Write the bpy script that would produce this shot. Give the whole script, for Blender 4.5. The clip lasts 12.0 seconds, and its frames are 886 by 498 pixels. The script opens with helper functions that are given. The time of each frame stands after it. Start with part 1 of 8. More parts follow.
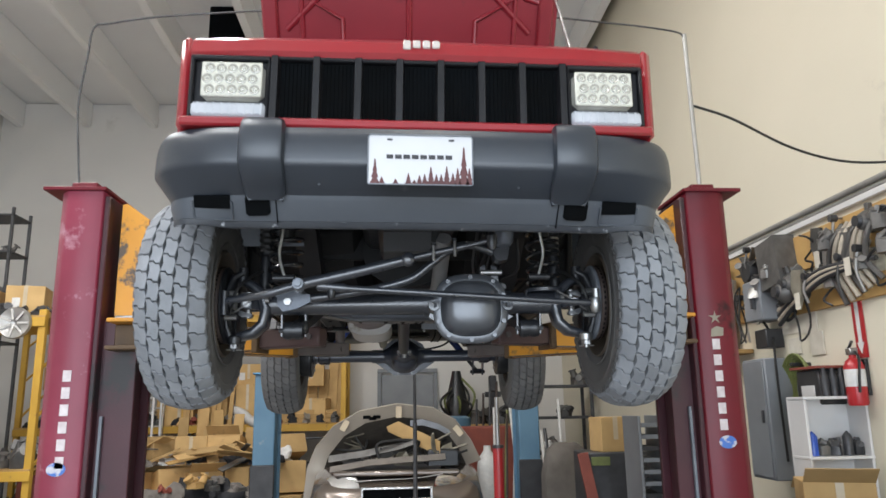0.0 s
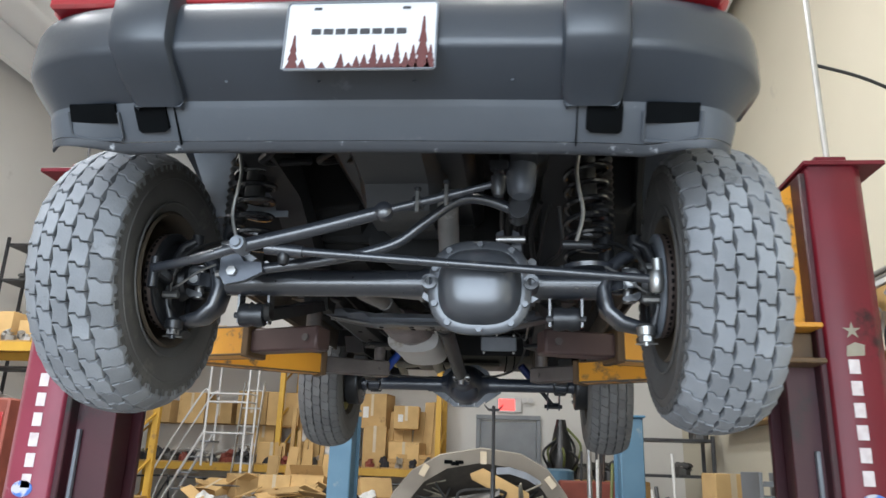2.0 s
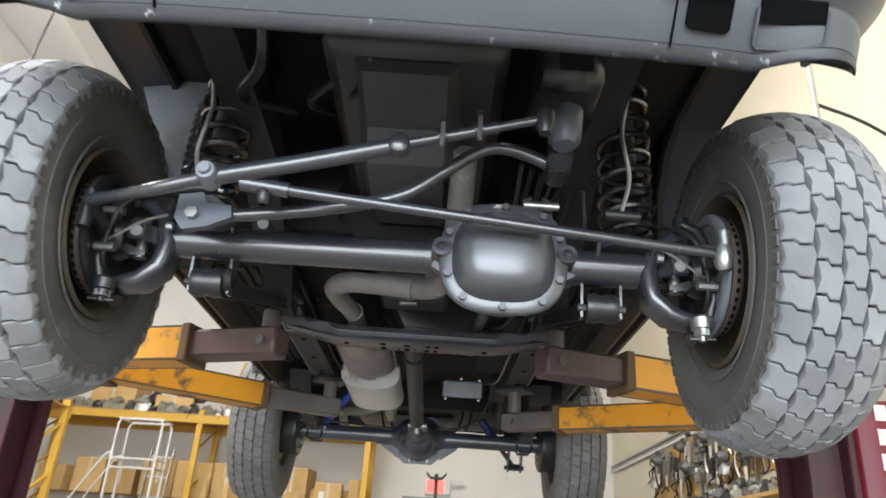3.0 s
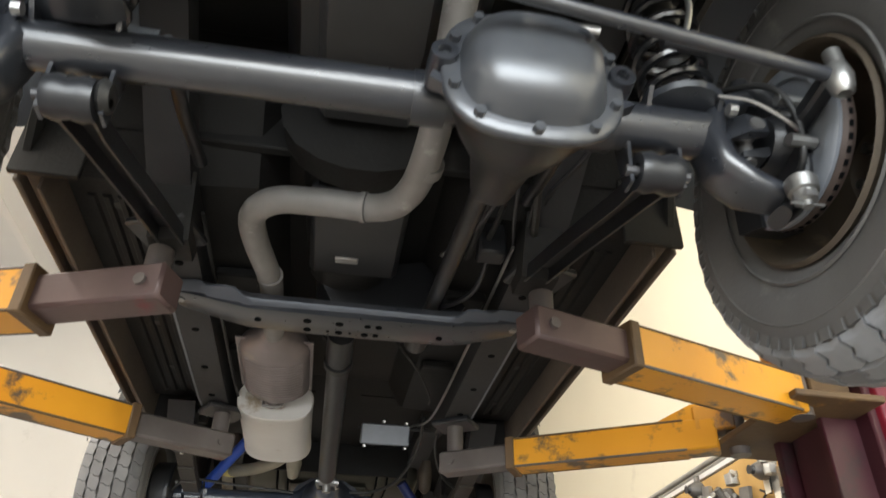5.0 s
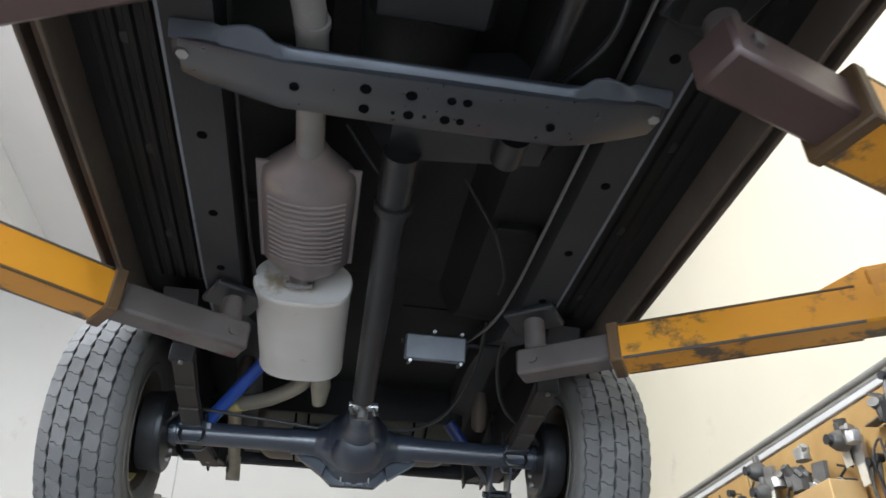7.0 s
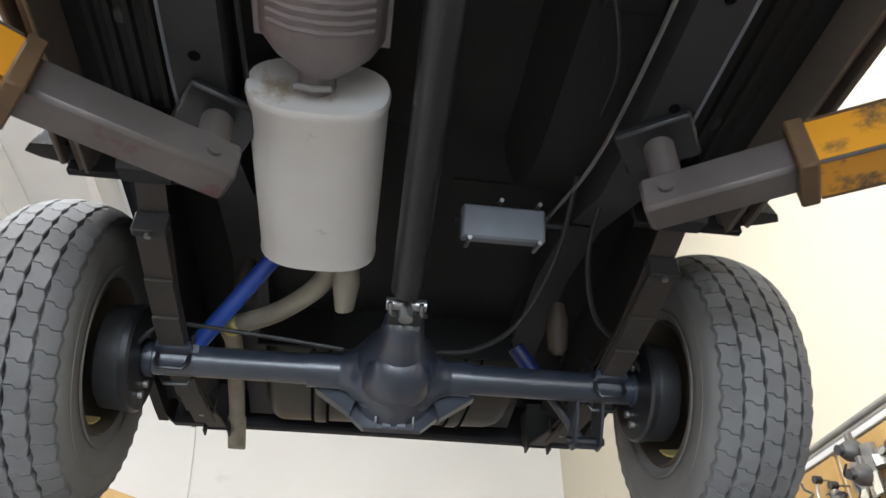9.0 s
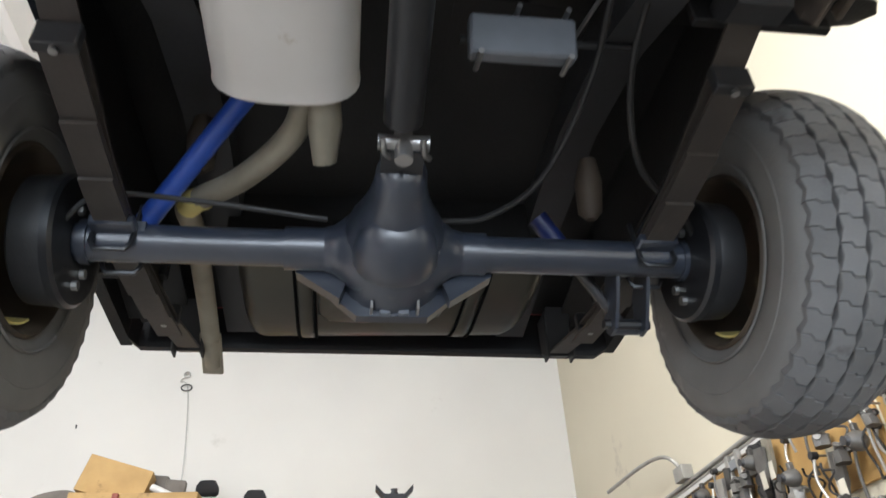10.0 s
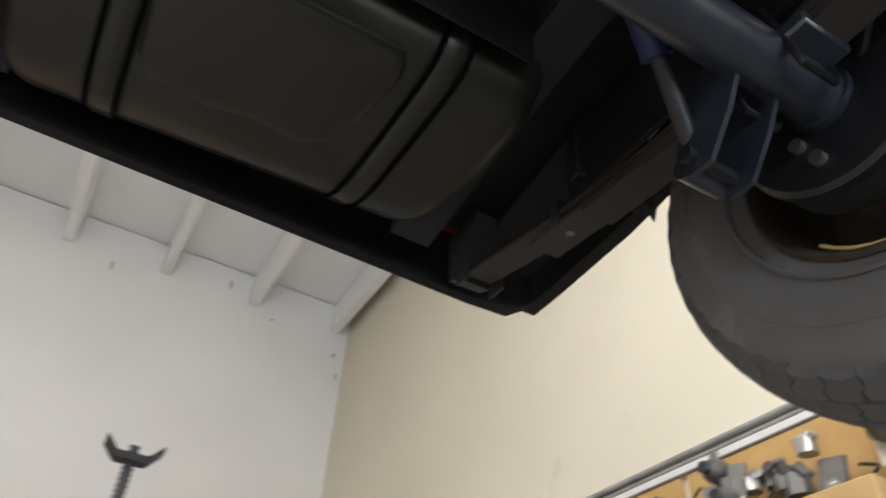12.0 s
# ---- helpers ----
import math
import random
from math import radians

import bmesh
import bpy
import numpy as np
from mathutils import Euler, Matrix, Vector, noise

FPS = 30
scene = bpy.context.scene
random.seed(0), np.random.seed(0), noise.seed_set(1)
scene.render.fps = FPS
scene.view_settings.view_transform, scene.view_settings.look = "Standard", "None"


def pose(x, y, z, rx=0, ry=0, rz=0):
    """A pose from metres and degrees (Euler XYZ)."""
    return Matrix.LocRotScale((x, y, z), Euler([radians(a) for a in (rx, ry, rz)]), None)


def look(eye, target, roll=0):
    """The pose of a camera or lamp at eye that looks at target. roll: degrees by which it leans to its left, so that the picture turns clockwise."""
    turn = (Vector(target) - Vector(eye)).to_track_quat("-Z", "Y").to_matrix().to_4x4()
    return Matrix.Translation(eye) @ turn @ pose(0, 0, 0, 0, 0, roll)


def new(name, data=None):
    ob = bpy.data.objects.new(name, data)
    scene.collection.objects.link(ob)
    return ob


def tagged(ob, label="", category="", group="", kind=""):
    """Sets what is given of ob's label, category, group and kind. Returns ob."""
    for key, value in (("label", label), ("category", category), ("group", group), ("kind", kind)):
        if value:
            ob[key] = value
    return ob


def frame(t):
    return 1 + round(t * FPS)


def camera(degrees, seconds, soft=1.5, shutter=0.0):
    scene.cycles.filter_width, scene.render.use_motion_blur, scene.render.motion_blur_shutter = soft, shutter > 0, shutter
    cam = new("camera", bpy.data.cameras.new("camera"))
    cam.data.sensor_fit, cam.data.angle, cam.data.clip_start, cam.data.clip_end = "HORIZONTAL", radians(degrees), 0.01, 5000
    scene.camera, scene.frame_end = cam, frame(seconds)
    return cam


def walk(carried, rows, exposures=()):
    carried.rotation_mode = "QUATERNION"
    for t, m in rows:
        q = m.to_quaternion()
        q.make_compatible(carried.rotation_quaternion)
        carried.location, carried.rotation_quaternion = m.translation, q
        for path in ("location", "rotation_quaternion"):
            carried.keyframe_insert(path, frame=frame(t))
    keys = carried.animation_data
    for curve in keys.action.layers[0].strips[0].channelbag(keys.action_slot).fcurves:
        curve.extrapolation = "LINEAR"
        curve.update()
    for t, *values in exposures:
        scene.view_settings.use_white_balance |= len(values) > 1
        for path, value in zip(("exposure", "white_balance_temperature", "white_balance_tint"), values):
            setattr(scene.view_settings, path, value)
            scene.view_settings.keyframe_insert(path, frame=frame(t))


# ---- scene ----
cam = camera(63.0, 12.0, shutter=0.35)
PATH = [
    (0, (-0.063, -2.801, 1.562), (0.067, -0.852, 1.992), -1.0),
    (0.5, (0.073, -2.568, 1.535), (0.143, -0.612, 1.949), 0.2),
    (1, (0.21, -2.356, 1.544), (0.236, -0.408, 1.995), 0.9),
    (1.5, (0.4, -2.197, 1.522), (0.262, -0.265, 2.02), 1.9),
    (2, (0.32, -2.028, 1.465), (0.114, -0.121, 2.031), 1.9),
    (2.5, (0.146, -1.825, 1.431), (-0.002, 0.064, 2.07), 3.6),
    (3, (0.096, -1.578, 1.3), (0.079, 0.256, 2.097), 4.0),
    (3.2, (0.076, -1.492, 1.249), (0.115, 0.311, 2.114), 2.9),
    (4.8, (0.0, -0.91, 1.127), (0.214, 0.768, 2.193), 2.3),
    (5, (-0.033, -0.847, 1.098), (0.23, 0.798, 2.206), 1.2),
    (5.5, (-0.079, -0.648, 1.004), (0.163, 0.998, 2.113), 2.6),
    (6, (-0.153, -0.428, 1.022), (0.111, 1.263, 2.056), 2.1),
    (6.5, (-0.115, -0.218, 1.002), (0.185, 1.439, 2.081), -0.2),
    (7, (-0.114, -0.026, 0.992), (0.144, 1.583, 2.152), 1.1),
    (7.3, (-0.124, 0.074, 0.992), (0.089, 1.744, 2.072), 3.7),
    (7.5, (-0.173, 0.212, 0.954), (0.081, 1.867, 2.049), 3.1),
    (7.6, (-0.173, 0.259, 0.975), (0.088, 1.939, 2.028), 2.4),
    (7.7, (-0.185, 0.321, 0.964), (0.091, 1.989, 2.033), 2.2),
    (9.3, (-0.107, 0.928, 1.039), (0.099, 2.503, 2.254), 0.1),
    (9.4, (-0.127, 0.98, 1.047), (0.108, 2.569, 2.239), -0.5),
    (9.5, (-0.126, 1.017, 1.053), (0.109, 2.619, 2.228), -1.2),
    (9.8, (-0.138, 1.141, 1.046), (0.144, 2.748, 2.202), -2.8),
    (10, (-0.093, 1.255, 1.033), (0.153, 2.885, 2.166), -3.0),
    (10.5, (-0.099, 1.471, 1.015), (0.114, 3.103, 2.151), -1.2),
    (11, (-0.175, 1.741, 1.005), (0.038, 3.358, 2.162), 2.6),
    (11.5, (-0.139, 2.032, 1.041), (0.203, 3.608, 2.223), 3.6),
    (12, (-0.063, 2.27, 1.121), (0.651, 3.631, 2.401), 4.0),
]
walk(cam, [(t, look(eye, target, roll)) for t, eye, target, roll in PATH],
     [(0, -0.15, 6150, 10), (1, -0.05, 6050, 9), (1.5, 0.0, 6000, 9), (2.5, 0.45, 6050, 8), (3.2, 0.75, 6600, 9), (5, 0.9, 6850, 9), (5.5, 0.85, 6800, 10), (6, 0.85, 6250, 9), (6.5, 0.8, 6100, 8), (7.5, 0.75, 5450, 7), (9.5, 1.0, 6100, 9), (10.5, 1.0, 5900, 9), (11, 0.85, 5950, 9), (11.5, 0.7, 6100, 10), (12, 0.52, 6100, 10)])

# ---------- light ----------
world = bpy.data.worlds.new("sky")
scene.world = world
world.use_nodes = True
sky = world.node_tree.nodes.new("ShaderNodeTexSky")
sky.sky_type, sky.sun_disc = "NISHITA", False
sky.sun_elevation, sky.sun_rotation = radians(44), radians(180)
world.node_tree.links.new(sky.outputs["Color"], world.node_tree.nodes["Background"].inputs["Color"])
world.node_tree.nodes["Background"].inputs["Strength"].default_value = 0.12


def area_lamp(name, m, sx, sy, watts, colour):
    d = bpy.data.lights.new(name, "AREA")
    d.shape, d.size, d.size_y, d.energy, d.color = "RECTANGLE", sx, sy, watts, colour
    ob = new(name, d)
    ob.matrix_world = m
    return ob


sun = bpy.data.lights.new("sun", "SUN")
sun.energy, sun.angle, sun.color = 4.6, radians(0.5), (1.0, 0.96, 0.9)
new("sun", sun).matrix_world = look((0, -20, 19.3), (0, 0, 0))

# daylight in the open roller door behind the camera
area_lamp("door_daylight", look((-0.9, -6.9, 2.0), (-0.7, 4, 1.9)), 6.4, 3.8, 520, (0.84, 0.92, 1.0))
# strip lamps under the ceiling: unseen, added to light the room
LAMPS = [(x, y) for y in (-1.5, 3.0) for x in (-5.05, -2.36, 0.33)]
for lx, ly in LAMPS:
    area_lamp("strip_light", pose(lx, ly, 7.24), 0.3, 2.4, (190 if ly < 0 else 200) if lx < 0 else 60, (1.0, 0.93, 0.82) if lx > 0 else (1.0, 0.965, 0.92))


# ---------- building helpers ----------
def thing(name, label, category, at=(0, 0, 0), group="", kind=""):
    ob = new(name)
    ob.location = at
    ob.empty_display_size = 0.1
    return tagged(ob, label, category, group, kind)


def part(name, bm, material, parent=None, label="", sharp=38):
    """Links a bmesh, given in world coordinates, as one mesh object under its thing or part."""
    me = bpy.data.meshes.new(name)
    bmesh.ops.recalc_face_normals(bm, faces=bm.faces[:])
    bm.to_mesh(me)
    bm.free()
    me.materials.append(material)
    me.polygons.foreach_set("use_smooth", [True] * len(me.polygons))
    me.set_sharp_from_angle(angle=radians(sharp))
    ob = new(name, me)
    if parent is not None:
        ob.parent = parent
        base = parent.matrix_basis if parent.parent is None else Matrix()
        ob.matrix_parent_inverse = base.inverted()
    if label:
        ob["label"] = label
    return ob


def single(name, bm, material, label, category, group="", kind="", sharp=38):
    return tagged(part(name, bm, material, None, "", sharp), label, category, group, kind)


def hull(bm, pts):
    vs = [bm.verts.new(p) for p in pts]
    bmesh.ops.convex_hull(bm, input=vs)
    return bm


def box(x0, x1, y0, y1, z0, z1, c=0.004, bm=None, m=None):
    """A block with chamfered edges."""
    bm = bm or bmesh.new()
    x0, x1, y0, y1, z0, z1 = min(x0, x1), max(x0, x1), min(y0, y1), max(y0, y1), min(z0, z1), max(z0, z1)
    c = min(c, (x1 - x0) / 2.2, (y1 - y0) / 2.2, (z1 - z0) / 2.2)
    faces = []
    v = {}
    for i, x in enumerate((x0, x1)):
        for j, y in enumerate((y0, y1)):
            for k, z in enumerate((z0, z1)):
                sx, sy, sz = (c, -c)[i], (c, -c)[j], (c, -c)[k]
                for a, p in enumerate(((x, y + sy, z + sz), (x + sx, y, z + sz), (x + sx, y + sy, z))):
                    p = m @ Vector(p) if m else p
                    v[i, j, k, a] = bm.verts.new(p)
                faces.append([v[i, j, k, a] for a in range(3)])
    r = ((0, 0), (1, 0), (1, 1), (0, 1))
    for s in (0, 1):
        faces += [[v[s, p, q, 0] for p, q in r], [v[p, s, q, 1] for p, q in r], [v[p, q, s, 2] for p, q in r]]
        for t in (0, 1):
            faces += [[v[0, s, t, 1], v[1, s, t, 1], v[1, s, t, 2], v[0, s, t, 2]],
                      [v[s, 0, t, 0], v[s, 1, t, 0], v[s, 1, t, 2], v[s, 0, t, 2]],
                      [v[s, t, 0, 0], v[s, t, 1, 0], v[s, t, 1, 1], v[s, t, 0, 1]]]
    for f in faces:
        bm.faces.new(f)
    return bm


def loft(rings, closed=True, cap=True, bm=None, loop=False):
    """A skin over rings of equally many points."""
    bm = bm or bmesh.new()
    rows = [[bm.verts.new(p) for p in ring] for ring in rings]
    n = len(rows[0])
    pairs = list(zip(rows, rows[1:])) + ([(rows[-1], rows[0])] if loop else [])
    for a, b in pairs:
        for i in range(n if closed else n - 1):
            j = (i + 1) % n
            bm.faces.new((a[i], a[j], b[j], b[i]))
    if cap and closed and not loop:
        bm.faces.new(rows[0][::-1])
        bm.faces.new(rows[-1])
    return bm


def ring_at(p, d, r, seg, flat=1.0):
    d = Vector(d).normalized()
    up = Vector((0, 0, 1)) if abs(d.z) < 0.9 else Vector((0, 1, 0))
    a = d.cross(up).normalized()
    b = a.cross(d)
    return [Vector(p) + (a * math.cos(t) + b * math.sin(t) * flat) * r for t in (2 * math.pi * i / seg for i in range(seg))]


def cyl(p, q, r, r2=None, seg=18, bm=None, flat=1.0):
    d = Vector(q) - Vector(p)
    return loft([ring_at(p, d, r, seg, flat), ring_at(q, d, r if r2 is None else r2, seg, flat)], bm=bm)


def curve_pts(pts, n=8):
    """A smooth line through points."""
    p = [Vector(a) for a in pts]
    p = [2 * p[0] - p[1]] + p + [2 * p[-1] - p[-2]]
    out = []
    for i in range(1, len(p) - 2):
        for k in range(n):
            t = k / n
            out.append(0.5 * (2 * p[i] + (p[i + 1] - p[i - 1]) * t + (2 * p[i - 1] - 5 * p[i] + 4 * p[i + 1] - p[i + 2]) * t * t
                              + (3 * p[i] - p[i - 1] - 3 * p[i + 1] + p[i + 2]) * t ** 3))
    return out + [p[-2]]


def tube(pts, r, seg=10, n=6, bm=None, smooth=True, radii=None):
    line = curve_pts(pts, n) if smooth and len(pts) > 2 else [Vector(p) for p in pts]
    rings = []
    a = None
    for i, p in enumerate(line):
        d = (line[min(i + 1, len(line) - 1)] - line[max(i - 1, 0)]).normalized()
        if a is None:
            up = Vector((0, 0, 1)) if abs(d.z) < 0.9 else Vector((0, 1, 0))
            a = d.cross(up).normalized()
        a = (a - d * a.dot(d)).normalized()
        b = a.cross(d)
        rr = radii[min(int(i / n), len(radii) - 1)] if radii else r
        rings.append([p + (a * math.cos(t) + b * math.sin(t)) * rr for t in (2 * math.pi * k / seg for k in range(seg))])
    return loft(rings, bm=bm)


def lathe(profile, seg=40, axis="x", at=(0, 0, 0), bm=None, cap=False):
    """Turns (along, radius) points round an axis."""
    at = Vector(at)
    rings = []
    for h, r in profile:
        ring = []
        for k in range(seg):
            t = 2 * math.pi * k / seg
            c, s = r * math.cos(t), r * math.sin(t)
            ring.append(at + Vector({"x": (h, c, s), "y": (s, h, c), "z": (c, s, h)}[axis]))
        rings.append(ring)
    return loft(rings, cap=cap, bm=bm)


def plate(poly, a0, a1, axis="y", bm=None):
    """A flat outline of (u, v) given thickness along an axis: y takes (x, z), x takes (y, z), z takes (x, y)."""
    def at(u, v, a):
        return {"y": (u, a, v), "x": (a, u, v), "z": (u, v, a)}[axis]
    return loft([[at(u, v, a0) for u, v in poly], [at(u, v, a1) for u, v in poly]], bm=bm)


def beam(p, q, w, h, c=0.006, bm=None, up=(0, 0, 1)):
    """A square-edged bar from p to q: w across, h high."""
    p, q = Vector(p), Vector(q)
    d = (q - p).normalized()
    a = d.cross(Vector(up)).normalized()
    b = a.cross(d)
    m = Matrix(((a.x, d.x, b.x, p.x), (a.y, d.y, b.y, p.y), (a.z, d.z, b.z, p.z), (0, 0, 0, 1)))
    return box(-w / 2, w / 2, 0, (q - p).length, -h / 2, h / 2, c, bm=bm, m=m)


def spring(x, y, z0, z1, r, wire, turns, bm=None):
    n = int(turns * 18)
    pts = [(x + r * math.cos(2 * math.pi * turns * i / n), y + r * math.sin(2 * math.pi * turns * i / n), z0 + (z1 - z0) * i / n) for i in range(n + 1)]
    return tube(pts, wire, seg=7, smooth=False, bm=bm)


# ---------- materials ----------
def material(name, c1, c2=None, rough=0.5, metal=0.0, scale=6.0, fine=70.0, bump=0.15, blotch=None, coat=0.0, spread=0.25, glow=None, clear=0.0, rnd=0.0, spec=0.5, island=0.0):
    """A painted, metal or mineral surface: two colours broken by a coarse and a fine noise; blotch = (colour, scale,
    share) adds dirt, rust or glare.
    """
    m = bpy.data.materials.new(name)
    m.use_nodes = True
    nt = m.node_tree
    n, l = nt.nodes, nt.links
    bsdf = n["Principled BSDF"]
    c2 = c2 or tuple(v * 0.72 for v in c1)
    co = n.new("ShaderNodeTexCoord")
    big, small = n.new("ShaderNodeTexNoise"), n.new("ShaderNodeTexNoise")
    big.inputs["Scale"].default_value, small.inputs["Scale"].default_value = scale, fine
    big.inputs["Detail"].default_value, small.inputs["Detail"].default_value = 5, 3
    for t in (big, small):
        l.new(co.outputs["Object"], t.inputs["Vector"])
    ramp = n.new("ShaderNodeMapRange")
    ramp.inputs["From Min"].default_value, ramp.inputs["From Max"].default_value = 0.5 - spread, 0.5 + spread
    l.new(big.outputs["Fac"], ramp.inputs["Value"])
    mix = n.new("ShaderNodeMix")
    mix.data_type = "RGBA"
    l.new(ramp.outputs["Result"], mix.inputs["Factor"])
    mix.inputs["A"].default_value, mix.inputs["B"].default_value = (*c1, 1), (*c2, 1)
    out = mix.outputs["Result"]
    if blotch:
        col, sc, share = blotch
        bl = n.new("ShaderNodeTexNoise")
        bl.inputs["Scale"].default_value, bl.inputs["Detail"].default_value, bl.inputs["Roughness"].default_value = sc, 8, 0.65
        l.new(co.outputs["Object"], bl.inputs["Vector"])
        cut = n.new("ShaderNodeMapRange")
        cut.inputs["From Min"].default_value, cut.inputs["From Max"].default_value = 0.68 - share, 0.76 - share
        l.new(bl.outputs["Fac"], cut.inputs["Value"])
        mx = n.new("ShaderNodeMix")
        mx.data_type = "RGBA"
        l.new(cut.outputs["Result"], mx.inputs["Factor"])
        l.new(out, mx.inputs["A"])
        mx.inputs["B"].default_value = (*col, 1)
        out = mx.outputs["Result"]
    if rnd or island:
        hsv, mr = n.new("ShaderNodeHueSaturation"), n.new("ShaderNodeMapRange")
        mr.inputs["To Min"].default_value, mr.inputs["To Max"].default_value = 1 - rnd - island, 1 + rnd + island
        l.new(n.new("ShaderNodeObjectInfo").outputs["Random"] if rnd else n.new("ShaderNodeNewGeometry").outputs["Random Per Island"], mr.inputs["Value"])
        l.new(mr.outputs["Result"], hsv.inputs["Value"])
        l.new(out, hsv.inputs["Color"])
        out = hsv.outputs["Color"]
    l.new(out, bsdf.inputs["Base Color"])
    rr = n.new("ShaderNodeMapRange")
    rr.inputs["To Min"].default_value, rr.inputs["To Max"].default_value = max(rough - 0.05, 0.02), min(rough + 0.06, 1)
    l.new(small.outputs["Fac"], rr.inputs["Value"])
    l.new(rr.outputs["Result"], bsdf.inputs["Roughness"])
    bsdf.inputs["Metallic"].default_value = metal
    bsdf.inputs["Coat Weight"].default_value, bsdf.inputs["Coat Roughness"].default_value = coat, max(0.12, rough * 0.75)
    bsdf.inputs["Specular IOR Level"].default_value = spec
    if clear:
        bsdf.inputs["Transmission Weight"].default_value = clear
    if bump:
        add, b = n.new("ShaderNodeMath"), n.new("ShaderNodeBump")
        add.operation = "ADD"
        l.new(big.outputs["Fac"], add.inputs[0])
        l.new(small.outputs["Fac"], add.inputs[1])
        l.new(add.outputs[0], b.inputs["Height"])
        b.inputs["Strength"].default_value, b.inputs["Distance"].default_value = bump, 0.004
        l.new(b.outputs["Normal"], bsdf.inputs["Normal"])
    if glow:
        bsdf.inputs["Emission Color"].default_value = (*glow[0], 1)
        bsdf.inputs["Emission Strength"].default_value = glow[1]
    return m


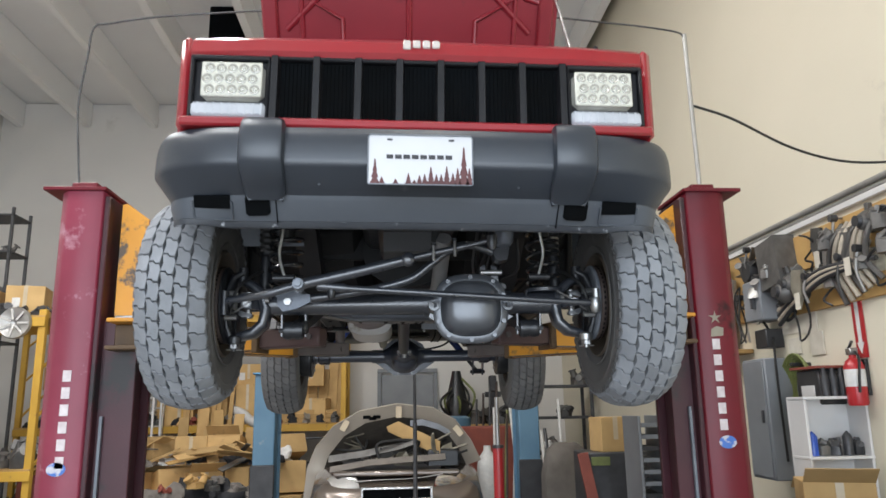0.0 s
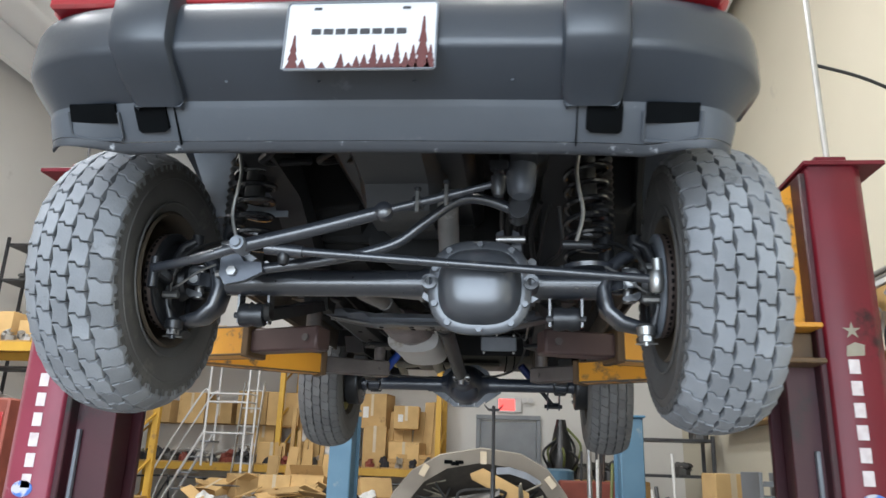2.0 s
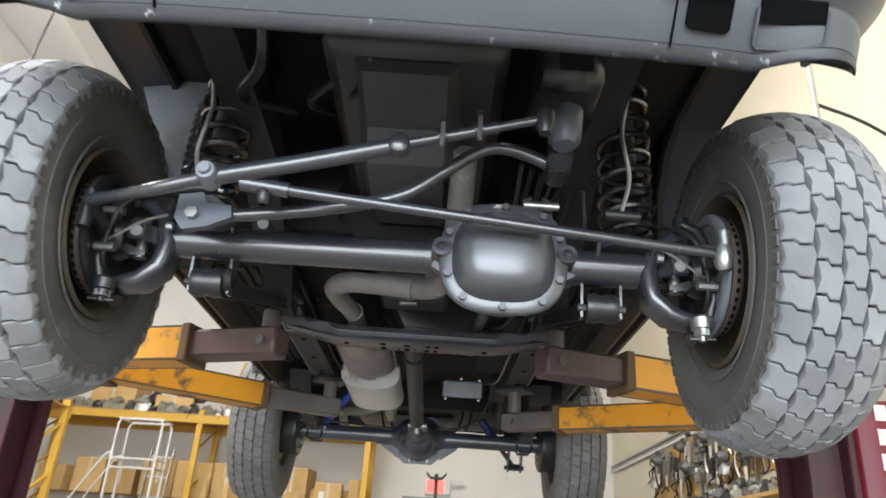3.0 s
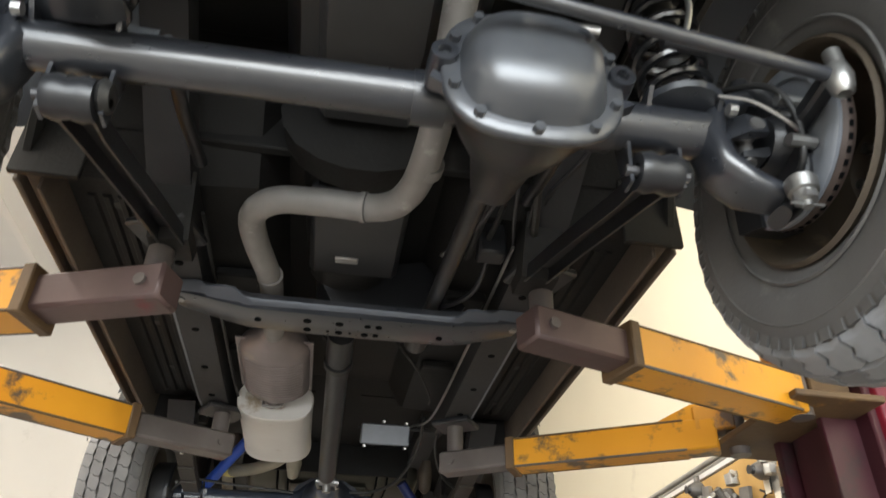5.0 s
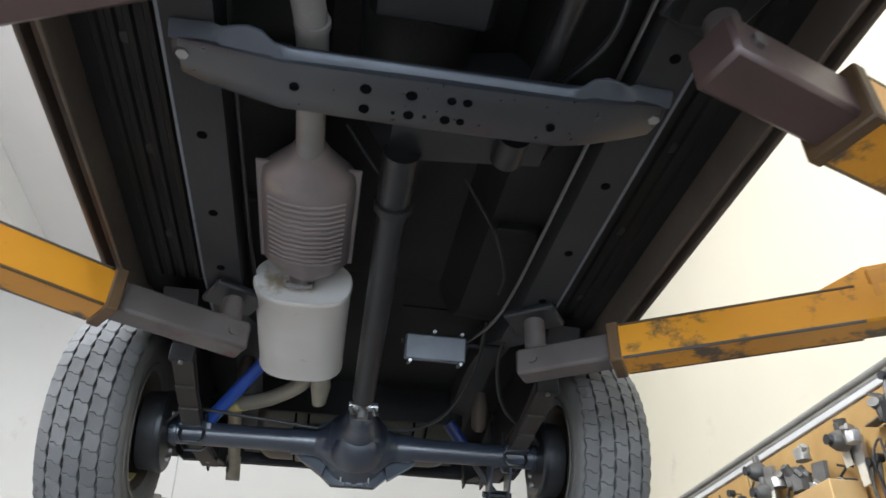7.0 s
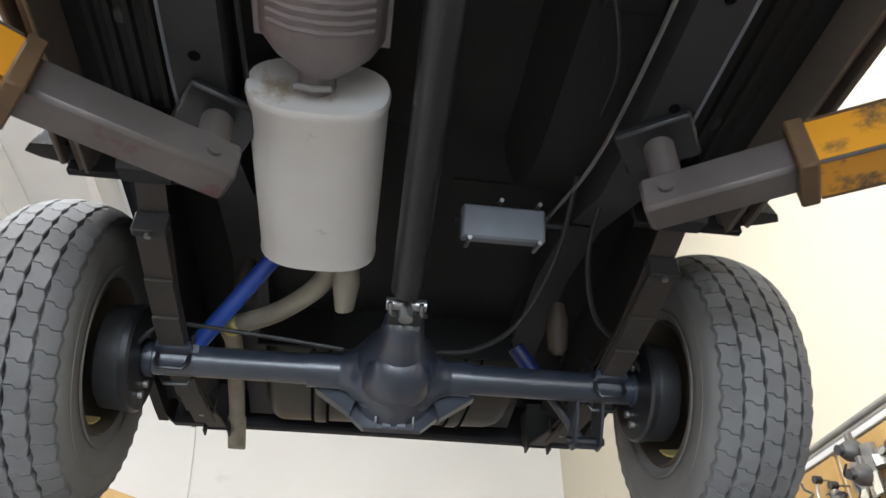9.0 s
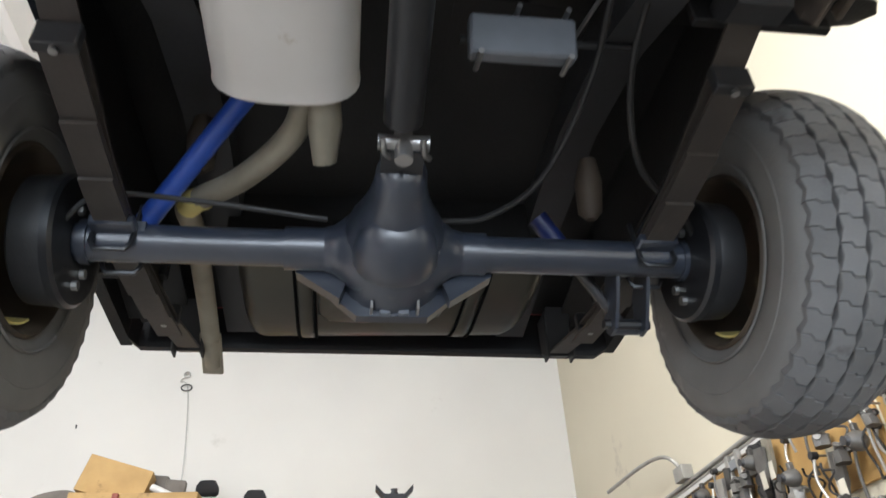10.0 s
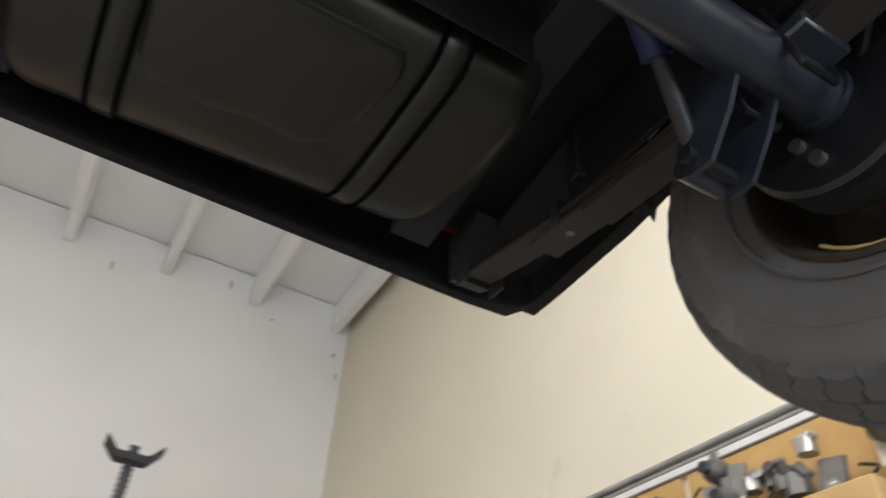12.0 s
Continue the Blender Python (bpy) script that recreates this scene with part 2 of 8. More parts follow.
M = {
    "wall_white": material("wall_white", (0.75, 0.73, 0.69), (0.69, 0.67, 0.635), 0.8, scale=0.7, fine=40, bump=0.08, blotch=((0.62, 0.6, 0.555), 1.3, 0.03)),
    "wall_cream": material("wall_cream", (0.72, 0.665, 0.53), (0.67, 0.62, 0.49), 0.8, scale=0.6, fine=40, bump=0.08, blotch=((0.58, 0.53, 0.43), 1.1, 0.03)),
    "ceiling": material("ceiling", (0.90, 0.89, 0.87), (0.85, 0.84, 0.82), 0.85, scale=0.9, fine=30, bump=0.1),
    "concrete": material("concrete", (0.24, 0.232, 0.222), (0.17, 0.165, 0.157), 0.7, scale=1.2, fine=60, bump=0.2, blotch=((0.12, 0.112, 0.105), 1.7, 0.07)),
    "red_paint": material("red_paint", (0.27, 0.012, 0.018), (0.22, 0.010, 0.015), 0.3, scale=3, fine=120, bump=0.0, coat=0.4),
    "red_matt": material("red_matt", (0.25, 0.012, 0.022), (0.2, 0.010, 0.018), 0.42, scale=4, fine=90, bump=0.03, coat=0.1, blotch=((0.13, 0.008, 0.012), 2.5, 0.04)),
    "bumper": material("bumper", (0.029, 0.035, 0.045), (0.021, 0.026, 0.034), 0.38, scale=2.5, fine=160, bump=0.05, spec=0.6, blotch=((0.065, 0.072, 0.083), 8, 0.02)),
    "valance": material("valance", (0.074, 0.083, 0.097), (0.054, 0.061, 0.072), 0.46, scale=3, fine=150, bump=0.05, blotch=((0.15, 0.157, 0.17), 9, 0.025)),
    "scuffed": material("scuffed", (0.045, 0.05, 0.058), (0.03, 0.033, 0.04), 0.5, scale=6, fine=150, bump=0.1, blotch=((0.42, 0.44, 0.47), 26, 0.06)),
    "black_plastic": material("black_plastic", (0.010, 0.010, 0.012), (0.007, 0.007, 0.008), 0.42, scale=8, fine=120, bump=0.04, spec=0.3),
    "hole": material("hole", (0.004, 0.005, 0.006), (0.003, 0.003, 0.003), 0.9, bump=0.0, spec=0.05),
    "undercoat": material("undercoat", (0.020, 0.0195, 0.019), (0.011, 0.011, 0.011), 0.6, scale=5, fine=110, bump=0.25, spec=0.25, blotch=((0.03, 0.027, 0.023), 4, 0.03)),
    "rail": material("rail", (0.034, 0.035, 0.037), (0.022, 0.022, 0.023), 0.5, scale=4, fine=90, bump=0.12, spec=0.35, blotch=((0.05, 0.046, 0.04), 5, 0.02)),
    "rocker": material("rocker", (0.13, 0.105, 0.082), (0.075, 0.062, 0.052), 0.6, scale=5, fine=80, bump=0.3, blotch=((0.12, 0.1, 0.08), 6, 0.06)),
    "axle_paint": material("axle_paint", (0.028, 0.031, 0.038), (0.018, 0.020, 0.025), 0.29, scale=6, fine=60, bump=0.0, coat=0.4, spec=0.8),
    "axle_blue": material("axle_blue", (0.036, 0.044, 0.063), (0.022, 0.028, 0.042), 0.32, scale=7, fine=60, bump=0.02, coat=0.3, spec=0.8, blotch=((0.07, 0.072, 0.077), 6, 0.06)),
    "bare_steel": material("bare_steel", (0.42, 0.42, 0.42), (0.28, 0.27, 0.26), 0.34, metal=0.85, scale=12, fine=90, bump=0.1),
    "zinc": material("zinc", (0.42, 0.42, 0.41), (0.3, 0.3, 0.29), 0.36, metal=0.9, scale=20, fine=120, bump=0.1),
    "rust": material("rust", (0.085, 0.06, 0.05), (0.045, 0.034, 0.03), 0.6, metal=0.3, scale=14, fine=120, bump=0.3),
    "pan_grey": material("pan_grey", (0.10, 0.112, 0.135), (0.065, 0.073, 0.09), 0.4, metal=0.2, scale=5, fine=80, bump=0.06),
    "oil_pan": material("oil_pan", (0.055, 0.058, 0.062), (0.036, 0.038, 0.041), 0.42, metal=0.1, scale=5, fine=80, bump=0.03, blotch=((0.075, 0.073, 0.066), 6, 0.03)),
    "yard": material("yard", (0.44, 0.42, 0.39), (0.36, 0.345, 0.32), 0.85, scale=0.6, fine=40, bump=0.2),
    "exhaust": material("exhaust", (0.29, 0.285, 0.28), (0.2, 0.193, 0.19), 0.55, metal=0.35, scale=9, fine=60, bump=0.12, blotch=((0.42, 0.41, 0.40), 8, 0.07)),
    "cat": material("cat", (0.27, 0.235, 0.235), (0.19, 0.165, 0.165), 0.5, metal=0.4, scale=8, fine=60, bump=0.12, blotch=((0.3, 0.26, 0.23), 5, 0.04)),
    "muffler": material("muffler", (0.74, 0.73, 0.71), (0.64, 0.62, 0.59), 0.45, metal=0.25, scale=4, fine=70, bump=0.06, blotch=((0.42, 0.36, 0.27), 5, 0.05)),
    "tailpipe": material("tailpipe", (0.34, 0.315, 0.25), (0.22, 0.20, 0.155), 0.55, metal=0.3, scale=9, fine=80, bump=0.12, blotch=((0.13, 0.11, 0.085), 6, 0.06)),
    "bump_stop": material("bump_stop", (0.05, 0.036, 0.024), (0.03, 0.022, 0.015), 0.7, scale=9, fine=80, bump=0.2),
    "leaf_steel": material("leaf_steel", (0.055, 0.047, 0.04), (0.035, 0.03, 0.027), 0.6, scale=6, fine=80, bump=0.2, blotch=((0.085, 0.07, 0.055), 5, 0.05)),
    "tank": material("tank", (0.075, 0.072, 0.058), (0.048, 0.046, 0.038), 0.36, metal=0.65, scale=3, fine=80, bump=0.0, blotch=((0.12, 0.112, 0.088), 2.5, 0.05)),
    "shock_blue": material("shock_blue", (0.03, 0.10, 0.52), (0.02, 0.07, 0.38), 0.35, scale=8, fine=100, bump=0.05, coat=0.3),
    # right damper: the same blue darkened, its shade put into the colour
    "shock_blue_shaded": material("shock_blue_shaded", (0.012, 0.025, 0.12), (0.009, 0.017, 0.08), 0.4, scale=8, fine=100, bump=0.05),
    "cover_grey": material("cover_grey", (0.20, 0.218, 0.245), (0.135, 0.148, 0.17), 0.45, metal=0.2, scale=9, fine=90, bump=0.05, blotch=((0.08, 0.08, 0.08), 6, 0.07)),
    "coil_black": material("coil_black", (0.013, 0.014, 0.016), (0.009, 0.009, 0.010), 0.24, scale=9, fine=120, bump=0.0, coat=0.4, spec=0.8),
    "cover_paint": material("cover_paint", (0.075, 0.081, 0.091), (0.052, 0.056, 0.064), 0.33, metal=0.3, scale=9, fine=60, bump=0.0, coat=0.3, spec=0.8),
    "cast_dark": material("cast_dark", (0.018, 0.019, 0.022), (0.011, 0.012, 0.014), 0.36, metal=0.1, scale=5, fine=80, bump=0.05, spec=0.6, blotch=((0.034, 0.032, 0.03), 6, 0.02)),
    "tread": material("tread", (0.25, 0.262, 0.28), (0.175, 0.183, 0.196), 0.85, scale=9, fine=150, bump=0.25, blotch=((0.10, 0.102, 0.105), 7, 0.05), island=0.18),
    "tread_worn": material("tread_worn", (0.175, 0.175, 0.175), (0.115, 0.115, 0.115), 0.8, scale=6, fine=150, bump=0.25, blotch=((0.08, 0.078, 0.076), 8, 0.05), island=0.12),
    "rubber": material("rubber", (0.12, 0.119, 0.117), (0.072, 0.071, 0.07), 0.65, scale=4, fine=120, bump=0.14, blotch=((0.17, 0.165, 0.155), 3, 0.06)),
    "rubber_dusty": material("rubber_dusty", (0.20, 0.197, 0.19), (0.13, 0.128, 0.124), 0.75, scale=4, fine=120, bump=0.14, blotch=((0.26, 0.25, 0.235), 3, 0.06)),
    "hose": material("hose", (0.018, 0.018, 0.018), (0.012, 0.012, 0.012), 0.5, scale=20, fine=150, bump=0.05),
    "rim_black": material("rim_black", (0.10, 0.078, 0.055), (0.05, 0.04, 0.03), 0.65, metal=0.1, scale=6, fine=80, bump=0.12, blotch=((0.2, 0.15, 0.095), 5, 0.06)),
    "led_lens": material("led_lens", (0.66, 0.65, 0.57), (0.5, 0.49, 0.43), 0.15, scale=50, fine=120, bump=0.15, coat=0.6),
    "led_bezel": material("led_bezel", (0.48, 0.47, 0.42), (0.36, 0.35, 0.31), 0.2, metal=0.3, scale=30, bump=0.05, coat=0.5),
    "marker_lens": material("marker_lens", (0.55, 0.57, 0.61), (0.38, 0.4, 0.43), 0.18, scale=10, fine=70, bump=0.2, coat=0.7),
    "plate_white": material("plate_white", (0.58, 0.585, 0.60), (0.52, 0.525, 0.54), 0.3, scale=4, bump=0.02, coat=0.2),
    "plate_dark": material("plate_dark", (0.10, 0.02, 0.018), (0.06, 0.012, 0.012), 0.4, bump=0.0),
    "ink": material("ink", (0.03, 0.03, 0.035), None, 0.5, bump=0.0),
    "badge": material("badge", (0.72, 0.66, 0.62), (0.5, 0.45, 0.42), 0.25, metal=0.4, bump=0.05),
    "post_red": material("post_red", (0.15, 0.007, 0.017), (0.10, 0.005, 0.012), 0.42, scale=3, fine=90, bump=0.08, coat=0.1, spec=0.3, blotch=((0.02, 0.004, 0.006), 2.6, 0.08)),
    # left column: pink glare from the door painted in over faded red
    "post_faded_glare": material("post_faded_glare", (0.28, 0.045, 0.08), (0.16, 0.018, 0.035), 0.42, scale=1.6, fine=90, bump=0.08, coat=0.1, spec=0.35, blotch=((0.46, 0.26, 0.31), 2.6, 0.10)),
    # column recess and inner edge: shade painted in as darker maroon, plus grime
    "post_shaded": material("post_shaded", (0.06, 0.01, 0.017), (0.035, 0.008, 0.012), 0.45, scale=3, fine=90, bump=0.1, blotch=((0.015, 0.012, 0.012), 3, 0.1)),
    "yellow": material("yellow", (0.72, 0.33, 0.02), (0.60, 0.26, 0.015), 0.4, scale=3, fine=80, bump=0.1, coat=0.15, blotch=((0.10, 0.07, 0.045), 7, 0.15)),
    "yellow_worn": material("yellow_worn", (0.66, 0.30, 0.025), (0.5, 0.22, 0.02), 0.48, scale=4, fine=80, bump=0.12, blotch=((0.15, 0.11, 0.08), 7, 0.15)),
    "arm_steel": material("arm_steel", (0.16, 0.142, 0.135), (0.085, 0.072, 0.068), 0.42, metal=0.3, scale=6, fine=70, bump=0.1, blotch=((0.12, 0.03, 0.032), 4, 0.07)),
    "arm_red": material("arm_red", (0.115, 0.07, 0.066), (0.075, 0.05, 0.048), 0.42, metal=0.25, scale=5, fine=70, bump=0.06, blotch=((0.14, 0.025, 0.03), 4, 0.08)),
    "arm_brown": material("arm_brown", (0.13, 0.075, 0.03), (0.07, 0.042, 0.022), 0.6, scale=8, fine=60, bump=0.3, blotch=((0.4, 0.2, 0.03), 5, 0.06)),
    "letter": material("letter", (0.70, 0.66, 0.66), (0.5, 0.42, 0.43), 0.5, scale=25, bump=0.02),
    "sticker_blue": material("sticker_blue", (0.06, 0.16, 0.5), (0.5, 0.5, 0.55), 0.4, scale=30, bump=0.0, spread=0.05),
    "blue_paint": material("blue_paint", (0.12, 0.23, 0.33), (0.08, 0.17, 0.26), 0.45, scale=3, fine=70, bump=0.1, blotch=((0.25, 0.3, 0.33), 4, 0.05)),
    "rack_yellow": material("rack_yellow", (0.66, 0.40, 0.055), (0.55, 0.31, 0.04), 0.55, scale=3, fine=60, bump=0.1, blotch=((0.36, 0.2, 0.06), 5, 0.06), rnd=0.1),
    "cardboard": material("cardboard", (0.58, 0.385, 0.165), (0.45, 0.29, 0.12), 0.85, scale=4, fine=60, bump=0.12, rnd=0.24, blotch=((0.3, 0.19, 0.09), 3, 0.05)),
    "tape": material("tape", (0.62, 0.52, 0.36), (0.5, 0.4, 0.26), 0.3, bump=0.02),
    "label_white": material("label_white", (0.75, 0.74, 0.71), (0.6, 0.59, 0.57), 0.6, scale=20, bump=0.02),
    "plywood": material("plywood", (0.52, 0.33, 0.12), (0.42, 0.25, 0.085), 0.6, scale=5, fine=50, bump=0.1, rnd=0.15),
    "bronze": material("bronze", (0.20, 0.165, 0.135), (0.15, 0.12, 0.1), 0.22, metal=0.5, scale=3, fine=140, bump=0.03, coat=0.7),
    "hood_beige": material("hood_beige", (0.48, 0.43, 0.36), (0.38, 0.34, 0.29), 0.3, metal=0.25, scale=3, fine=90, bump=0.03, coat=0.4),
    "liner": material("liner", (0.14, 0.125, 0.105), (0.09, 0.08, 0.07), 0.9, scale=10, fine=80, bump=0.4),
    "chrome": material("chrome", (0.8, 0.8, 0.8), (0.7, 0.7, 0.7), 0.12, metal=1.0, bump=0.0),
    "glass_dark": material("glass_dark", (0.02, 0.022, 0.025), None, 0.06, bump=0.0, coat=0.6),
    "grey_metal": material("grey_metal", (0.26, 0.275, 0.29), (0.2, 0.21, 0.225), 0.5, scale=3, fine=80, bump=0.08, rnd=0.12),
    "dark_metal": material("dark_metal", (0.075, 0.075, 0.078), (0.042, 0.042, 0.045), 0.45, metal=0.4, scale=8, fine=80, bump=0.15, rnd=0.3),
    "junk_grey": material("junk_grey", (0.17, 0.165, 0.155), (0.09, 0.085, 0.08), 0.5, metal=0.4, scale=9, fine=70, bump=0.25, rnd=0.45),
    "tan_hose": material("tan_hose", (0.50, 0.44, 0.35), (0.36, 0.31, 0.24), 0.6, scale=9, fine=70, bump=0.1, rnd=0.25),
    "alloy": material("alloy", (0.5, 0.49, 0.47), (0.36, 0.35, 0.33), 0.35, metal=0.75, scale=9, fine=60, bump=0.15, rnd=0.2),
    "black_cloth": material("black_cloth", (0.03, 0.03, 0.033), (0.018, 0.018, 0.02), 0.9, scale=8, fine=120, bump=0.3, rnd=0.3),
    "grey_cloth": material("grey_cloth", (0.19, 0.17, 0.15), (0.13, 0.115, 0.1), 0.9, scale=8, fine=120, bump=0.3, rnd=0.2),
    "red_plain": material("red_plain", (0.45, 0.02, 0.025), (0.36, 0.015, 0.02), 0.35, scale=5, bump=0.04, coat=0.3),
    "rust_red": material("rust_red", (0.28, 0.07, 0.045), (0.2, 0.05, 0.035), 0.6, scale=6, bump=0.12),
    "green_hose": material("green_hose", (0.20, 0.23, 0.07), (0.13, 0.15, 0.05), 0.45, scale=15, bump=0.05),
    "white_board": material("white_board", (0.72, 0.71, 0.69), (0.62, 0.61, 0.6), 0.5, scale=3, bump=0.04),
    "paper": material("paper", (0.72, 0.68, 0.58), (0.6, 0.55, 0.45), 0.8, scale=9, bump=0.03, rnd=0.12),
    "yellow_paper": material("yellow_paper", (0.75, 0.66, 0.25), (0.65, 0.55, 0.2), 0.8, bump=0.03),
    "blue_plastic": material("blue_plastic", (0.12, 0.3, 0.48), (0.09, 0.24, 0.4), 0.4, scale=6, bump=0.04),
    "exit_red": material("exit_red", (0.8, 0.05, 0.04), None, 0.4, bump=0.0, glow=((1.0, 0.06, 0.05), 2.5)),
    "lamp_glow": material("lamp_glow", (0.9, 0.9, 0.85), None, 0.4, bump=0.0, glow=((1.0, 0.95, 0.85), 6.0)),
    "conduit": material("conduit", (0.45, 0.44, 0.41), (0.33, 0.32, 0.3), 0.4, metal=0.5, scale=8, bump=0.08),
}


# ---------- the workshop ----------
X0, X1, Y0, Y1, ZC = -8.1, 3.25, -7.0, 11.65, 7.55


def room():
    single("floor", box(X0 - 0.2, X1 + 0.2, Y0 - 0.2, Y1 + 0.2, -0.2, 0, 0.002), M["concrete"], "stained grey concrete workshop floor", "floor", kind="structure")
    single("wall_east", box(X1, X1 + 0.2, Y0, Y1 + 0.2, 0, ZC + 0.3, 0.002), M["wall_cream"], "cream painted smooth workshop wall", "wall", kind="structure")
    single("wall_west", box(X0 - 0.2, X0, Y0, Y1 + 0.2, 0, ZC + 0.3, 0.002), M["wall_white"], "white painted workshop wall", "wall", kind="structure")
    single("wall_north", box(X0, X1, Y1, Y1 + 0.2, 0, ZC + 0.3, 0.002), M["wall_white"], "tall white painted back wall", "wall", kind="structure")
    bm = box(X0, -4.3, Y0 - 0.2, Y0, 0, ZC + 0.3, 0.002)
    box(2.5, X1, Y0 - 0.2, Y0, 0, ZC + 0.3, 0.002, bm=bm)
    box(-4.3, 2.5, Y0 - 0.2, Y0, 4.7, ZC + 0.3, 0.002, bm=bm)
    single("wall_south", bm, M["wall_white"], "white wall with an open roller door", "wall", kind="structure")
    single("ceiling", box(X0 - 0.2, X1 + 0.2, Y0 - 0.2, Y1 + 0.2, ZC + 0.32, ZC + 0.5, 0.002), M["ceiling"], "white ceiling over deep joists", "ceiling", kind="structure")
    # unseen yard: its pale colour is chosen to bounce sunlight inside
    single("ground", box(-60, 60, -90, Y0 - 0.21, -0.25, -0.05, 0.002), M["yard"], "unseen yard outside the roller door, pale to bounce light in", "ground", kind="structure")
    for i in range(9):
        x = 3.02 - i * 1.345
        single("ceiling_joist", box(x - 0.07, x + 0.07, Y0 + 0.05, Y1 - 0.01, 7.34, ZC + 0.31, 0.01), M["ceiling"], "white painted deep ceiling joist", "joist", group="ceiling joists", kind="structure")
    # unseen fixtures for the added ceiling lamps
    for lx, ly in LAMPS:
        t = thing("added_strip_lamp", "unseen white strip lamp added under the joists", "lamp", (lx, ly, 7.3), group="strip lamps")
        part("housing", box(lx - 0.17, lx + 0.17, ly - 1.25, ly + 1.25, 7.27, 7.341, 0.01), M["white_board"], t)
        part("tube", cyl((lx, ly - 1.2, 7.258), (lx, ly + 1.2, 7.258), 0.012), M["lamp_glow"], t)
    for k, (x, z, h) in enumerate(((-0.37, 7.25, 0.13), (1.27, 7.6, 0.13), (2.0, 7.2, 0.03), (3.05, 6.95, 0.05), (3.15, 6.62, 0.09), (-3.9, 5.0, 0.05))):
        single("wall_nail", tube([(x, Y1 + 0.01, z), (x, Y1 - 0.03, z), (x + 0.01, Y1 - 0.035, z - h)], 0.008, seg=6, smooth=False), M["dark_metal"], "bent dark nail in the white wall", "nail", group="wall nails")
    # back door with its frame, and the lit exit sign over it
    d = thing("door_1", "grey steel back door in a frame", "door", (0.16, Y1 - 0.05, 0), kind="structure")
    part("leaf", box(-0.35, 0.66, Y1 - 0.05, Y1 - 0.008, 0.01, 2.21, 0.005), M["grey_metal"], d)
    for a, b in ((-0.43, -0.355), (0.665, 0.74)):
        part("frame", box(a, b, Y1 - 0.09, Y1 - 0.004, 0, 2.25, 0.005), M["grey_metal"], d)
    part("head", box(-0.43, 0.74, Y1 - 0.1, Y1 - 0.004, 2.255, 2.33, 0.005), M["grey_metal"], d)
    part("handle", cyl((0.6, Y1 - 0.12, 1.0), (0.48, Y1 - 0.12, 1.0), 0.012), M["zinc"], d)
    e = thing("exit_sign", "lit red exit sign on the back wall", "sign", (0.25, Y1, 2.5))
    part("housing", box(-0.05, 0.40, Y1 - 0.06, Y1 - 0.003, 2.38, 2.66, 0.012), M["white_board"], e)
    part("face", box(-0.02, 0.27, Y1 - 0.068, Y1 - 0.061, 2.42, 2.62, 0.003), M["exit_red"], e, "glowing red face")
    for k in range(2):
        part("lamp_head", lathe([(0, 0.0), (0, 0.05), (0.06, 0.035), (0.07, 0.0)], 14, "y", (0.45 + 0.11 * k, Y1 - 0.12, 2.6)), M["white_board"], e)


def crumple(x, y, z, r, flat, rr):
    """A soft creased lump lying on z: cloth, bag or paper."""
    w = [(rr.uniform(-3, 3), rr.uniform(-3, 3), rr.uniform(-3, 3), rr.uniform(0, 6), 0.10) for _ in range(4)] + [(rr.uniform(-9, 9), rr.uniform(-9, 9), rr.uniform(-9, 9), rr.uniform(0, 6), 0.03) for _ in range(5)]
    rings = []
    for i in range(11):
        b = math.pi / 2 * i / 10.3
        ring = []
        for k in range(22):
            a = 2 * math.pi * k / 22
            d = (math.cos(a) * math.cos(b), math.sin(a) * math.cos(b), math.sin(b))
            q = 0.82 + sum(h * (1 - 2 * abs(math.sin(p * d[0] + o * d[1] + u * d[2] + f))) for p, o, u, f, h in w)
            ring.append((x + r * q * d[0], y + r * q * d[1], z + (r * flat * max(q, 0.3) * d[2] if i else 0)))
        rings.append(ring)
    return loft(rings)


def scrap(t, x, y, z, r, flat, rr, mat):
    """An old machine part: a cast block with bosses, flanges and lugs, resting on z."""
    h = r * flat
    part("casting", hull(bmesh.new(), [(x + r * 0.8 * math.cos(a) * rr.uniform(0.7, 1), y + r * 0.8 * math.sin(a) * rr.uniform(0.7, 1), z + zz) for a in (0.4, 1.3, 2.2, 3.1, 4.0, 5.0, 5.9) for zz in (0, h * rr.uniform(0.35, 0.6))]), mat, t, sharp=35)
    for i in range(3):
        p = Vector((x + rr.uniform(-0.5, 0.5) * r, y + rr.uniform(-0.5, 0.5) * r, z + h * rr.uniform(0.3, 0.55)))
        d = Vector((rr.uniform(-1, 1), rr.uniform(-1, 0.3), rr.uniform(0.1, 1))).normalized()
        q = p + d * r * rr.uniform(0.35, 0.6)
        a, b, c = r * rr.uniform(0.16, 0.34), r * rr.uniform(0.14, 0.3), r * rr.uniform(0.25, 0.42)
        part("boss", loft([ring_at(p, d, a, 12), ring_at(q, d, b, 12), ring_at(q, d, c, 12), ring_at(q + d * r * 0.1, d, c, 12)]), mat, t)
    for i in range(2):
        m = pose(x + rr.uniform(-0.3, 0.3) * r, y + rr.uniform(-0.3, 0.3) * r, z + h * rr.uniform(0.4, 0.7), rr.uniform(-40, 40), rr.uniform(-40, 40), rr.uniform(0, 180))
        part("lug", box(-r * 0.5, r * 0.4, -r * 0.16, r * 0.16, -h * 0.15, h * 0.16, r * 0.05, m=m), mat, t)
    return t


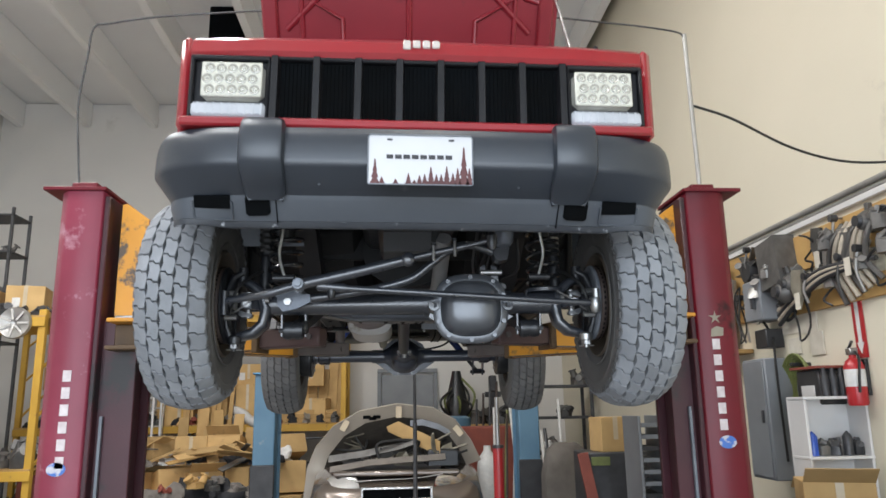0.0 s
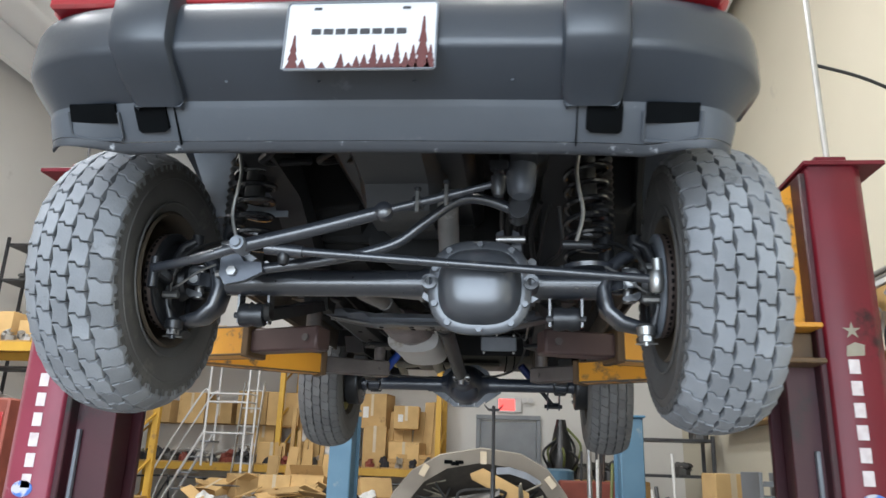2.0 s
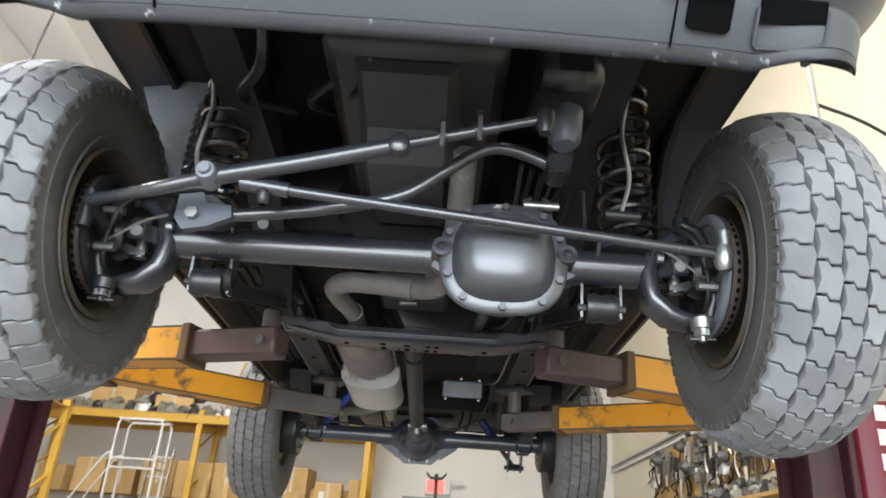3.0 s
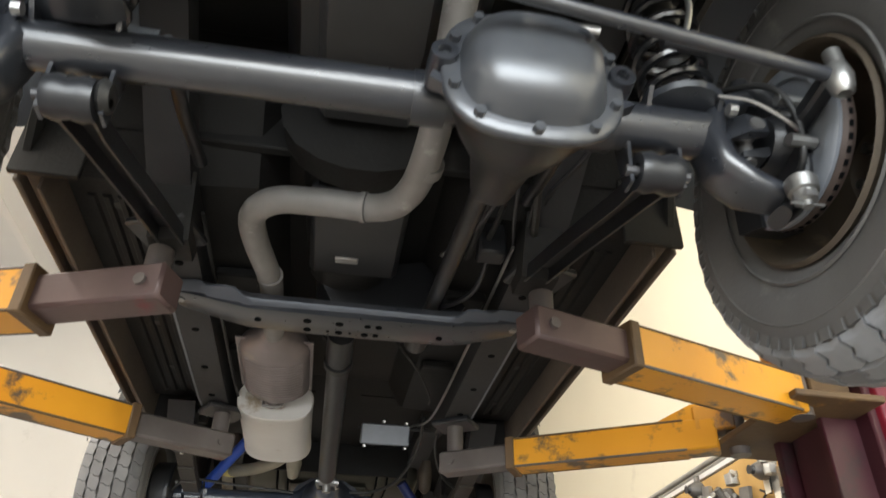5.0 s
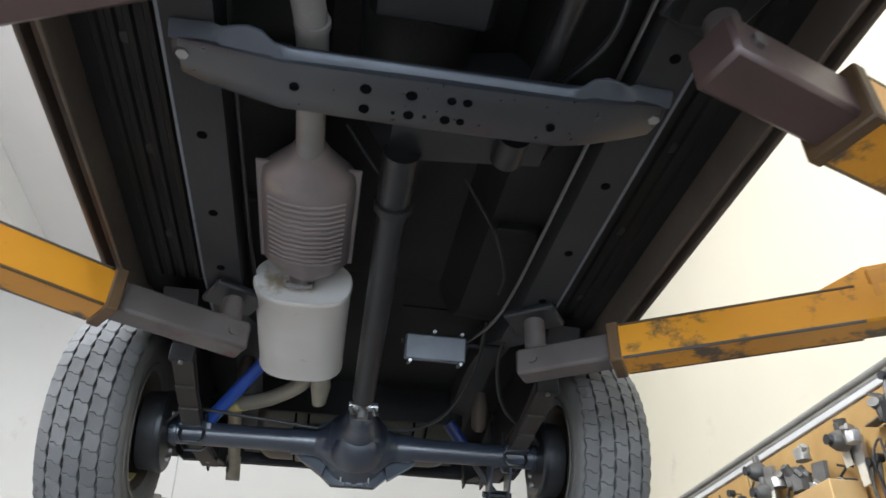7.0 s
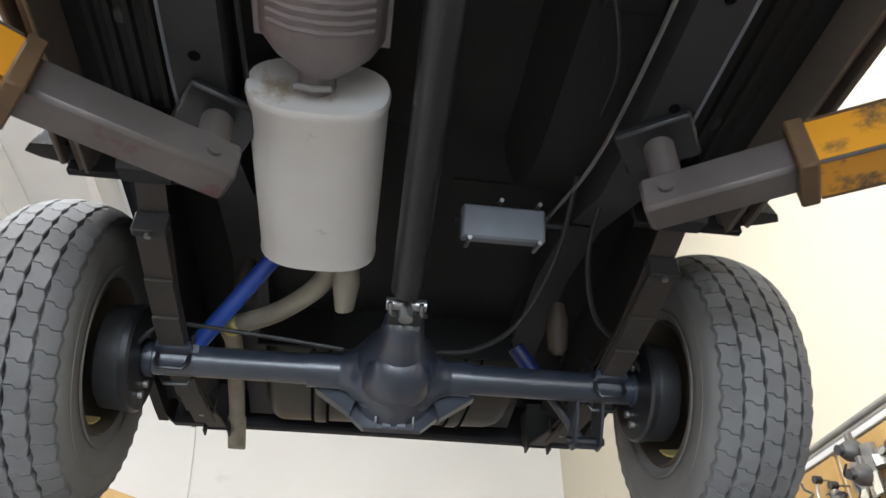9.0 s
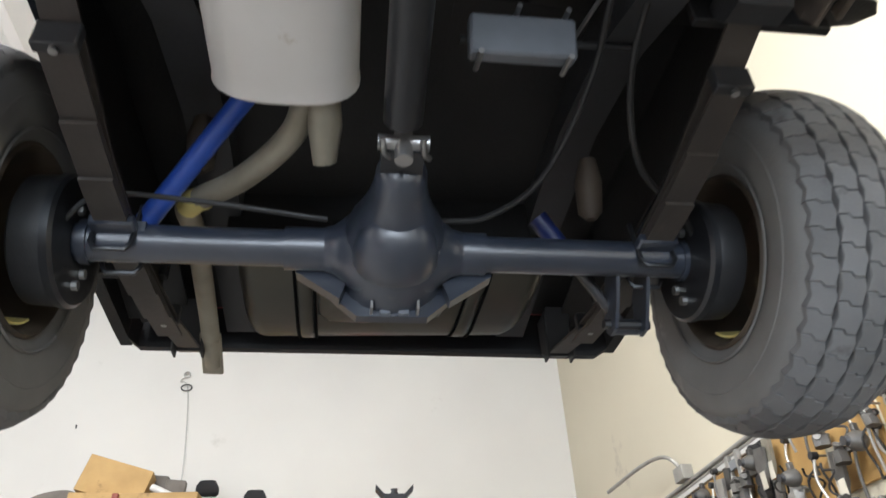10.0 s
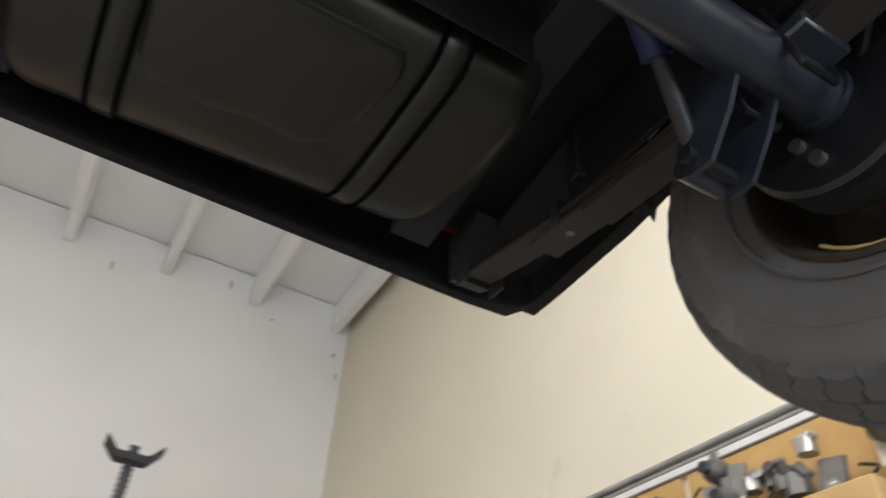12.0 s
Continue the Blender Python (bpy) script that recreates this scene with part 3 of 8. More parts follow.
def jagged(name, x, y, z, r, mat, label, cat, seed, group="", flat=0.7):
    """Small loose stuff: a bag or rag, or an old part, lying on something."""
    rr = random.Random(seed)
    if mat in (M["black_cloth"], M["grey_cloth"], M["label_white"], M["paper"]):
        return single(name, crumple(x, y, z, r, flat, rr), mat, label, cat, group=group, sharp=50)
    return scrap(thing(name, label, cat, (x, y, z), group=group), x, y, z, r, flat, rr, mat)


# ---------- tyres and wheels ----------
def tread_blocks(bm, c, r0, rise, cols, count, gap, zig, shoulder=0.0, seed=1):
    rr = random.Random(seed)
    step = 2 * math.pi / count
    for j, (u0, u1) in enumerate(cols):
        for i in range(count):
            a = (i + (0.5 if j % 2 else 0.0) + 0.12 * j) * step
            b = a + step * (1 - gap)
            mid, um, jag = (a + b) / 2, (u0 + u1) / 2, step * 0.16
            w = (u1 - u0) * 0.08
            poly = [(u0, a), (um - w, a), (um + w, a + jag), (u1, a + jag), (u1 + zig, mid), (u1, b + jag), (um + w, b + jag), (um - w, b), (u0, b), (u0 + zig, mid)]
            lift = rise * rr.uniform(0.85, 1.05)
            edge = j in (0, len(cols) - 1)
            rings = []
            for h, shrink in ((-0.012, 1.0), (lift - 0.002, 1.0), (lift, 0.93)):
                ring = []
                for u, t in poly:
                    uu, tt = um + (u - um) * shrink, mid + (t - mid) * shrink
                    r = r0 + h - 1.9 * uu * uu
                    if edge and abs(uu) > abs(um):
                        r -= shoulder
                    ring.append(Vector((c[0] + uu, c[1] + r * math.cos(tt), c[2] + r * math.sin(tt))))
                rings.append(ring)
            loft(rings, bm=bm)
    return bm


def wheel(parent, x, y, z, side, worn, label, k=1.0, wk=1.0):
    """side: +1 when the outside of the wheel looks to +x."""
    R = 0.385 * k
    w = part("wheel", lathe([(-0.105 * side, 0.205), (-0.112 * side, 0.198), (-0.1 * side, 0.188), (-0.06 * side, 0.178), (0.03 * side, 0.172), (0.05 * side, 0.165),
                             (0.055 * side, 0.075), (0.075 * side, 0.06), (0.075 * side, 0.0)], 44, "x", (x, y, z)), M["rim_black"], parent, label)
    tyre = [(s * h, r) for s, seq in ((-1, ((0.1, 0.196), (0.118, 0.215), (0.132, 0.26), (0.136, 0.295), (0.134, 0.318), (0.128, 0.334), (0.115, 0.347), (0.07, 0.362))),
                                      (1, ((0.07, 0.362), (0.115, 0.347), (0.128, 0.334), (0.134, 0.318), (0.136, 0.295), (0.132, 0.26), (0.118, 0.215), (0.1, 0.196)))) for h, r in seq]
    tyre = [(h * k, r if r < 0.2 else 0.196 + (r - 0.196) * (1 + (k - 1) * 2)) for h, r in tyre]
    bm = lathe(tyre, 64, "x", (x, y, z))
    if not worn:
        for s in (-1, 1):
            for i in range(0, 64):
                t = 2 * math.pi * (i + 0.5) / 64
                ca, sa = math.cos(t), math.sin(t)
                p = Vector((x + s * 0.131, y, z))
                q = [p + Vector((0, ca * rr - sa * d, sa * rr + ca * d)) for rr, d in ((0.325, -0.011), (0.345, -0.011), (0.345, 0.011), (0.325, 0.011))]
                loft([q, [v + Vector((s * 0.006, 0, 0)) for v in q]], bm=bm)
    def narrow(b):
        for v in b.verts:
            v.co.x = x + (v.co.x - x) * wk
        return b
    part("tyre", narrow(bm), M["rubber_dusty"] if worn else M["rubber"], w, "dusty black rubber tyre")
    for s in (-1, 1):
        for rad in (0.232, 0.305):
            part("sidewall_rib", narrow(lathe([(s * (0.127 if rad < 0.25 else 0.134) * k, rad - 0.004), (s * (0.131 if rad < 0.25 else 0.1375) * k, rad), (s * (0.127 if rad < 0.25 else 0.134) * k, rad + 0.004)], 64, "x", (x, y, z))), M["rubber_dusty"] if worn else M["rubber"], w)
    if worn:
        cols = [(-0.126, -0.083), (-0.077, -0.030), (-0.024, 0.024), (0.030, 0.077), (0.083, 0.126)]
        bm = tread_blocks(bmesh.new(), (x, y, z), R - 0.002, 0.0035, cols, 46, 0.022, 0.006, 0.004, seed=3)
        part("tread", narrow(bm), M["tread_worn"], w, "worn grey tread")
    else:
        cols = [(-0.132, -0.080), (-0.074, -0.030), (-0.024, 0.022), (0.028, 0.074), (0.080, 0.132)]
        bm = tread_blocks(bmesh.new(), (x, y, z), R - 0.008, 0.012, cols, 38, 0.085, 0.007, 0.006, seed=2)
        part("tread", narrow(bm), M["tread"], w, "dusty grey chunky tread blocks")
    for i in range(5):
        t = i * 2 * math.pi / 5
        px, pz = y + 0.057 * math.cos(t), z + 0.057 * math.sin(t)
        part("lug_nut", cyl((x + 0.055 * side, px, pz), (x + 0.095 * side, px, pz), 0.01, seg=6), M["zinc"], w)
    return w


# ---------- the raised off-road vehicle ----------
jeep = thing("off_road_vehicle", "red off-road vehicle with its bonnet open, raised on a two-post lift", "car", (0, 0.9, 2.05))
FZ, RZ, RY = 1.96, 1.94, 2.576


def mirror(poly):
    return [(-u, v) for u, v in poly]


def front_end():
    # bumper: one profile swept round the plan line of the nose
    half = [(0, -0.735), (0.2, -0.734), (0.41, -0.73), (0.57, -0.72), (0.67, -0.70), (0.735, -0.665), (0.772, -0.61), (0.786, -0.55), (0.788, -0.42)]
    fine = [(p.x, p.y) for p in curve_pts([(x, y, 0) for x, y in half[2:]], 5)]
    line = [(-x, y) for x, y in fine[::-1]] + half[:2] + fine
    rings = []
    for i, (x, y) in enumerate(line):
        xa, ya = line[max(i - 1, 0)]
        xb, yb = line[min(i + 1, len(line) - 1)]
        t = Vector((xb - xa, yb - ya, 0)).normalized()
        nn = Vector((t.y, -t.x, 0))
        e = min(1.0, max(0.0, (abs(x) - 0.60) / 0.17))
        prof = [(-0.06, 2.378), (0.020, 2.381), (0.034, 2.376), (0.046, 2.362), (0.053, 2.343), (0.056, 2.318), (0.057, 2.272), (0.055, 2.258), (0.048, 2.248), (-0.040, 2.200 - 0.012 * e), (-0.053, 2.192 - 0.012 * e),
                (-0.058, 2.184 - 0.012 * e), (-0.062, 2.176 - 0.012 * e), (-0.112, 2.126), (-0.122, 2.116), (-0.13, 2.112), (-0.14, 2.113), (-0.15, 2.125), (-0.15, 2.36)]
        up = min(1.0, max(0.0, (y + 0.60) / 0.17))
        rings.append([Vector((x, y, 0)) + nn * (o * (1 - (0.80 if o < 0 else 0.25) * e)) + Vector((0, 0, max(zz, zz + (2.27 - zz) * up))) for o, zz in prof])
    bumper = part("front_bumper", loft([r[:11] + [r[11] + Vector((0, 0.03, 0.012)), r[18]] for r in rings]), M["bumper"], jeep, "weathered dark grey plastic front bumper", sharp=28)
    part("valance", loft([r[10:14] + [r[13] + Vector((0, 0.016, 0.008)), r[10] + Vector((0, 0.016, 0.002))] for r in rings]), M["valance"], bumper, "faded grey lower valance", sharp=28)
    part("valance_lip", loft([[r[13] + Vector((0, 0.001, -0.001))] + [p + Vector((0, 0, -0.004)) for p in r[14:17]] + [r[17], r[13] + Vector((0, 0.014, 0.006))] for r in rings]), M["scuffed"], bumper, "dark scuffed lower lip", sharp=60)
    for s in (-1, 1):
        a, b = s * 0.402, s * 0.520
        bm = bmesh.new()
        rg = []
        for o, zz, w in ((-0.70, 2.392, -0.004), (-0.77, 2.397, -0.002), (-0.795, 2.392, 0.0), (-0.812, 2.376, 0.003), (-0.82, 2.35, 0.005), (-0.822, 2.31, 0.006), (-0.82, 2.268, 0.006), (-0.812, 2.25, 0.006), (-0.775, 2.222, 0.004), (-0.73, 2.198, 0.002), (-0.705, 2.184, -0.002), (-0.69, 2.172, -0.008)):
            c, d = min(a, b) - w, max(a, b) + w
            k = 0.017
            rg.append([(c, -0.69, zz), (c, o + k, zz), (c + k * 0.3, o + k * 0.3, zz), (c + k, o, zz), (d - k, o, zz), (d - k * 0.3, o + k * 0.3, zz), (d, o + k, zz), (d, -0.69, zz)])
        part("bumper_guard", loft(rg, bm=bm), M["bumper"], bumper, sharp=32)
        # tow opening and lower lamp slot: black blocks on the sloping valance stand for their shade
        def low(x, t, o):
            ly = -0.735 + 0.03 * max(0.0, (abs(x) - 0.45) / 0.2) ** 1.4
            en = 0.80 * max(0.0, (x - 0.60) / 0.17)
            return (s * x, ly + (0.058 + 0.062 * t) * (1 - en) - o * 0.68, 2.186 - 0.068 * t - o * 0.73)
        part("tow_opening", hull(bmesh.new(), [low(x, t, o) for x, t in ((0.466, -0.30), (0.508, -0.30), (0.520, -0.2), (0.526, 0.05), (0.526, 0.58), (0.518, 0.66), (0.462, 0.66), (0.452, 0.58), (0.452, 0.0), (0.456, -0.2)) for o in (0.006, -0.03)]), M["hole"], bumper, "dark tow-hook opening")
        part("lamp_slot", hull(bmesh.new(), [low(x, t, o) for x in (0.572, 0.63, 0.678) for t in (-0.1, 0.36) for o in (0.009, -0.03)]), M["hole"], bumper, "dark slot in the bumper")
        fr = tube([low(0.568, 0.1, 0.006), low(0.570, 0.72, 0.006), low(0.575, 0.78, 0.006), low(0.63, 0.80, 0.006), low(0.676, 0.78, 0.007), low(0.681, 0.70, 0.007), low(0.683, 0.1, 0.008)], 0.004, seg=6, smooth=False)
        part("slot_frame", fr, M["valance"], bumper)
        part("seam", hull(bmesh.new(), [low(x, t, o) for x in (0.432, 0.4345) for t in (0.0, 1.0) for o in (0.0025, -0.01)]), M["hole"], bumper)
        for bx in (0.1, 0.3):
            part("bolt_head", lathe([(0, 0.0), (0, 0.004), (0.003, 0.003), (0.004, 0)], 8, "y", (s * bx, -0.722, 2.215)), M["bumper"], bumper)
    # number-plate board with tree silhouettes; lettering as plain bars
    pl = part("front_plate", plate([(-0.148, 2.192), (0.148, 2.192), (0.1525, 2.197), (0.1525, 2.339), (0.148, 2.344), (-0.148, 2.344), (-0.1525, 2.339), (-0.1525, 2.197)], -0.804, -0.8),
              M["plate_white"], bumper, "white show plate with dark red fir trees")
    for k, (x, h) in enumerate(((-0.132, 0.075), (-0.112, 0.02), (-0.072, 0.014), (-0.035, 0.032), (-0.018, 0.012), (-0.003, 0.026), (0.012, 0.03), (0.03, 0.052), (0.046, 0.03),
                                (0.06, 0.03), (0.076, 0.055), (0.094, 0.034), (0.108, 0.05), (0.126, 0.115), (0.142, 0.05))):
        z0 = 2.195
        n = 4
        pts_l, pts_r = [], []
        for j in range(n):
            w = 0.013 * (1 - j / n) * (0.7 + h * 5)
            zz = z0 + h * j / n
            pts_l += [(x - w, zz), (x - w * 0.45, zz + h / n * 0.9)]
            pts_r += [(x + w, zz), (x + w * 0.45, zz + h / n * 0.9)]
        part("printed_tree", plate(pts_l + [(x, z0 + h)] + pts_r[::-1], -0.8055, -0.8042), M["plate_dark"], pl)
    part("ground_band", box(0.01, 0.148, -0.8052, -0.8042, 2.194, 2.204, 0.0005), M["plate_dark"], pl)
    part("plate_rim", tube([(-0.152, -0.805, 2.2), (-0.152, -0.805, 2.194), (-0.146, -0.805, 2.1925), (0.146, -0.805, 2.1925), (0.152, -0.805, 2.194), (0.152, -0.805, 2.336), (0.146, -0.805, 2.343), (-0.146, -0.805, 2.343), (-0.152, -0.805, 2.336), (-0.152, -0.805, 2.2)], 0.0022, seg=6, smooth=False), M["cover_grey"], pl, "grey rolled rim")
    for k in range(8):
        x = -0.1 + k * 0.0245
        part("lettering_bar", box(x + 0.001, x + 0.0205, -0.8055, -0.8042, 2.270, 2.283, 0.0005), M["ink"], pl)
    for x in (-0.09, 0.09):
        part("slot", box(x - 0.008, x + 0.008, -0.8055, -0.8042, 2.326, 2.332, 0.0005), M["ink"], pl)
    # red header panel, grille and lamps
    hd = bmesh.new()
    loft([[(x, y0 + 0.1, z - 0.018), (x, y0 + 0.012, z - 0.02), (x, y0, z - 0.004), (x, y0 + 0.006, z + 0.034), (x, y0 + 0.026, z + 0.052), (x, y0 + 0.06, z + 0.062), (x, y0 + 0.12, z + 0.066)] for x, y0, z in ((-0.737, -0.66, 2.624), (-0.727, -0.70, 2.630), (-0.70, -0.725, 2.636), (-0.5, -0.742, 2.637), (0, -0.748, 2.638), (0.5, -0.742, 2.637), (0.70, -0.725, 2.636), (0.727, -0.70, 2.630), (0.737, -0.66, 2.624))], bm=hd)
    box(-0.72, 0.72, -0.752, -0.60, 2.383, 2.413, 0.007, bm=hd)
    for s in (-1, 1):
        box(s * 0.698, s * 0.737, -0.722, -0.5, 2.38, 2.688, 0.016, bm=hd)
    part("header_panel", hd, M["red_paint"], jeep, "glossy red nose panel")
    for k in range(4):
        part("badge_bar", box(-0.055 + 0.03 * k, -0.03 + 0.03 * k, -0.752, -0.744, 2.652 + (0.0 if k else -0.006), 2.678, 0.004), M["badge"], jeep, "pale badge shape")
    gr = part("grille", box(-0.455, 0.455, -0.715, -0.68, 2.405, 2.636, 0.004), M["hole"], jeep, "black seven-slot grille")
    for i in range(8):
        x = -0.445 + i * 0.127
        part("rib", loft([[(x - 0.017, -0.712, zz), (x - 0.010, -0.745, zz), (x + 0.010, -0.745, zz), (x + 0.017, -0.712, zz)] for zz in (2.416, 2.634)]), M["black_plastic"], gr)
    for zz in (2.42, 2.628):
        part("bar", box(-0.455, 0.455, -0.738, -0.712, zz - 0.005, zz + 0.008, 0.004), M["black_plastic"], gr)
    for i in range(7):
        x = -0.3815 + i * 0.127
        for k in range(7):
            part("mesh_bar", box(x - 0.036 + k * 0.012, x - 0.033 + k * 0.012, -0.72, -0.713, 2.42, 2.62, 0.001), M["hole"], gr)
    for s in (-1, 1):
        bz = part("lamp_bezel", box(s * 0.457, s * 0.699, -0.718, -0.62, 2.404, 2.637, 0.008), M["black_plastic"], jeep, "black headlamp surround")
        for q in ((0.457, 0.468, 2.41, 2.63), (0.685, 0.699, 2.41, 2.63), (0.457, 0.699, 2.618, 2.636)):
            part("bezel_edge", box(s * q[0], s * q[1], -0.738, -0.72, q[2], q[3], 0.005), M["black_plastic"], bz)
        lamp = part("headlamp", box(s * 0.473, s * 0.666, -0.745, -0.70, 2.488, 2.612, 0.02), M["led_bezel"], jeep, "square white multi-LED headlamp")
        part("lens", box(s * 0.479, s * 0.660, -0.750, -0.742, 2.494, 2.606, 0.02), M["led_lens"], lamp)
        for r in range(3):
            for c in range(5):
                cx, cz = s * (0.500 + c * 0.0335 + (0.007 if r % 2 else 0)), 2.516 + r * 0.034
                part("led_cell", lathe([(0.0, 0.016), (-0.004, 0.015), (-0.0045, 0.013), (0.001, 0.006), (-0.004, 0.004), (-0.005, 0.0)], 10, "y", (cx, -0.7495, cz)), M["led_bezel"], lamp)
        mk = part("marker_lamp", box(s * 0.468, s * 0.692, -0.742, -0.68, 2.434, 2.482, 0.01), M["marker_lens"], jeep, "clear ribbed marker lamp")
        for k in range(9):
            part("lens_rib", box(s * (0.476 + 0.0235 * k), s * (0.482 + 0.0235 * k), -0.7428, -0.741, 2.439, 2.477, 0.0005), M["marker_lens"], mk)


def upper_body():
    """Wings, sides, roof and the open bonnet."""
    for s in (-1, 1):
        # wing with its wheel arch
        out = [(-0.60, 2.69), (-0.60, 2.40), (-0.50, 2.34), (-0.47, 2.30), (-0.42, 2.40), (-0.33, 2.50), (-0.2, 2.545), (0.2, 2.545), (0.33, 2.50), (0.42, 2.40), (0.47, 2.20), (0.50, 2.12), (0.56, 2.12), (0.56, 2.80), (0.1, 2.75)]
        part("wing", plate(out, s * 0.735, s * 0.752, "x"), M["red_paint"], jeep)
        part("arch_lip", tube([(s * 0.742, y, z) for y, z in out[2:12]], 0.016, seg=6, smooth=False), M["undercoat"], jeep)
        part("inner_skin", plate(out, s * 0.728, s * 0.7345, "x"), M["undercoat"], jeep)
        fl = [(y * 1.0, 2.35 + z) for y, z in ((-0.435, 0.075), (-0.41, 0.10), (-0.35, 0.16), (-0.21, 0.21), (0.21, 0.21), (0.35, 0.16), (0.44, 0.06), (0.50, -0.12))]
        part("arch_flare", loft([[(s * 0.735, y, z + 0.01), (s * 0.83, y, z), (s * 0.862, y, z - 0.022), (s * 0.866, y, z - 0.045), (s * 0.85, y, z - 0.03), (s * 0.735, y, z - 0.012)] for y, z in fl]), M["bumper"], jeep, "dark plastic arch flare")
        side = [(0.565, 2.12), (1.98, 2.12), (2.08, 2.22), (2.13, 2.38), (2.25, 2.48), (2.38, 2.53), (2.78, 2.53), (2.9, 2.48), (3.0, 2.35), (3.05, 2.22), (3.38, 2.20), (3.44, 2.3), (3.44, 3.0), (0.565, 2.92)]
        part("side_panel", plate(side, s * 0.735, s * 0.756, "x"), M["red_paint"], jeep)
        part("arch_lip", tube([(s * 0.745, y, z) for y, z in side[1:11]], 0.016, seg=6, smooth=False), M["undercoat"], jeep)
        part("inner_skin", plate(side, s * 0.728, s * 0.7345, "x"), M["undercoat"], jeep)
        rf = [(y, 2.35 + z) for y, z in ((2.04, -0.12), (2.12, 0.05), (2.25, 0.15), (2.38, 0.2), (2.78, 0.2), (2.92, 0.14), (3.02, 0.0), (3.07, -0.12))]
        part("arch_flare", loft([[(s * 0.735, y, z + 0.01), (s * 0.83, y, z), (s * 0.862, y, z - 0.022), (s * 0.866, y, z - 0.045), (s * 0.85, y, z - 0.03), (s * 0.735, y, z - 0.012)] for y, z in rf]), M["bumper"], jeep, "dark plastic arch flare")
        part("mud_guard", hull(bmesh.new(), [(s * x, y, z) for x, y, z in ((0.735, 1.96, 2.10), (0.83, 1.97, 2.105), (0.85, 2.0, 2.11), (0.84, 2.05, 2.14), (0.74, 2.05, 2.12), (0.74, 2.06, 2.28), (0.85, 2.06, 2.27), (0.76, 1.97, 2.26))]), M["undercoat"], jeep, "dark torn mud guard end")
        for a, b in ((0.95, 1.55), (1.62, 2.2), (2.3, 3.2)):
            part("side_window", plate([(a, 2.96), (b, 2.96), (b - 0.04, 3.3), (a + (0.25 if a < 1 else 0.02), 3.3)], s * 0.70, s * 0.712, "x"), M["glass_dark"], jeep)
        for y in (0.92, 1.585, 2.25, 3.3):
            top = (y + (0.26 if y < 1 else 0.0), 3.33)
            part("pillar", plate([(y - 0.035, 2.93), (y + 0.035, 2.93), (top[0] + 0.03, top[1]), (top[0] - 0.03, top[1])], s * 0.69, s * 0.74, "x"), M["red_paint"], jeep)
        for y in (1.59, 0.63):
            part("door_gap", plate([(y, 2.14), (y + 0.006, 2.14), (y + 0.006, 2.92), (y, 2.92)], s * 0.7555, s * 0.7575, "x"), M["hole"], jeep)
        part("tail_lamp", box(s * 0.66, s * 0.75, 3.42, 3.46, 2.6, 2.95, 0.01), M["red_plain"], jeep)
    part("roof", loft([[(x, y, 3.34 + 0.05 * (1 - (x / 0.74) ** 2)) for x in (-0.74, -0.5, 0, 0.5, 0.74)] + [(0.74, y, 3.31), (-0.74, y, 3.31)] for y in (1.18, 1.5, 2.4, 3.3, 3.4)]), M["red_paint"], jeep)
    part("windscreen", loft([[(x, 0.92, 2.93), (x, 1.2, 3.33), (x, 1.215, 3.33), (x, 0.935, 2.93)] for x in (-0.68, 0.68)]), M["glass_dark"], jeep)
    part("tailgate", box(-0.66, 0.66, 3.425, 3.45, 2.28, 3.0, 0.008), M["red_paint"], jeep)
    part("rear_window", box(-0.62, 0.62, 3.40, 3.41, 3.02, 3.3, 0.004), M["glass_dark"], jeep)
    part("cowl", box(-0.72, 0.72, 0.5, 0.93, 2.86, 2.925, 0.01), M["red_paint"], jeep)
    part("cabin_floor", box(-0.70, 0.70, 0.6, 3.38, 2.32, 2.34, 0.002), M["undercoat"], jeep)
    # bonnet, hinged at the cowl and standing open
    hm = pose(0, 0.5, 2.9, -52, 0, 0)
    L = 1.16

    def hp(x, d, o):
        return hm @ Vector((x, -d, o))
    bm = loft([[hp(-0.655, d, 0), hp(-0.55, d, 0.016), hp(0, d, 0.03), hp(0.55, d, 0.016), hp(0.675, d, 0), hp(0.675, d, -0.016), hp(-0.655, d, -0.016)] for d in (0, 0.3, 0.8, L)])
    bonnet = part("bonnet", bm, M["red_matt"], jeep, "open bonnet, red underside with pressed ribs")
    for pts in (((-0.55, 0.45), (-0.33, 0.66), (-0.16, 0.80), (0.0, 0.86), (0.16, 0.80), (0.33, 0.66), (0.55, 0.45)), ((-0.62, 0.95), (-0.62, 0.64), (-0.585, 0.585), (-0.53, 0.60), (-0.38, 0.74), (-0.34, 0.95)), ((0.62, 0.95), (0.62, 0.64), (0.585, 0.585), (0.53, 0.60), (0.38, 0.74), (0.34, 0.95)), ((-0.60, 0.08), (-0.60, L - 0.08), (0.60, L - 0.08), (0.60, 0.08), (-0.60, 0.08)), ((-0.5, 0.1), (-0.12, 0.4), (0.12, 0.4), (0.5, 0.1)),
                ((-0.48, 0.2), (-0.3, 0.2), (-0.3, 0.5), (-0.48, 0.6), (-0.48, 0.2)), ((0.48, 0.2), (0.3, 0.2), (0.3, 0.5), (0.48, 0.6), (0.48, 0.2)), ((0, 0.06), (0, L - 0.06))):
        part("pressed_rib", tube([hp(x, d, -0.018) for x, d in pts], 0.014, seg=8, smooth=False), M["red_matt"], bonnet)
    for x in (-0.62, 0.62):
        part("edge_fold", box(-0.035, 0.035, -L, 0, -0.04, -0.012, 0.01, m=hm @ pose(x, 0, 0)), M["red_matt"], bonnet)
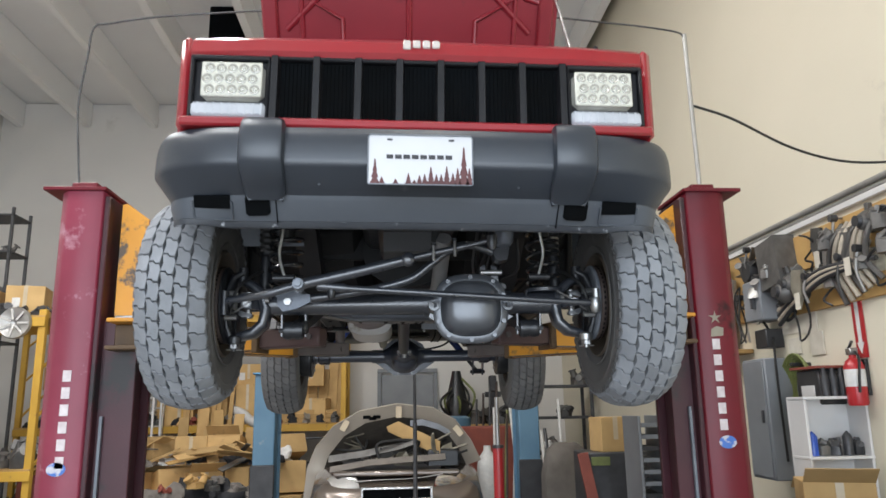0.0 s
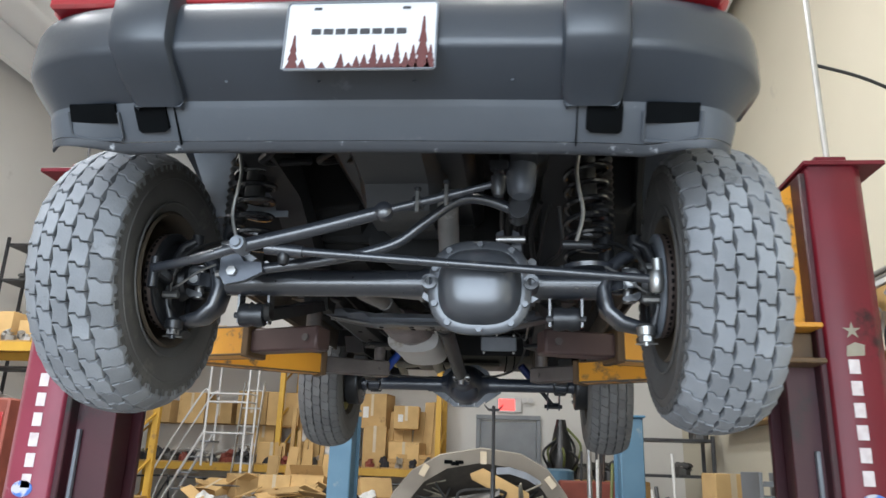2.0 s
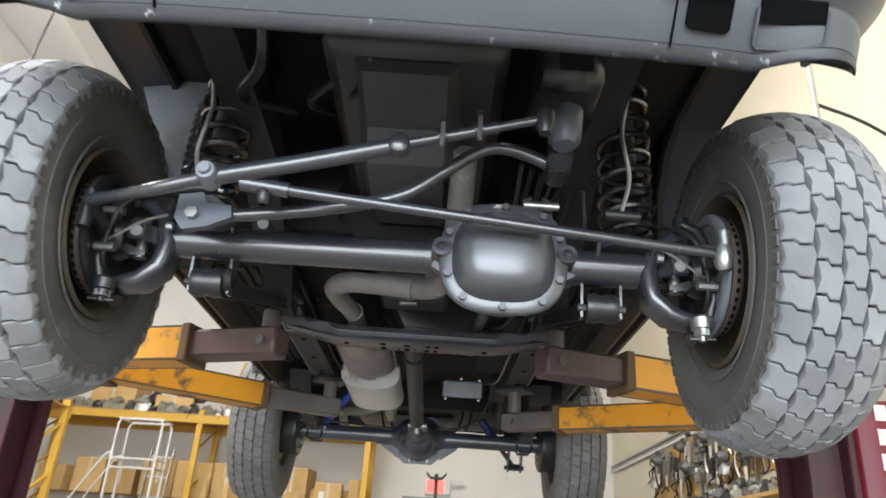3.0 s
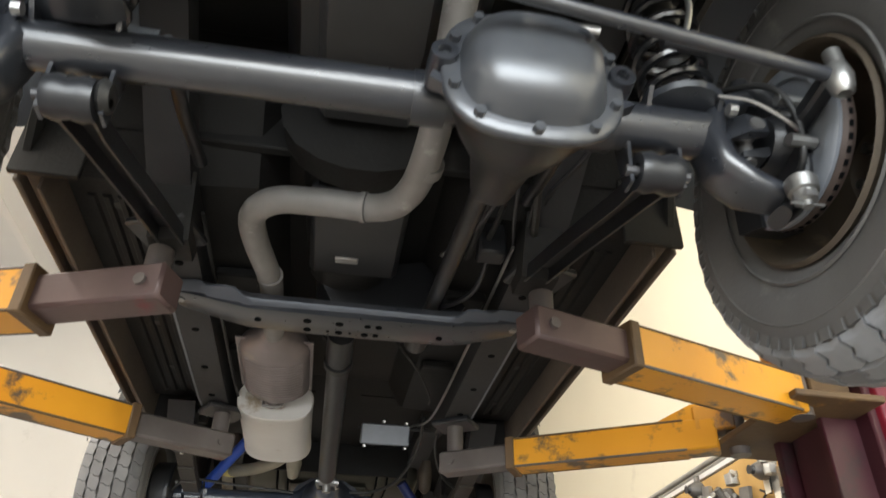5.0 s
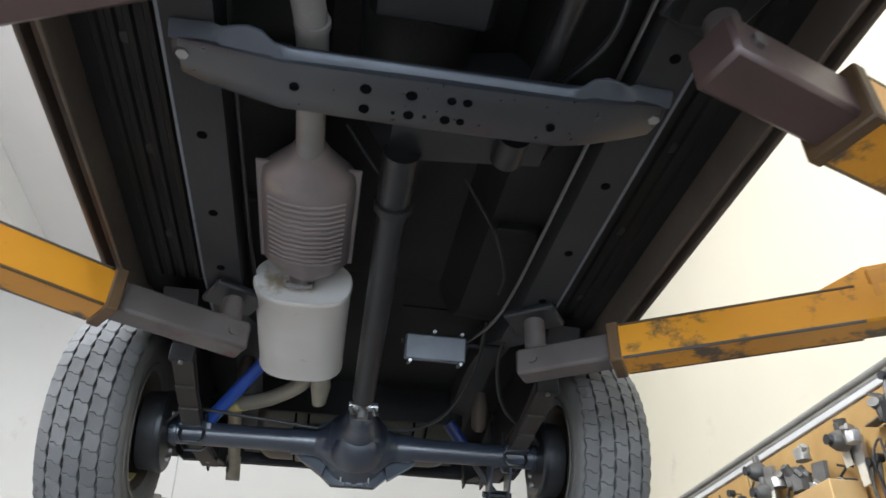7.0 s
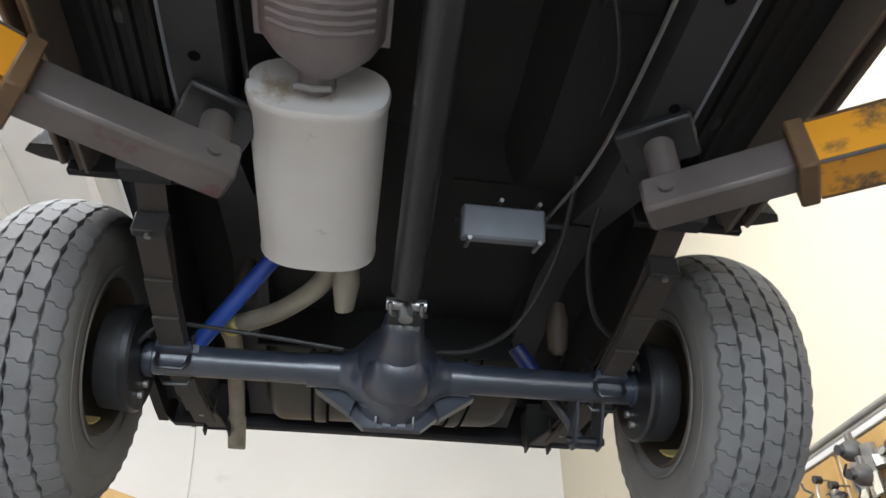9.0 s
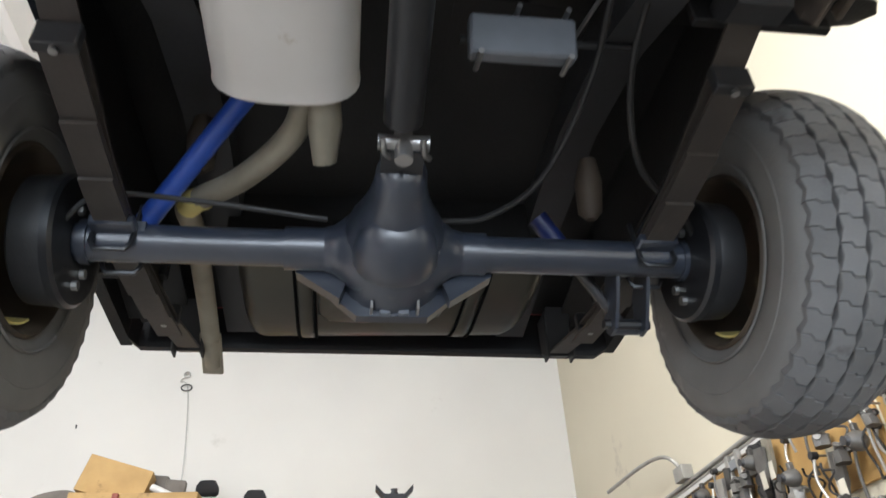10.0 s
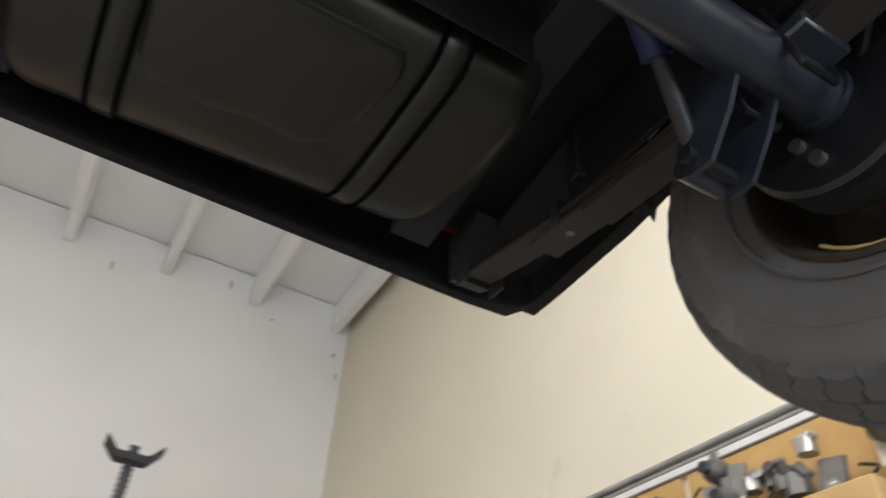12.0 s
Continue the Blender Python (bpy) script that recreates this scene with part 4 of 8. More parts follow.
    part("prop_rod", cyl((0.63, -0.35, 2.7), hp(0.6, 0.75, -0.02), 0.006), M["bare_steel"], jeep)
    # engine bay sides, radiator and engine block
    for s in (-1, 1):
        part("inner_wing", box(s * 0.60, s * 0.615, -0.62, 0.55, 2.52, 2.74, 0.004), M["undercoat"], jeep)
        part("spring_tower", loft([[(s * 0.60, y, 2.47), (s * 0.43, y, 2.47), (s * 0.43, y, 2.66), (s * 0.60, y, 2.69)] for y in (-0.16, 0.16)]), M["undercoat"], jeep)
    for s in (-1, 1):
        part("wheel_house", box(s * 0.60, s * 0.735, -0.52, 0.55, 2.56, 2.572, 0.003), M["undercoat"], jeep)
        part("wheel_house", box(s * 0.62, s * 0.768, 0.482, 0.498, 2.075, 2.57, 0.003), M["undercoat"], jeep)
        part("bay_tray", box(s * 0.22, s * 0.60, -0.55, 0.5, 2.60, 2.66, 0.01), M["undercoat"], jeep)
        part("wheel_house", box(s * 0.62, s * 0.735, 2.02, 3.06, 2.55, 2.56, 0.003), M["undercoat"], jeep)
        part("wheel_house", box(s * 0.62, s * 0.632, 2.02, 3.06, 2.10, 2.55, 0.003), M["undercoat"], jeep)
        part("wheel_house", box(s * 0.60, s * 0.79, 3.0, 3.03, 2.13, 2.55, 0.003), M["undercoat"], jeep)
        part("wheel_house", box(s * 0.50, s * 0.765, 2.02, 2.04, 2.085, 2.55, 0.003), M["undercoat"], jeep)
    part("fan_shroud", box(-0.42, 0.42, -0.55, -0.45, 2.26, 2.70, 0.02), M["cast_dark"], jeep)
    part("bulkhead", box(-0.72, 0.72, 0.50, 0.53, 2.24, 2.86, 0.005), M["undercoat"], jeep)
    part("radiator", box(-0.40, 0.40, -0.62, -0.56, 2.24, 2.66, 0.006), M["cast_dark"], jeep)
    part("radiator_support", box(-0.60, 0.60, -0.60, -0.55, 2.19, 2.26, 0.01), M["undercoat"], jeep)
    part("engine_block", box(-0.2, 0.2, -0.38, 0.42, 2.26, 2.78, 0.03), M["cast_dark"], jeep)
    part("oil_pan", loft([[(-0.14, y, 2.30), (-0.125, y, zz + 0.02), (-0.11, y, zz), (0.07, y, zz), (0.085, y, zz + 0.02), (0.13, y, 2.30)] for y, zz in ((-0.34, 2.23), (-0.16, 2.21), (-0.10, 2.15), (0.07, 2.145), (0.12, 2.17), (0.33, 2.2))]), M["oil_pan"], jeep, "grey steel oil pan")
    part("wire", tube([(-0.13, -0.45, 2.30), (-0.08, -0.45, 2.265), (0.03, -0.45, 2.262), (0.15, -0.45, 2.275)], 0.0028, seg=6), M["bare_steel"], jeep, "loose thin wire")


def underbody():
    # floor pan with its tunnel, rockers and frame rails
    prof = [(-0.735, 2.20), (-0.70, 2.165), (-0.52, 2.165), (-0.40, 2.18), (-0.26, 2.19), (-0.2, 2.30), (0.2, 2.30), (0.26, 2.19), (0.40, 2.18), (0.52, 2.165), (0.70, 2.165), (0.735, 2.20)]
    bm = loft([[(x, y, z + dz) for x, z in prof] + [(x, y, z + dz + 0.012) for x, z in prof[::-1]] for y, dz in ((0.42, 0.16), (0.52, 0.06), (0.6, 0.0), (1.2, 0.0), (1.95, 0.0), (2.08, 0.05), (2.2, 0.14))])
    part("floor_pan", bm, M["undercoat"], jeep, "dark undercoated floor pan", sharp=25)
    for s in (-1, 1):
        for x in (0.545, 0.585, 0.62, 0.655):
            part("floor_rib", loft([[(s * (x - 0.012), y, 2.166), (s * (x - 0.006), y, 2.156), (s * (x + 0.006), y, 2.156), (s * (x + 0.012), y, 2.166)] for y in (0.66, 1.88)]), M["undercoat"], jeep)
        part("rear_pan", loft([[(s * 0.10, y, z), (s * 0.735, y, z), (s * 0.735, y, z + 0.014), (s * 0.10, y, z + 0.014)] for y, z in ((2.18, 2.315), (2.6, 2.34), (3.0, 2.30), (3.40, 2.26))]), M["undercoat"], jeep)
        rk = [(s * 0.702, 2.19), (s * 0.706, 2.105), (s * 0.735, 2.085), (s * 0.752, 2.12), (s * 0.756, 2.20)]
        rocker = part("rocker", plate(rk, 0.50, 2.02, "y"), M["rocker"], jeep, "dusty brown sill")
        part("pinch_flange", box(s * 0.703, s * 0.711, 0.52, 2.0, 2.06, 2.11, 0.002), M["rocker"], rocker)
        part("sill_trim", box(s * 0.755, s * 0.768, 0.52, 2.0, 2.078, 2.125, 0.004), M["rocker"], rocker)
        pts = [(-0.62, 2.28, 0.10), (-0.3, 2.32, 0.10), (0.15, 2.29, 0.10), (0.42, 2.15, 0.10), (0.62, 2.065, 0.09), (1.7, 2.065, 0.09), (1.95, 2.09, 0.09), (2.2, 2.20, 0.1), (2.5, 2.25, 0.1), (2.9, 2.23, 0.1), (3.4, 2.17, 0.1)]
        rail = part("frame_rail", loft([[(s * 0.395, y, z), (s * 0.490, y, z), (s * 0.490, y, z + h), (s * 0.395, y, z + h)] for y, z, h in pts]), M["rail"], jeep, "black painted frame rail", sharp=25)
        part("rail_flange", loft([[(s * 0.490, y, z - 0.002), (s * 0.4965, y, z - 0.002), (s * 0.4965, y, z + 0.005), (s * 0.490, y, z + 0.005)] for y, z, h in pts[4:7]]), M["cover_grey"], rail, "scuffed grey weld flange")
        for y in (0.78, 1.15, 1.42, 1.66):
            part("rail_hole", cyl((s * 0.445, y, 2.0632), (s * 0.445, y, 2.07), 0.011, seg=12), M["hole"], rail)
        part("fuel_line", tube([(s * 0.375, 0.6, 2.10), (s * 0.37, 1.2, 2.09), (s * 0.36, 1.8, 2.10), (s * 0.33, 2.2, 2.2)], 0.005, seg=6), M["bare_steel"] if s > 0 else M["hose"], jeep)
    # gearbox crossmember
    st = [(-0.472, 0.885, 0.925, 2.045), (-0.455, 0.872, 0.952, 2.03), (-0.41, 0.868, 0.965, 2.022), (-0.33, 0.866, 0.975, 2.008), (-0.27, 0.866, 0.98, 1.998), (0, 0.862, 0.982, 1.994), (0.27, 0.862, 0.985, 1.998), (0.33, 0.862, 0.98, 2.006), (0.41, 0.866, 0.965, 2.022), (0.455, 0.872, 0.95, 2.03), (0.472, 0.885, 0.925, 2.045)]
    xm = part("crossmember", loft([[(x, a, z + 0.05), (x, a, z + 0.004), (x, a + 0.012, z), (x, b - 0.012, z), (x, b, z + 0.006), (x, b, z + 0.05)] for x, a, b, z in st]), M["axle_paint"], jeep, "black pressed-steel gearbox crossmember", sharp=30)
    def lip(x):
        return 0.024 + 0.024 * max(0.0, 1 - abs(abs(x) - 0.335) / 0.075)
    xs = [-0.472 + 0.944 * k / 40 for k in range(41)]
    # lip is paler than the crossmember: its blue-grey highlight is painted in
    part("front_lip", loft([[(x, 0.875 - lip(x), 2.04 + 0.016 - 0.036 * (abs(x) < 0.3) - 0.018 * (0.3 <= abs(x) < 0.38)), (x, 0.875, 2.006 + 0.03 * max(0.0, abs(x) - 0.27) / 0.2), (x, 0.875, 2.012 + 0.03 * max(0.0, abs(x) - 0.27) / 0.2), (x, 0.875 - lip(x), 2.062 - 0.036 * (abs(x) < 0.3) - 0.018 * (0.3 <= abs(x) < 0.38))] for x in xs]), M["pan_grey"], xm, "front lip, grey for its painted-in highlight", sharp=60)
    for x, y, r in ((-0.245, 0.915, 0.009), (-0.115, 0.895, 0.011), (-0.115, 0.945, 0.010), (-0.03, 0.895, 0.011), (-0.03, 0.945, 0.010), (0.045, 0.895, 0.009), (0.075, 0.895, 0.009), (0.04, 0.945, 0.010), (0.07, 0.945, 0.008), (0.245, 0.93, 0.009), (0.0, 0.943, 0.004), (-0.06, 0.944, 0.004)):
        part("crossmember_hole", cyl((x, y, 1.9925 + abs(x) * 0.008), (x, y, 2.0), r, seg=12), M["hole"], xm)
    for s in (-1, 1):
        part("mount_bolt", cyl((s * 0.448, 0.90, 2.024), (s * 0.448, 0.90, 2.035), 0.012, seg=6), M["zinc"], xm)
    # gearbox, transfer case, shafts
    part("gearbox", loft([ring_at((-0.02, y, 2.24), (0, 1, 0), r, 18, 0.8) for y, r in ((0.36, 0.19), (0.44, 0.18), (0.5, 0.14), (0.86, 0.125), (1.0, 0.115))]), M["undercoat"], jeep)
    part("gearbox_pan", box(-0.125, 0.105, 0.46, 0.82, 2.098, 2.15, 0.014), M["cast_dark"], jeep, "dark gearbox pan")
    part("drain_plug", box(-0.06, 0.0, 0.72, 0.745, 2.09, 2.10, 0.003), M["bare_steel"], jeep)
    tc = bmesh.new()
    hull(tc, [(x, y, z) for x, y, z in ((-0.11, 0.98, 2.2), (0.12, 0.98, 2.09), (0.28, 0.99, 2.06), (0.33, 0.99, 2.14), (0.2, 0.99, 2.28), (-0.11, 1.18, 2.2), (0.1, 1.16, 2.09), (0.28, 1.12, 2.07), (0.33, 1.12, 2.15), (0.2, 1.18, 2.28), (-0.05, 1.0, 2.1), (-0.05, 1.2, 2.11))])
    part("transfer_case", tc, M["cast_dark"], jeep, "dark cast transfer case")
    part("case_boss", cyl((0.2, 1.02, 2.056), (0.2, 1.10, 2.062), 0.035), M["cast_dark"], jeep)
    ds = part("rear_driveshaft", cyl((-0.02, 1.25, 2.085), (-0.012, 2.19, 1.962), 0.036, seg=20), M["cast_dark"], jeep, "grey-black rear driveshaft")
    part("slip_yoke", cyl((-0.02, 1.16, 2.10), (-0.02, 1.30, 2.08), 0.042), M["cast_dark"], ds)
    part("dust_boot", cyl((-0.02, 1.31, 2.078), (-0.02, 1.335, 2.075), 0.046), M["hose"], ds)
    part("front_driveshaft", cyl((0.215, 0.16, 1.965), (0.22, 0.96, 2.095), 0.021), M["cast_dark"], jeep, "black front driveshaft")
    # exhaust: front pipe, catalyst, muffler, tailpipe
    ex = part("front_pipe", tube([(0.12, -0.1, 2.2), (0.112, 0.08, 2.075), (0.105, 0.2, 2.035), (0.085, 0.33, 2.025), (0.03, 0.405, 2.03), (-0.10, 0.43, 2.045), (-0.195, 0.455, 2.055), (-0.25, 0.53, 2.065), (-0.252, 0.65, 2.075), (-0.225, 0.85, 2.088), (-0.222, 1.0, 2.09), (-0.222, 1.2, 2.09)], 0.031, seg=16), M["exhaust"], jeep, "dull grey-mauve exhaust pipe")
    for p, q in (((0.108, 0.24, 2.033), (0.106, 0.265, 2.03)), ((0.0, 0.41, 2.03), (-0.012, 0.413, 2.032)), ((-0.224, 0.83, 2.087), (-0.224, 0.845, 2.087))):
        part("weld_bead", cyl(p, q, 0.034), M["exhaust"], ex)
    cat = part("catalyst", loft([ring_at((-0.222, y, 2.098), (0, 1, 0), r, 22, f) for y, r, f in ((1.17, 0.034, 1.0), (1.20, 0.05, 0.9), (1.255, 0.105, 0.58), (1.30, 0.112, 0.56), (1.60, 0.112, 0.56), (1.64, 0.09, 0.6), (1.68, 0.045, 0.8))]), M["cat"], jeep, "brown-grey catalytic converter with a ribbed shield")
    for k in range(13):
        y = 1.32 + k * 0.02
        part("shield_rib", loft([[Vector((-0.222 + 0.117 * math.sin(t), yy, 2.098 - 0.066 * math.cos(t) * g)) for t in (-0.9, -0.45, 0, 0.45, 0.9)] for yy, g in ((y - 0.006, 0.97), (y, 1.02), (y + 0.006, 0.97))], closed=False, cap=False), M["cat"], cat)
    part("side_seam", box(-0.343, -0.101, 1.24, 1.62, 2.094, 2.102, 0.002), M["cat"], cat)

    def oval(y, w, h):
        out = []
        for i in range(32):
            t = 2 * math.pi * i / 32
            c, s = math.cos(t), math.sin(t)
            out.append((-0.228 + w * math.copysign(abs(c) ** 0.72, c), y, 2.09 + h * math.copysign(abs(s) ** 0.8, s)))
        return out
    mf = part("muffler", loft([oval(y, w, h) for y, w, h in ((1.725, 0.118, 0.062), (1.72, 0.134, 0.076), (1.73, 0.138, 0.08), (1.745, 0.135, 0.077), (2.20, 0.135, 0.077), (2.214, 0.138, 0.08), (2.223, 0.132, 0.074), (2.22, 0.116, 0.06))]), M["muffler"], jeep, "pale aluminised oval muffler")
    part("inlet_clamp", tube([(-0.27, 1.715, 2.075), (-0.267, 1.695, 2.055), (-0.236, 1.695, 2.05), (-0.205, 1.695, 2.055), (-0.202, 1.715, 2.075)], 0.006, seg=6, smooth=False), M["exhaust"], mf)
    part("inlet_pipe", cyl((-0.232, 1.62, 2.095), (-0.232, 1.74, 2.10), 0.036), M["cat"], mf)
    tp = part("tailpipe", tube([(-0.18, 2.19, 2.07), (-0.22, 2.34, 2.06), (-0.33, 2.48, 2.055), (-0.44, 2.575, 2.065), (-0.485, 2.66, 2.10), (-0.49, 2.80, 2.13), (-0.50, 3.0, 2.12), (-0.512, 3.2, 2.11), (-0.522, 3.36, 2.09), (-0.526, 3.44, 2.075)], 0.027, seg=14), M["tailpipe"], jeep, "stained brown tailpipe bent over the axle")
    part("end_cut", box(-0.032, 0.032, -0.13, 0.06, -0.008, 0.008, 0.004, m=pose(-0.526, 3.42, 2.075, -14, 0, 3)), M["tailpipe"], tp)
    part("yellow_band", tube([(-0.425, 2.565, 2.063), (-0.45, 2.585, 2.068), (-0.472, 2.625, 2.082)], 0.0285, seg=14), M["yellow_paper"], tp, "pale yellow mark on the pipe")
    part("hanger", loft([ring_at(p, (0.1, 0.6, -0.4), r, 12) for p, r in (((-0.16, 2.20, 2.075), 0.03), ((-0.155, 2.29, 2.03), 0.034), ((-0.155, 2.36, 2.0), 0.024))]), M["tailpipe"], jeep)
    # small box ahead of the tank, wiring and brake hoses
    bx = part("canister", box(-0.103, 0.103, -0.043, 0.043, -0.02, 0.02, 0.006, m=pose(0.212, 2.132, 2.132, -72, 0, 0)), M["cover_grey"], jeep, "grey square cover plate")
    for dx, dy in ((-0.085, 0.05), (0.085, 0.05), (0.085, -0.05), (-0.01, -0.052)):
        m = pose(0.212, 2.132, 2.132, -72, 0, 0)
        part("stud", cyl(m @ Vector((dx, dy, -0.035)), m @ Vector((dx, dy, 0.03)), 0.006, seg=8), M["bare_steel"], bx)
    part("support_bar", cyl((0.10, 2.17, 2.17), (0.46, 2.17, 2.18), 0.008), M["rail"], jeep)
    for pts, r in ((((0.35, 1.95, 2.15), (0.36, 2.2, 2.10), (0.30, 2.4, 2.02), (0.2, 2.5, 1.99), (0.10, 2.52, 1.985)), 0.007), (((0.42, 1.9, 2.15), (0.43, 2.15, 2.1), (0.50, 2.35, 2.03), (0.62, 2.45, 1.99), (0.68, 2.52, 1.96)), 0.007),
                   (((-0.68, 2.50, 1.93), (-0.6, 2.47, 1.985), (-0.4, 2.47, 1.975), (-0.15, 2.5, 1.965)), 0.006), (((0.15, 1.3, 2.17), (0.26, 1.45, 2.12), (0.32, 1.6, 2.1), (0.34, 1.75, 2.13)), 0.004),
                   (((-0.15, 1.2, 2.2), (-0.05, 1.28, 2.12), (0.0, 1.3, 2.15)), 0.004)):
        part("brake_hose", tube(pts, r, seg=8), M["hose"], jeep)
    part("vent_bag", loft([ring_at(p, (0, 0.2, -1), r, 12) for p, r in (((0.44, 2.47, 2.14), 0.02), ((0.44, 2.49, 2.09), 0.032), ((0.44, 2.51, 2.02), 0.028), ((0.44, 2.51, 2.0), 0.012))]), M["bump_stop"], jeep, "brown bump stop")
    part("vent_bag", loft([ring_at(p, (0, 0.2, -1), r, 12) for p, r in (((-0.43, 2.46, 2.2), 0.02), ((-0.43, 2.48, 2.16), 0.035), ((-0.43, 2.5, 2.1), 0.03), ((-0.43, 2.5, 2.08), 0.012))]), M["bump_stop"], jeep, "brown bump stop")
    rj = random.Random(12)
    for s in (-1, 1):
        for y in (0.75, 1.05, 1.38, 1.72):
            part("floor_plug", lathe([(2.150, 0.0), (2.150, 0.014), (2.154, 0.019), (2.166, 0.02)], 14, "z", (s * 0.60, y + 0.05 * s, 0.012)), M["hose"], jeep)
        for y in (1.0, 1.5):
            part("floor_brace", box(s * 0.27, s * 0.39, y - 0.03, y + 0.03, 2.155, 2.185, 0.006), M["undercoat"], jeep)
    for k in range(7):
        x = 0.27 + 0.03 * k
        part("line", tube([(x, 0.05 + 0.02 * k, 2.26), (x + rj.uniform(-0.03, 0.03), 0.25, 2.17 + rj.uniform(-0.03, 0.03)), (x + rj.uniform(-0.05, 0.05), 0.45, 2.12 + rj.uniform(-0.03, 0.03)), (x + rj.uniform(-0.06, 0.06), 0.7, 2.12)], rj.uniform(0.004, 0.010), seg=7), M["hose"] if k % 3 else M["dark_metal"], jeep)
    for k in range(6):
        x = -0.33 + 0.1 * k
        part("bay_hose", tube([(x, -0.42, 2.36 + rj.uniform(-0.04, 0.04)), (x + rj.uniform(-0.1, 0.1), -0.3, 2.28 + rj.uniform(-0.05, 0.05)), (x + rj.uniform(-0.1, 0.1), -0.12, 2.30), (x, 0.02, 2.36)], rj.uniform(0.006, 0.016), seg=8), M["hose"] if k % 2 else M["cast_dark"], jeep)
    part("shift_rod", tube([(0.33, 0.62, 2.14), (0.31, 0.75, 2.06), (0.25, 0.9, 2.08), (0.18, 1.02, 2.12)], 0.007, seg=8), M["cast_dark"], jeep)
    part("shift_bracket", box(0.29, 0.36, 0.60, 0.66, 2.08, 2.17, 0.006), M["cast_dark"], jeep)




def sweep(pts, across, thick, seg=16):
    """A forged bar bent in the xz plane, with its half-widths along y and half-thicknesses given at each point."""
    rings = []
    for i, p in enumerate(pts):
        p = Vector(p)
        d = (Vector(pts[min(i + 1, len(pts) - 1)]) - Vector(pts[max(i - 1, 0)])).normalized()
        nn = Vector((d.z, 0, -d.x))
        ring = []
        for k in range(seg):
            t = 2 * math.pi * k / seg
            c, e = math.cos(t), math.sin(t)
            ring.append(p + Vector((0, across[i] * math.copysign(abs(c) ** 0.7, c), 0)) + nn * (thick[i] * math.copysign(abs(e) ** 0.7, e)))
        rings.append(ring)
    return loft(rings)


def front_axle():
    ax = part("front_axle", cyl((-0.56, 0, FZ), (0.12, -0.005, FZ), 0.039, seg=24), M["axle_paint"], jeep, "black front axle tube with a soft sheen")
    cyl_r = cyl((0.30, 0, FZ), (0.57, 0, FZ), 0.042, seg=24)
    part("short_tube", cyl_r, M["axle_paint"], ax)
    part("tube_collar", cyl((0.045, 0, FZ), (0.10, 0, FZ), 0.046, seg=24), M["axle_paint"], ax)
    part("tube_collar", cyl((0.335, 0, FZ), (0.385, 0, FZ), 0.05, seg=24), M["axle_paint"], ax)
    part("diff_housing", loft([ring_at((0.217, y, 1.928), (0, 1, 0), r, 24) for y, r in ((-0.10, 0.126), (-0.05, 0.12), (0.01, 0.095), (0.08, 0.058), (0.17, 0.04))]), M["cast_dark"], ax, sharp=60)
    # bolted cover
    def octo(rx, rz, y, p=0.62):
        out = []
        for i in range(32):
            t = 2 * math.pi * (i + 0.5) / 32
            c, s = math.cos(t), math.sin(t)
            out.append((0.217 + rx * math.copysign(abs(c) ** p, c), y, 1.926 + rz * math.copysign(abs(s) ** p, s)))
        return out
    cov = part("diff_cover", loft([octo(*q) for q in ((0.138, 0.128, -0.098, 0.75), (0.142, 0.132, -0.104, 0.75), (0.142, 0.132, -0.112, 0.75), (0.138, 0.128, -0.117, 0.75), (0.114, 0.106, -0.118, 0.72), (0.108, 0.100, -0.130, 0.7), (0.101, 0.092, -0.150, 0.7), (0.090, 0.080, -0.164, 0.72), (0.066, 0.058, -0.174, 0.8), (0.036, 0.032, -0.178, 0.9), (0.012, 0.01, -0.179, 0.95))]), M["cover_paint"], ax, "black differential cover with a bolted rim", sharp=60)
    for i in range(10):
        t = 2 * math.pi * (i + 0.5) / 10
        c, s = math.cos(t), math.sin(t)
        p = (0.217 + 0.127 * math.copysign(abs(c) ** 0.75, c), 1.926 + 0.118 * math.copysign(abs(s) ** 0.75, s))
        part("cover_bolt", cyl((p[0], -0.116, p[1]), (p[0], -0.129, p[1]), 0.009, seg=6), M["cover_paint"], cov)
    part("fill_plug", lathe([(-0.15, 0.016), (-0.172, 0.016), (-0.174, 0.013), (-0.174, 0.007), (-0.168, 0.006), (-0.168, 0.0)], 14, "y", (0.276, 0, 1.957)), M["axle_paint"], cov)
    for x, s in ((0.079, -1), (0.356, 1)):
        part("bracket_eye", lathe([(-0.115, 0.0), (-0.115, 0.011), (-0.128, 0.011), (-0.128, 0.021), (-0.10, 0.023), (-0.06, 0.023)], 16, "y", (x, 0, 1.938)), M["axle_paint"], ax)
        part("brace", plate([(x - 0.015, 1.91), (x + s * 0.02, 1.895), (x - s * 0.06, 1.845), (x - s * 0.075, 1.86)], -0.112, -0.09), M["axle_paint"], ax)
    for s in (-1, 1):
        # forged yoke, knuckle, joint and disc
        part("axle_yoke", sweep([(s * x, 0, z) for x, z in ((0.648, 2.052), (0.615, 2.038), (0.578, 2.005), (0.556, 1.945), (0.570, 1.885), (0.607, 1.852), (0.662, 1.838))],
                                (0.026, 0.034, 0.040, 0.045, 0.045, 0.044, 0.034), (0.016, 0.018, 0.02, 0.024, 0.022, 0.021, 0.017)), M["axle_paint"], ax, "forged black axle yoke", sharp=60)
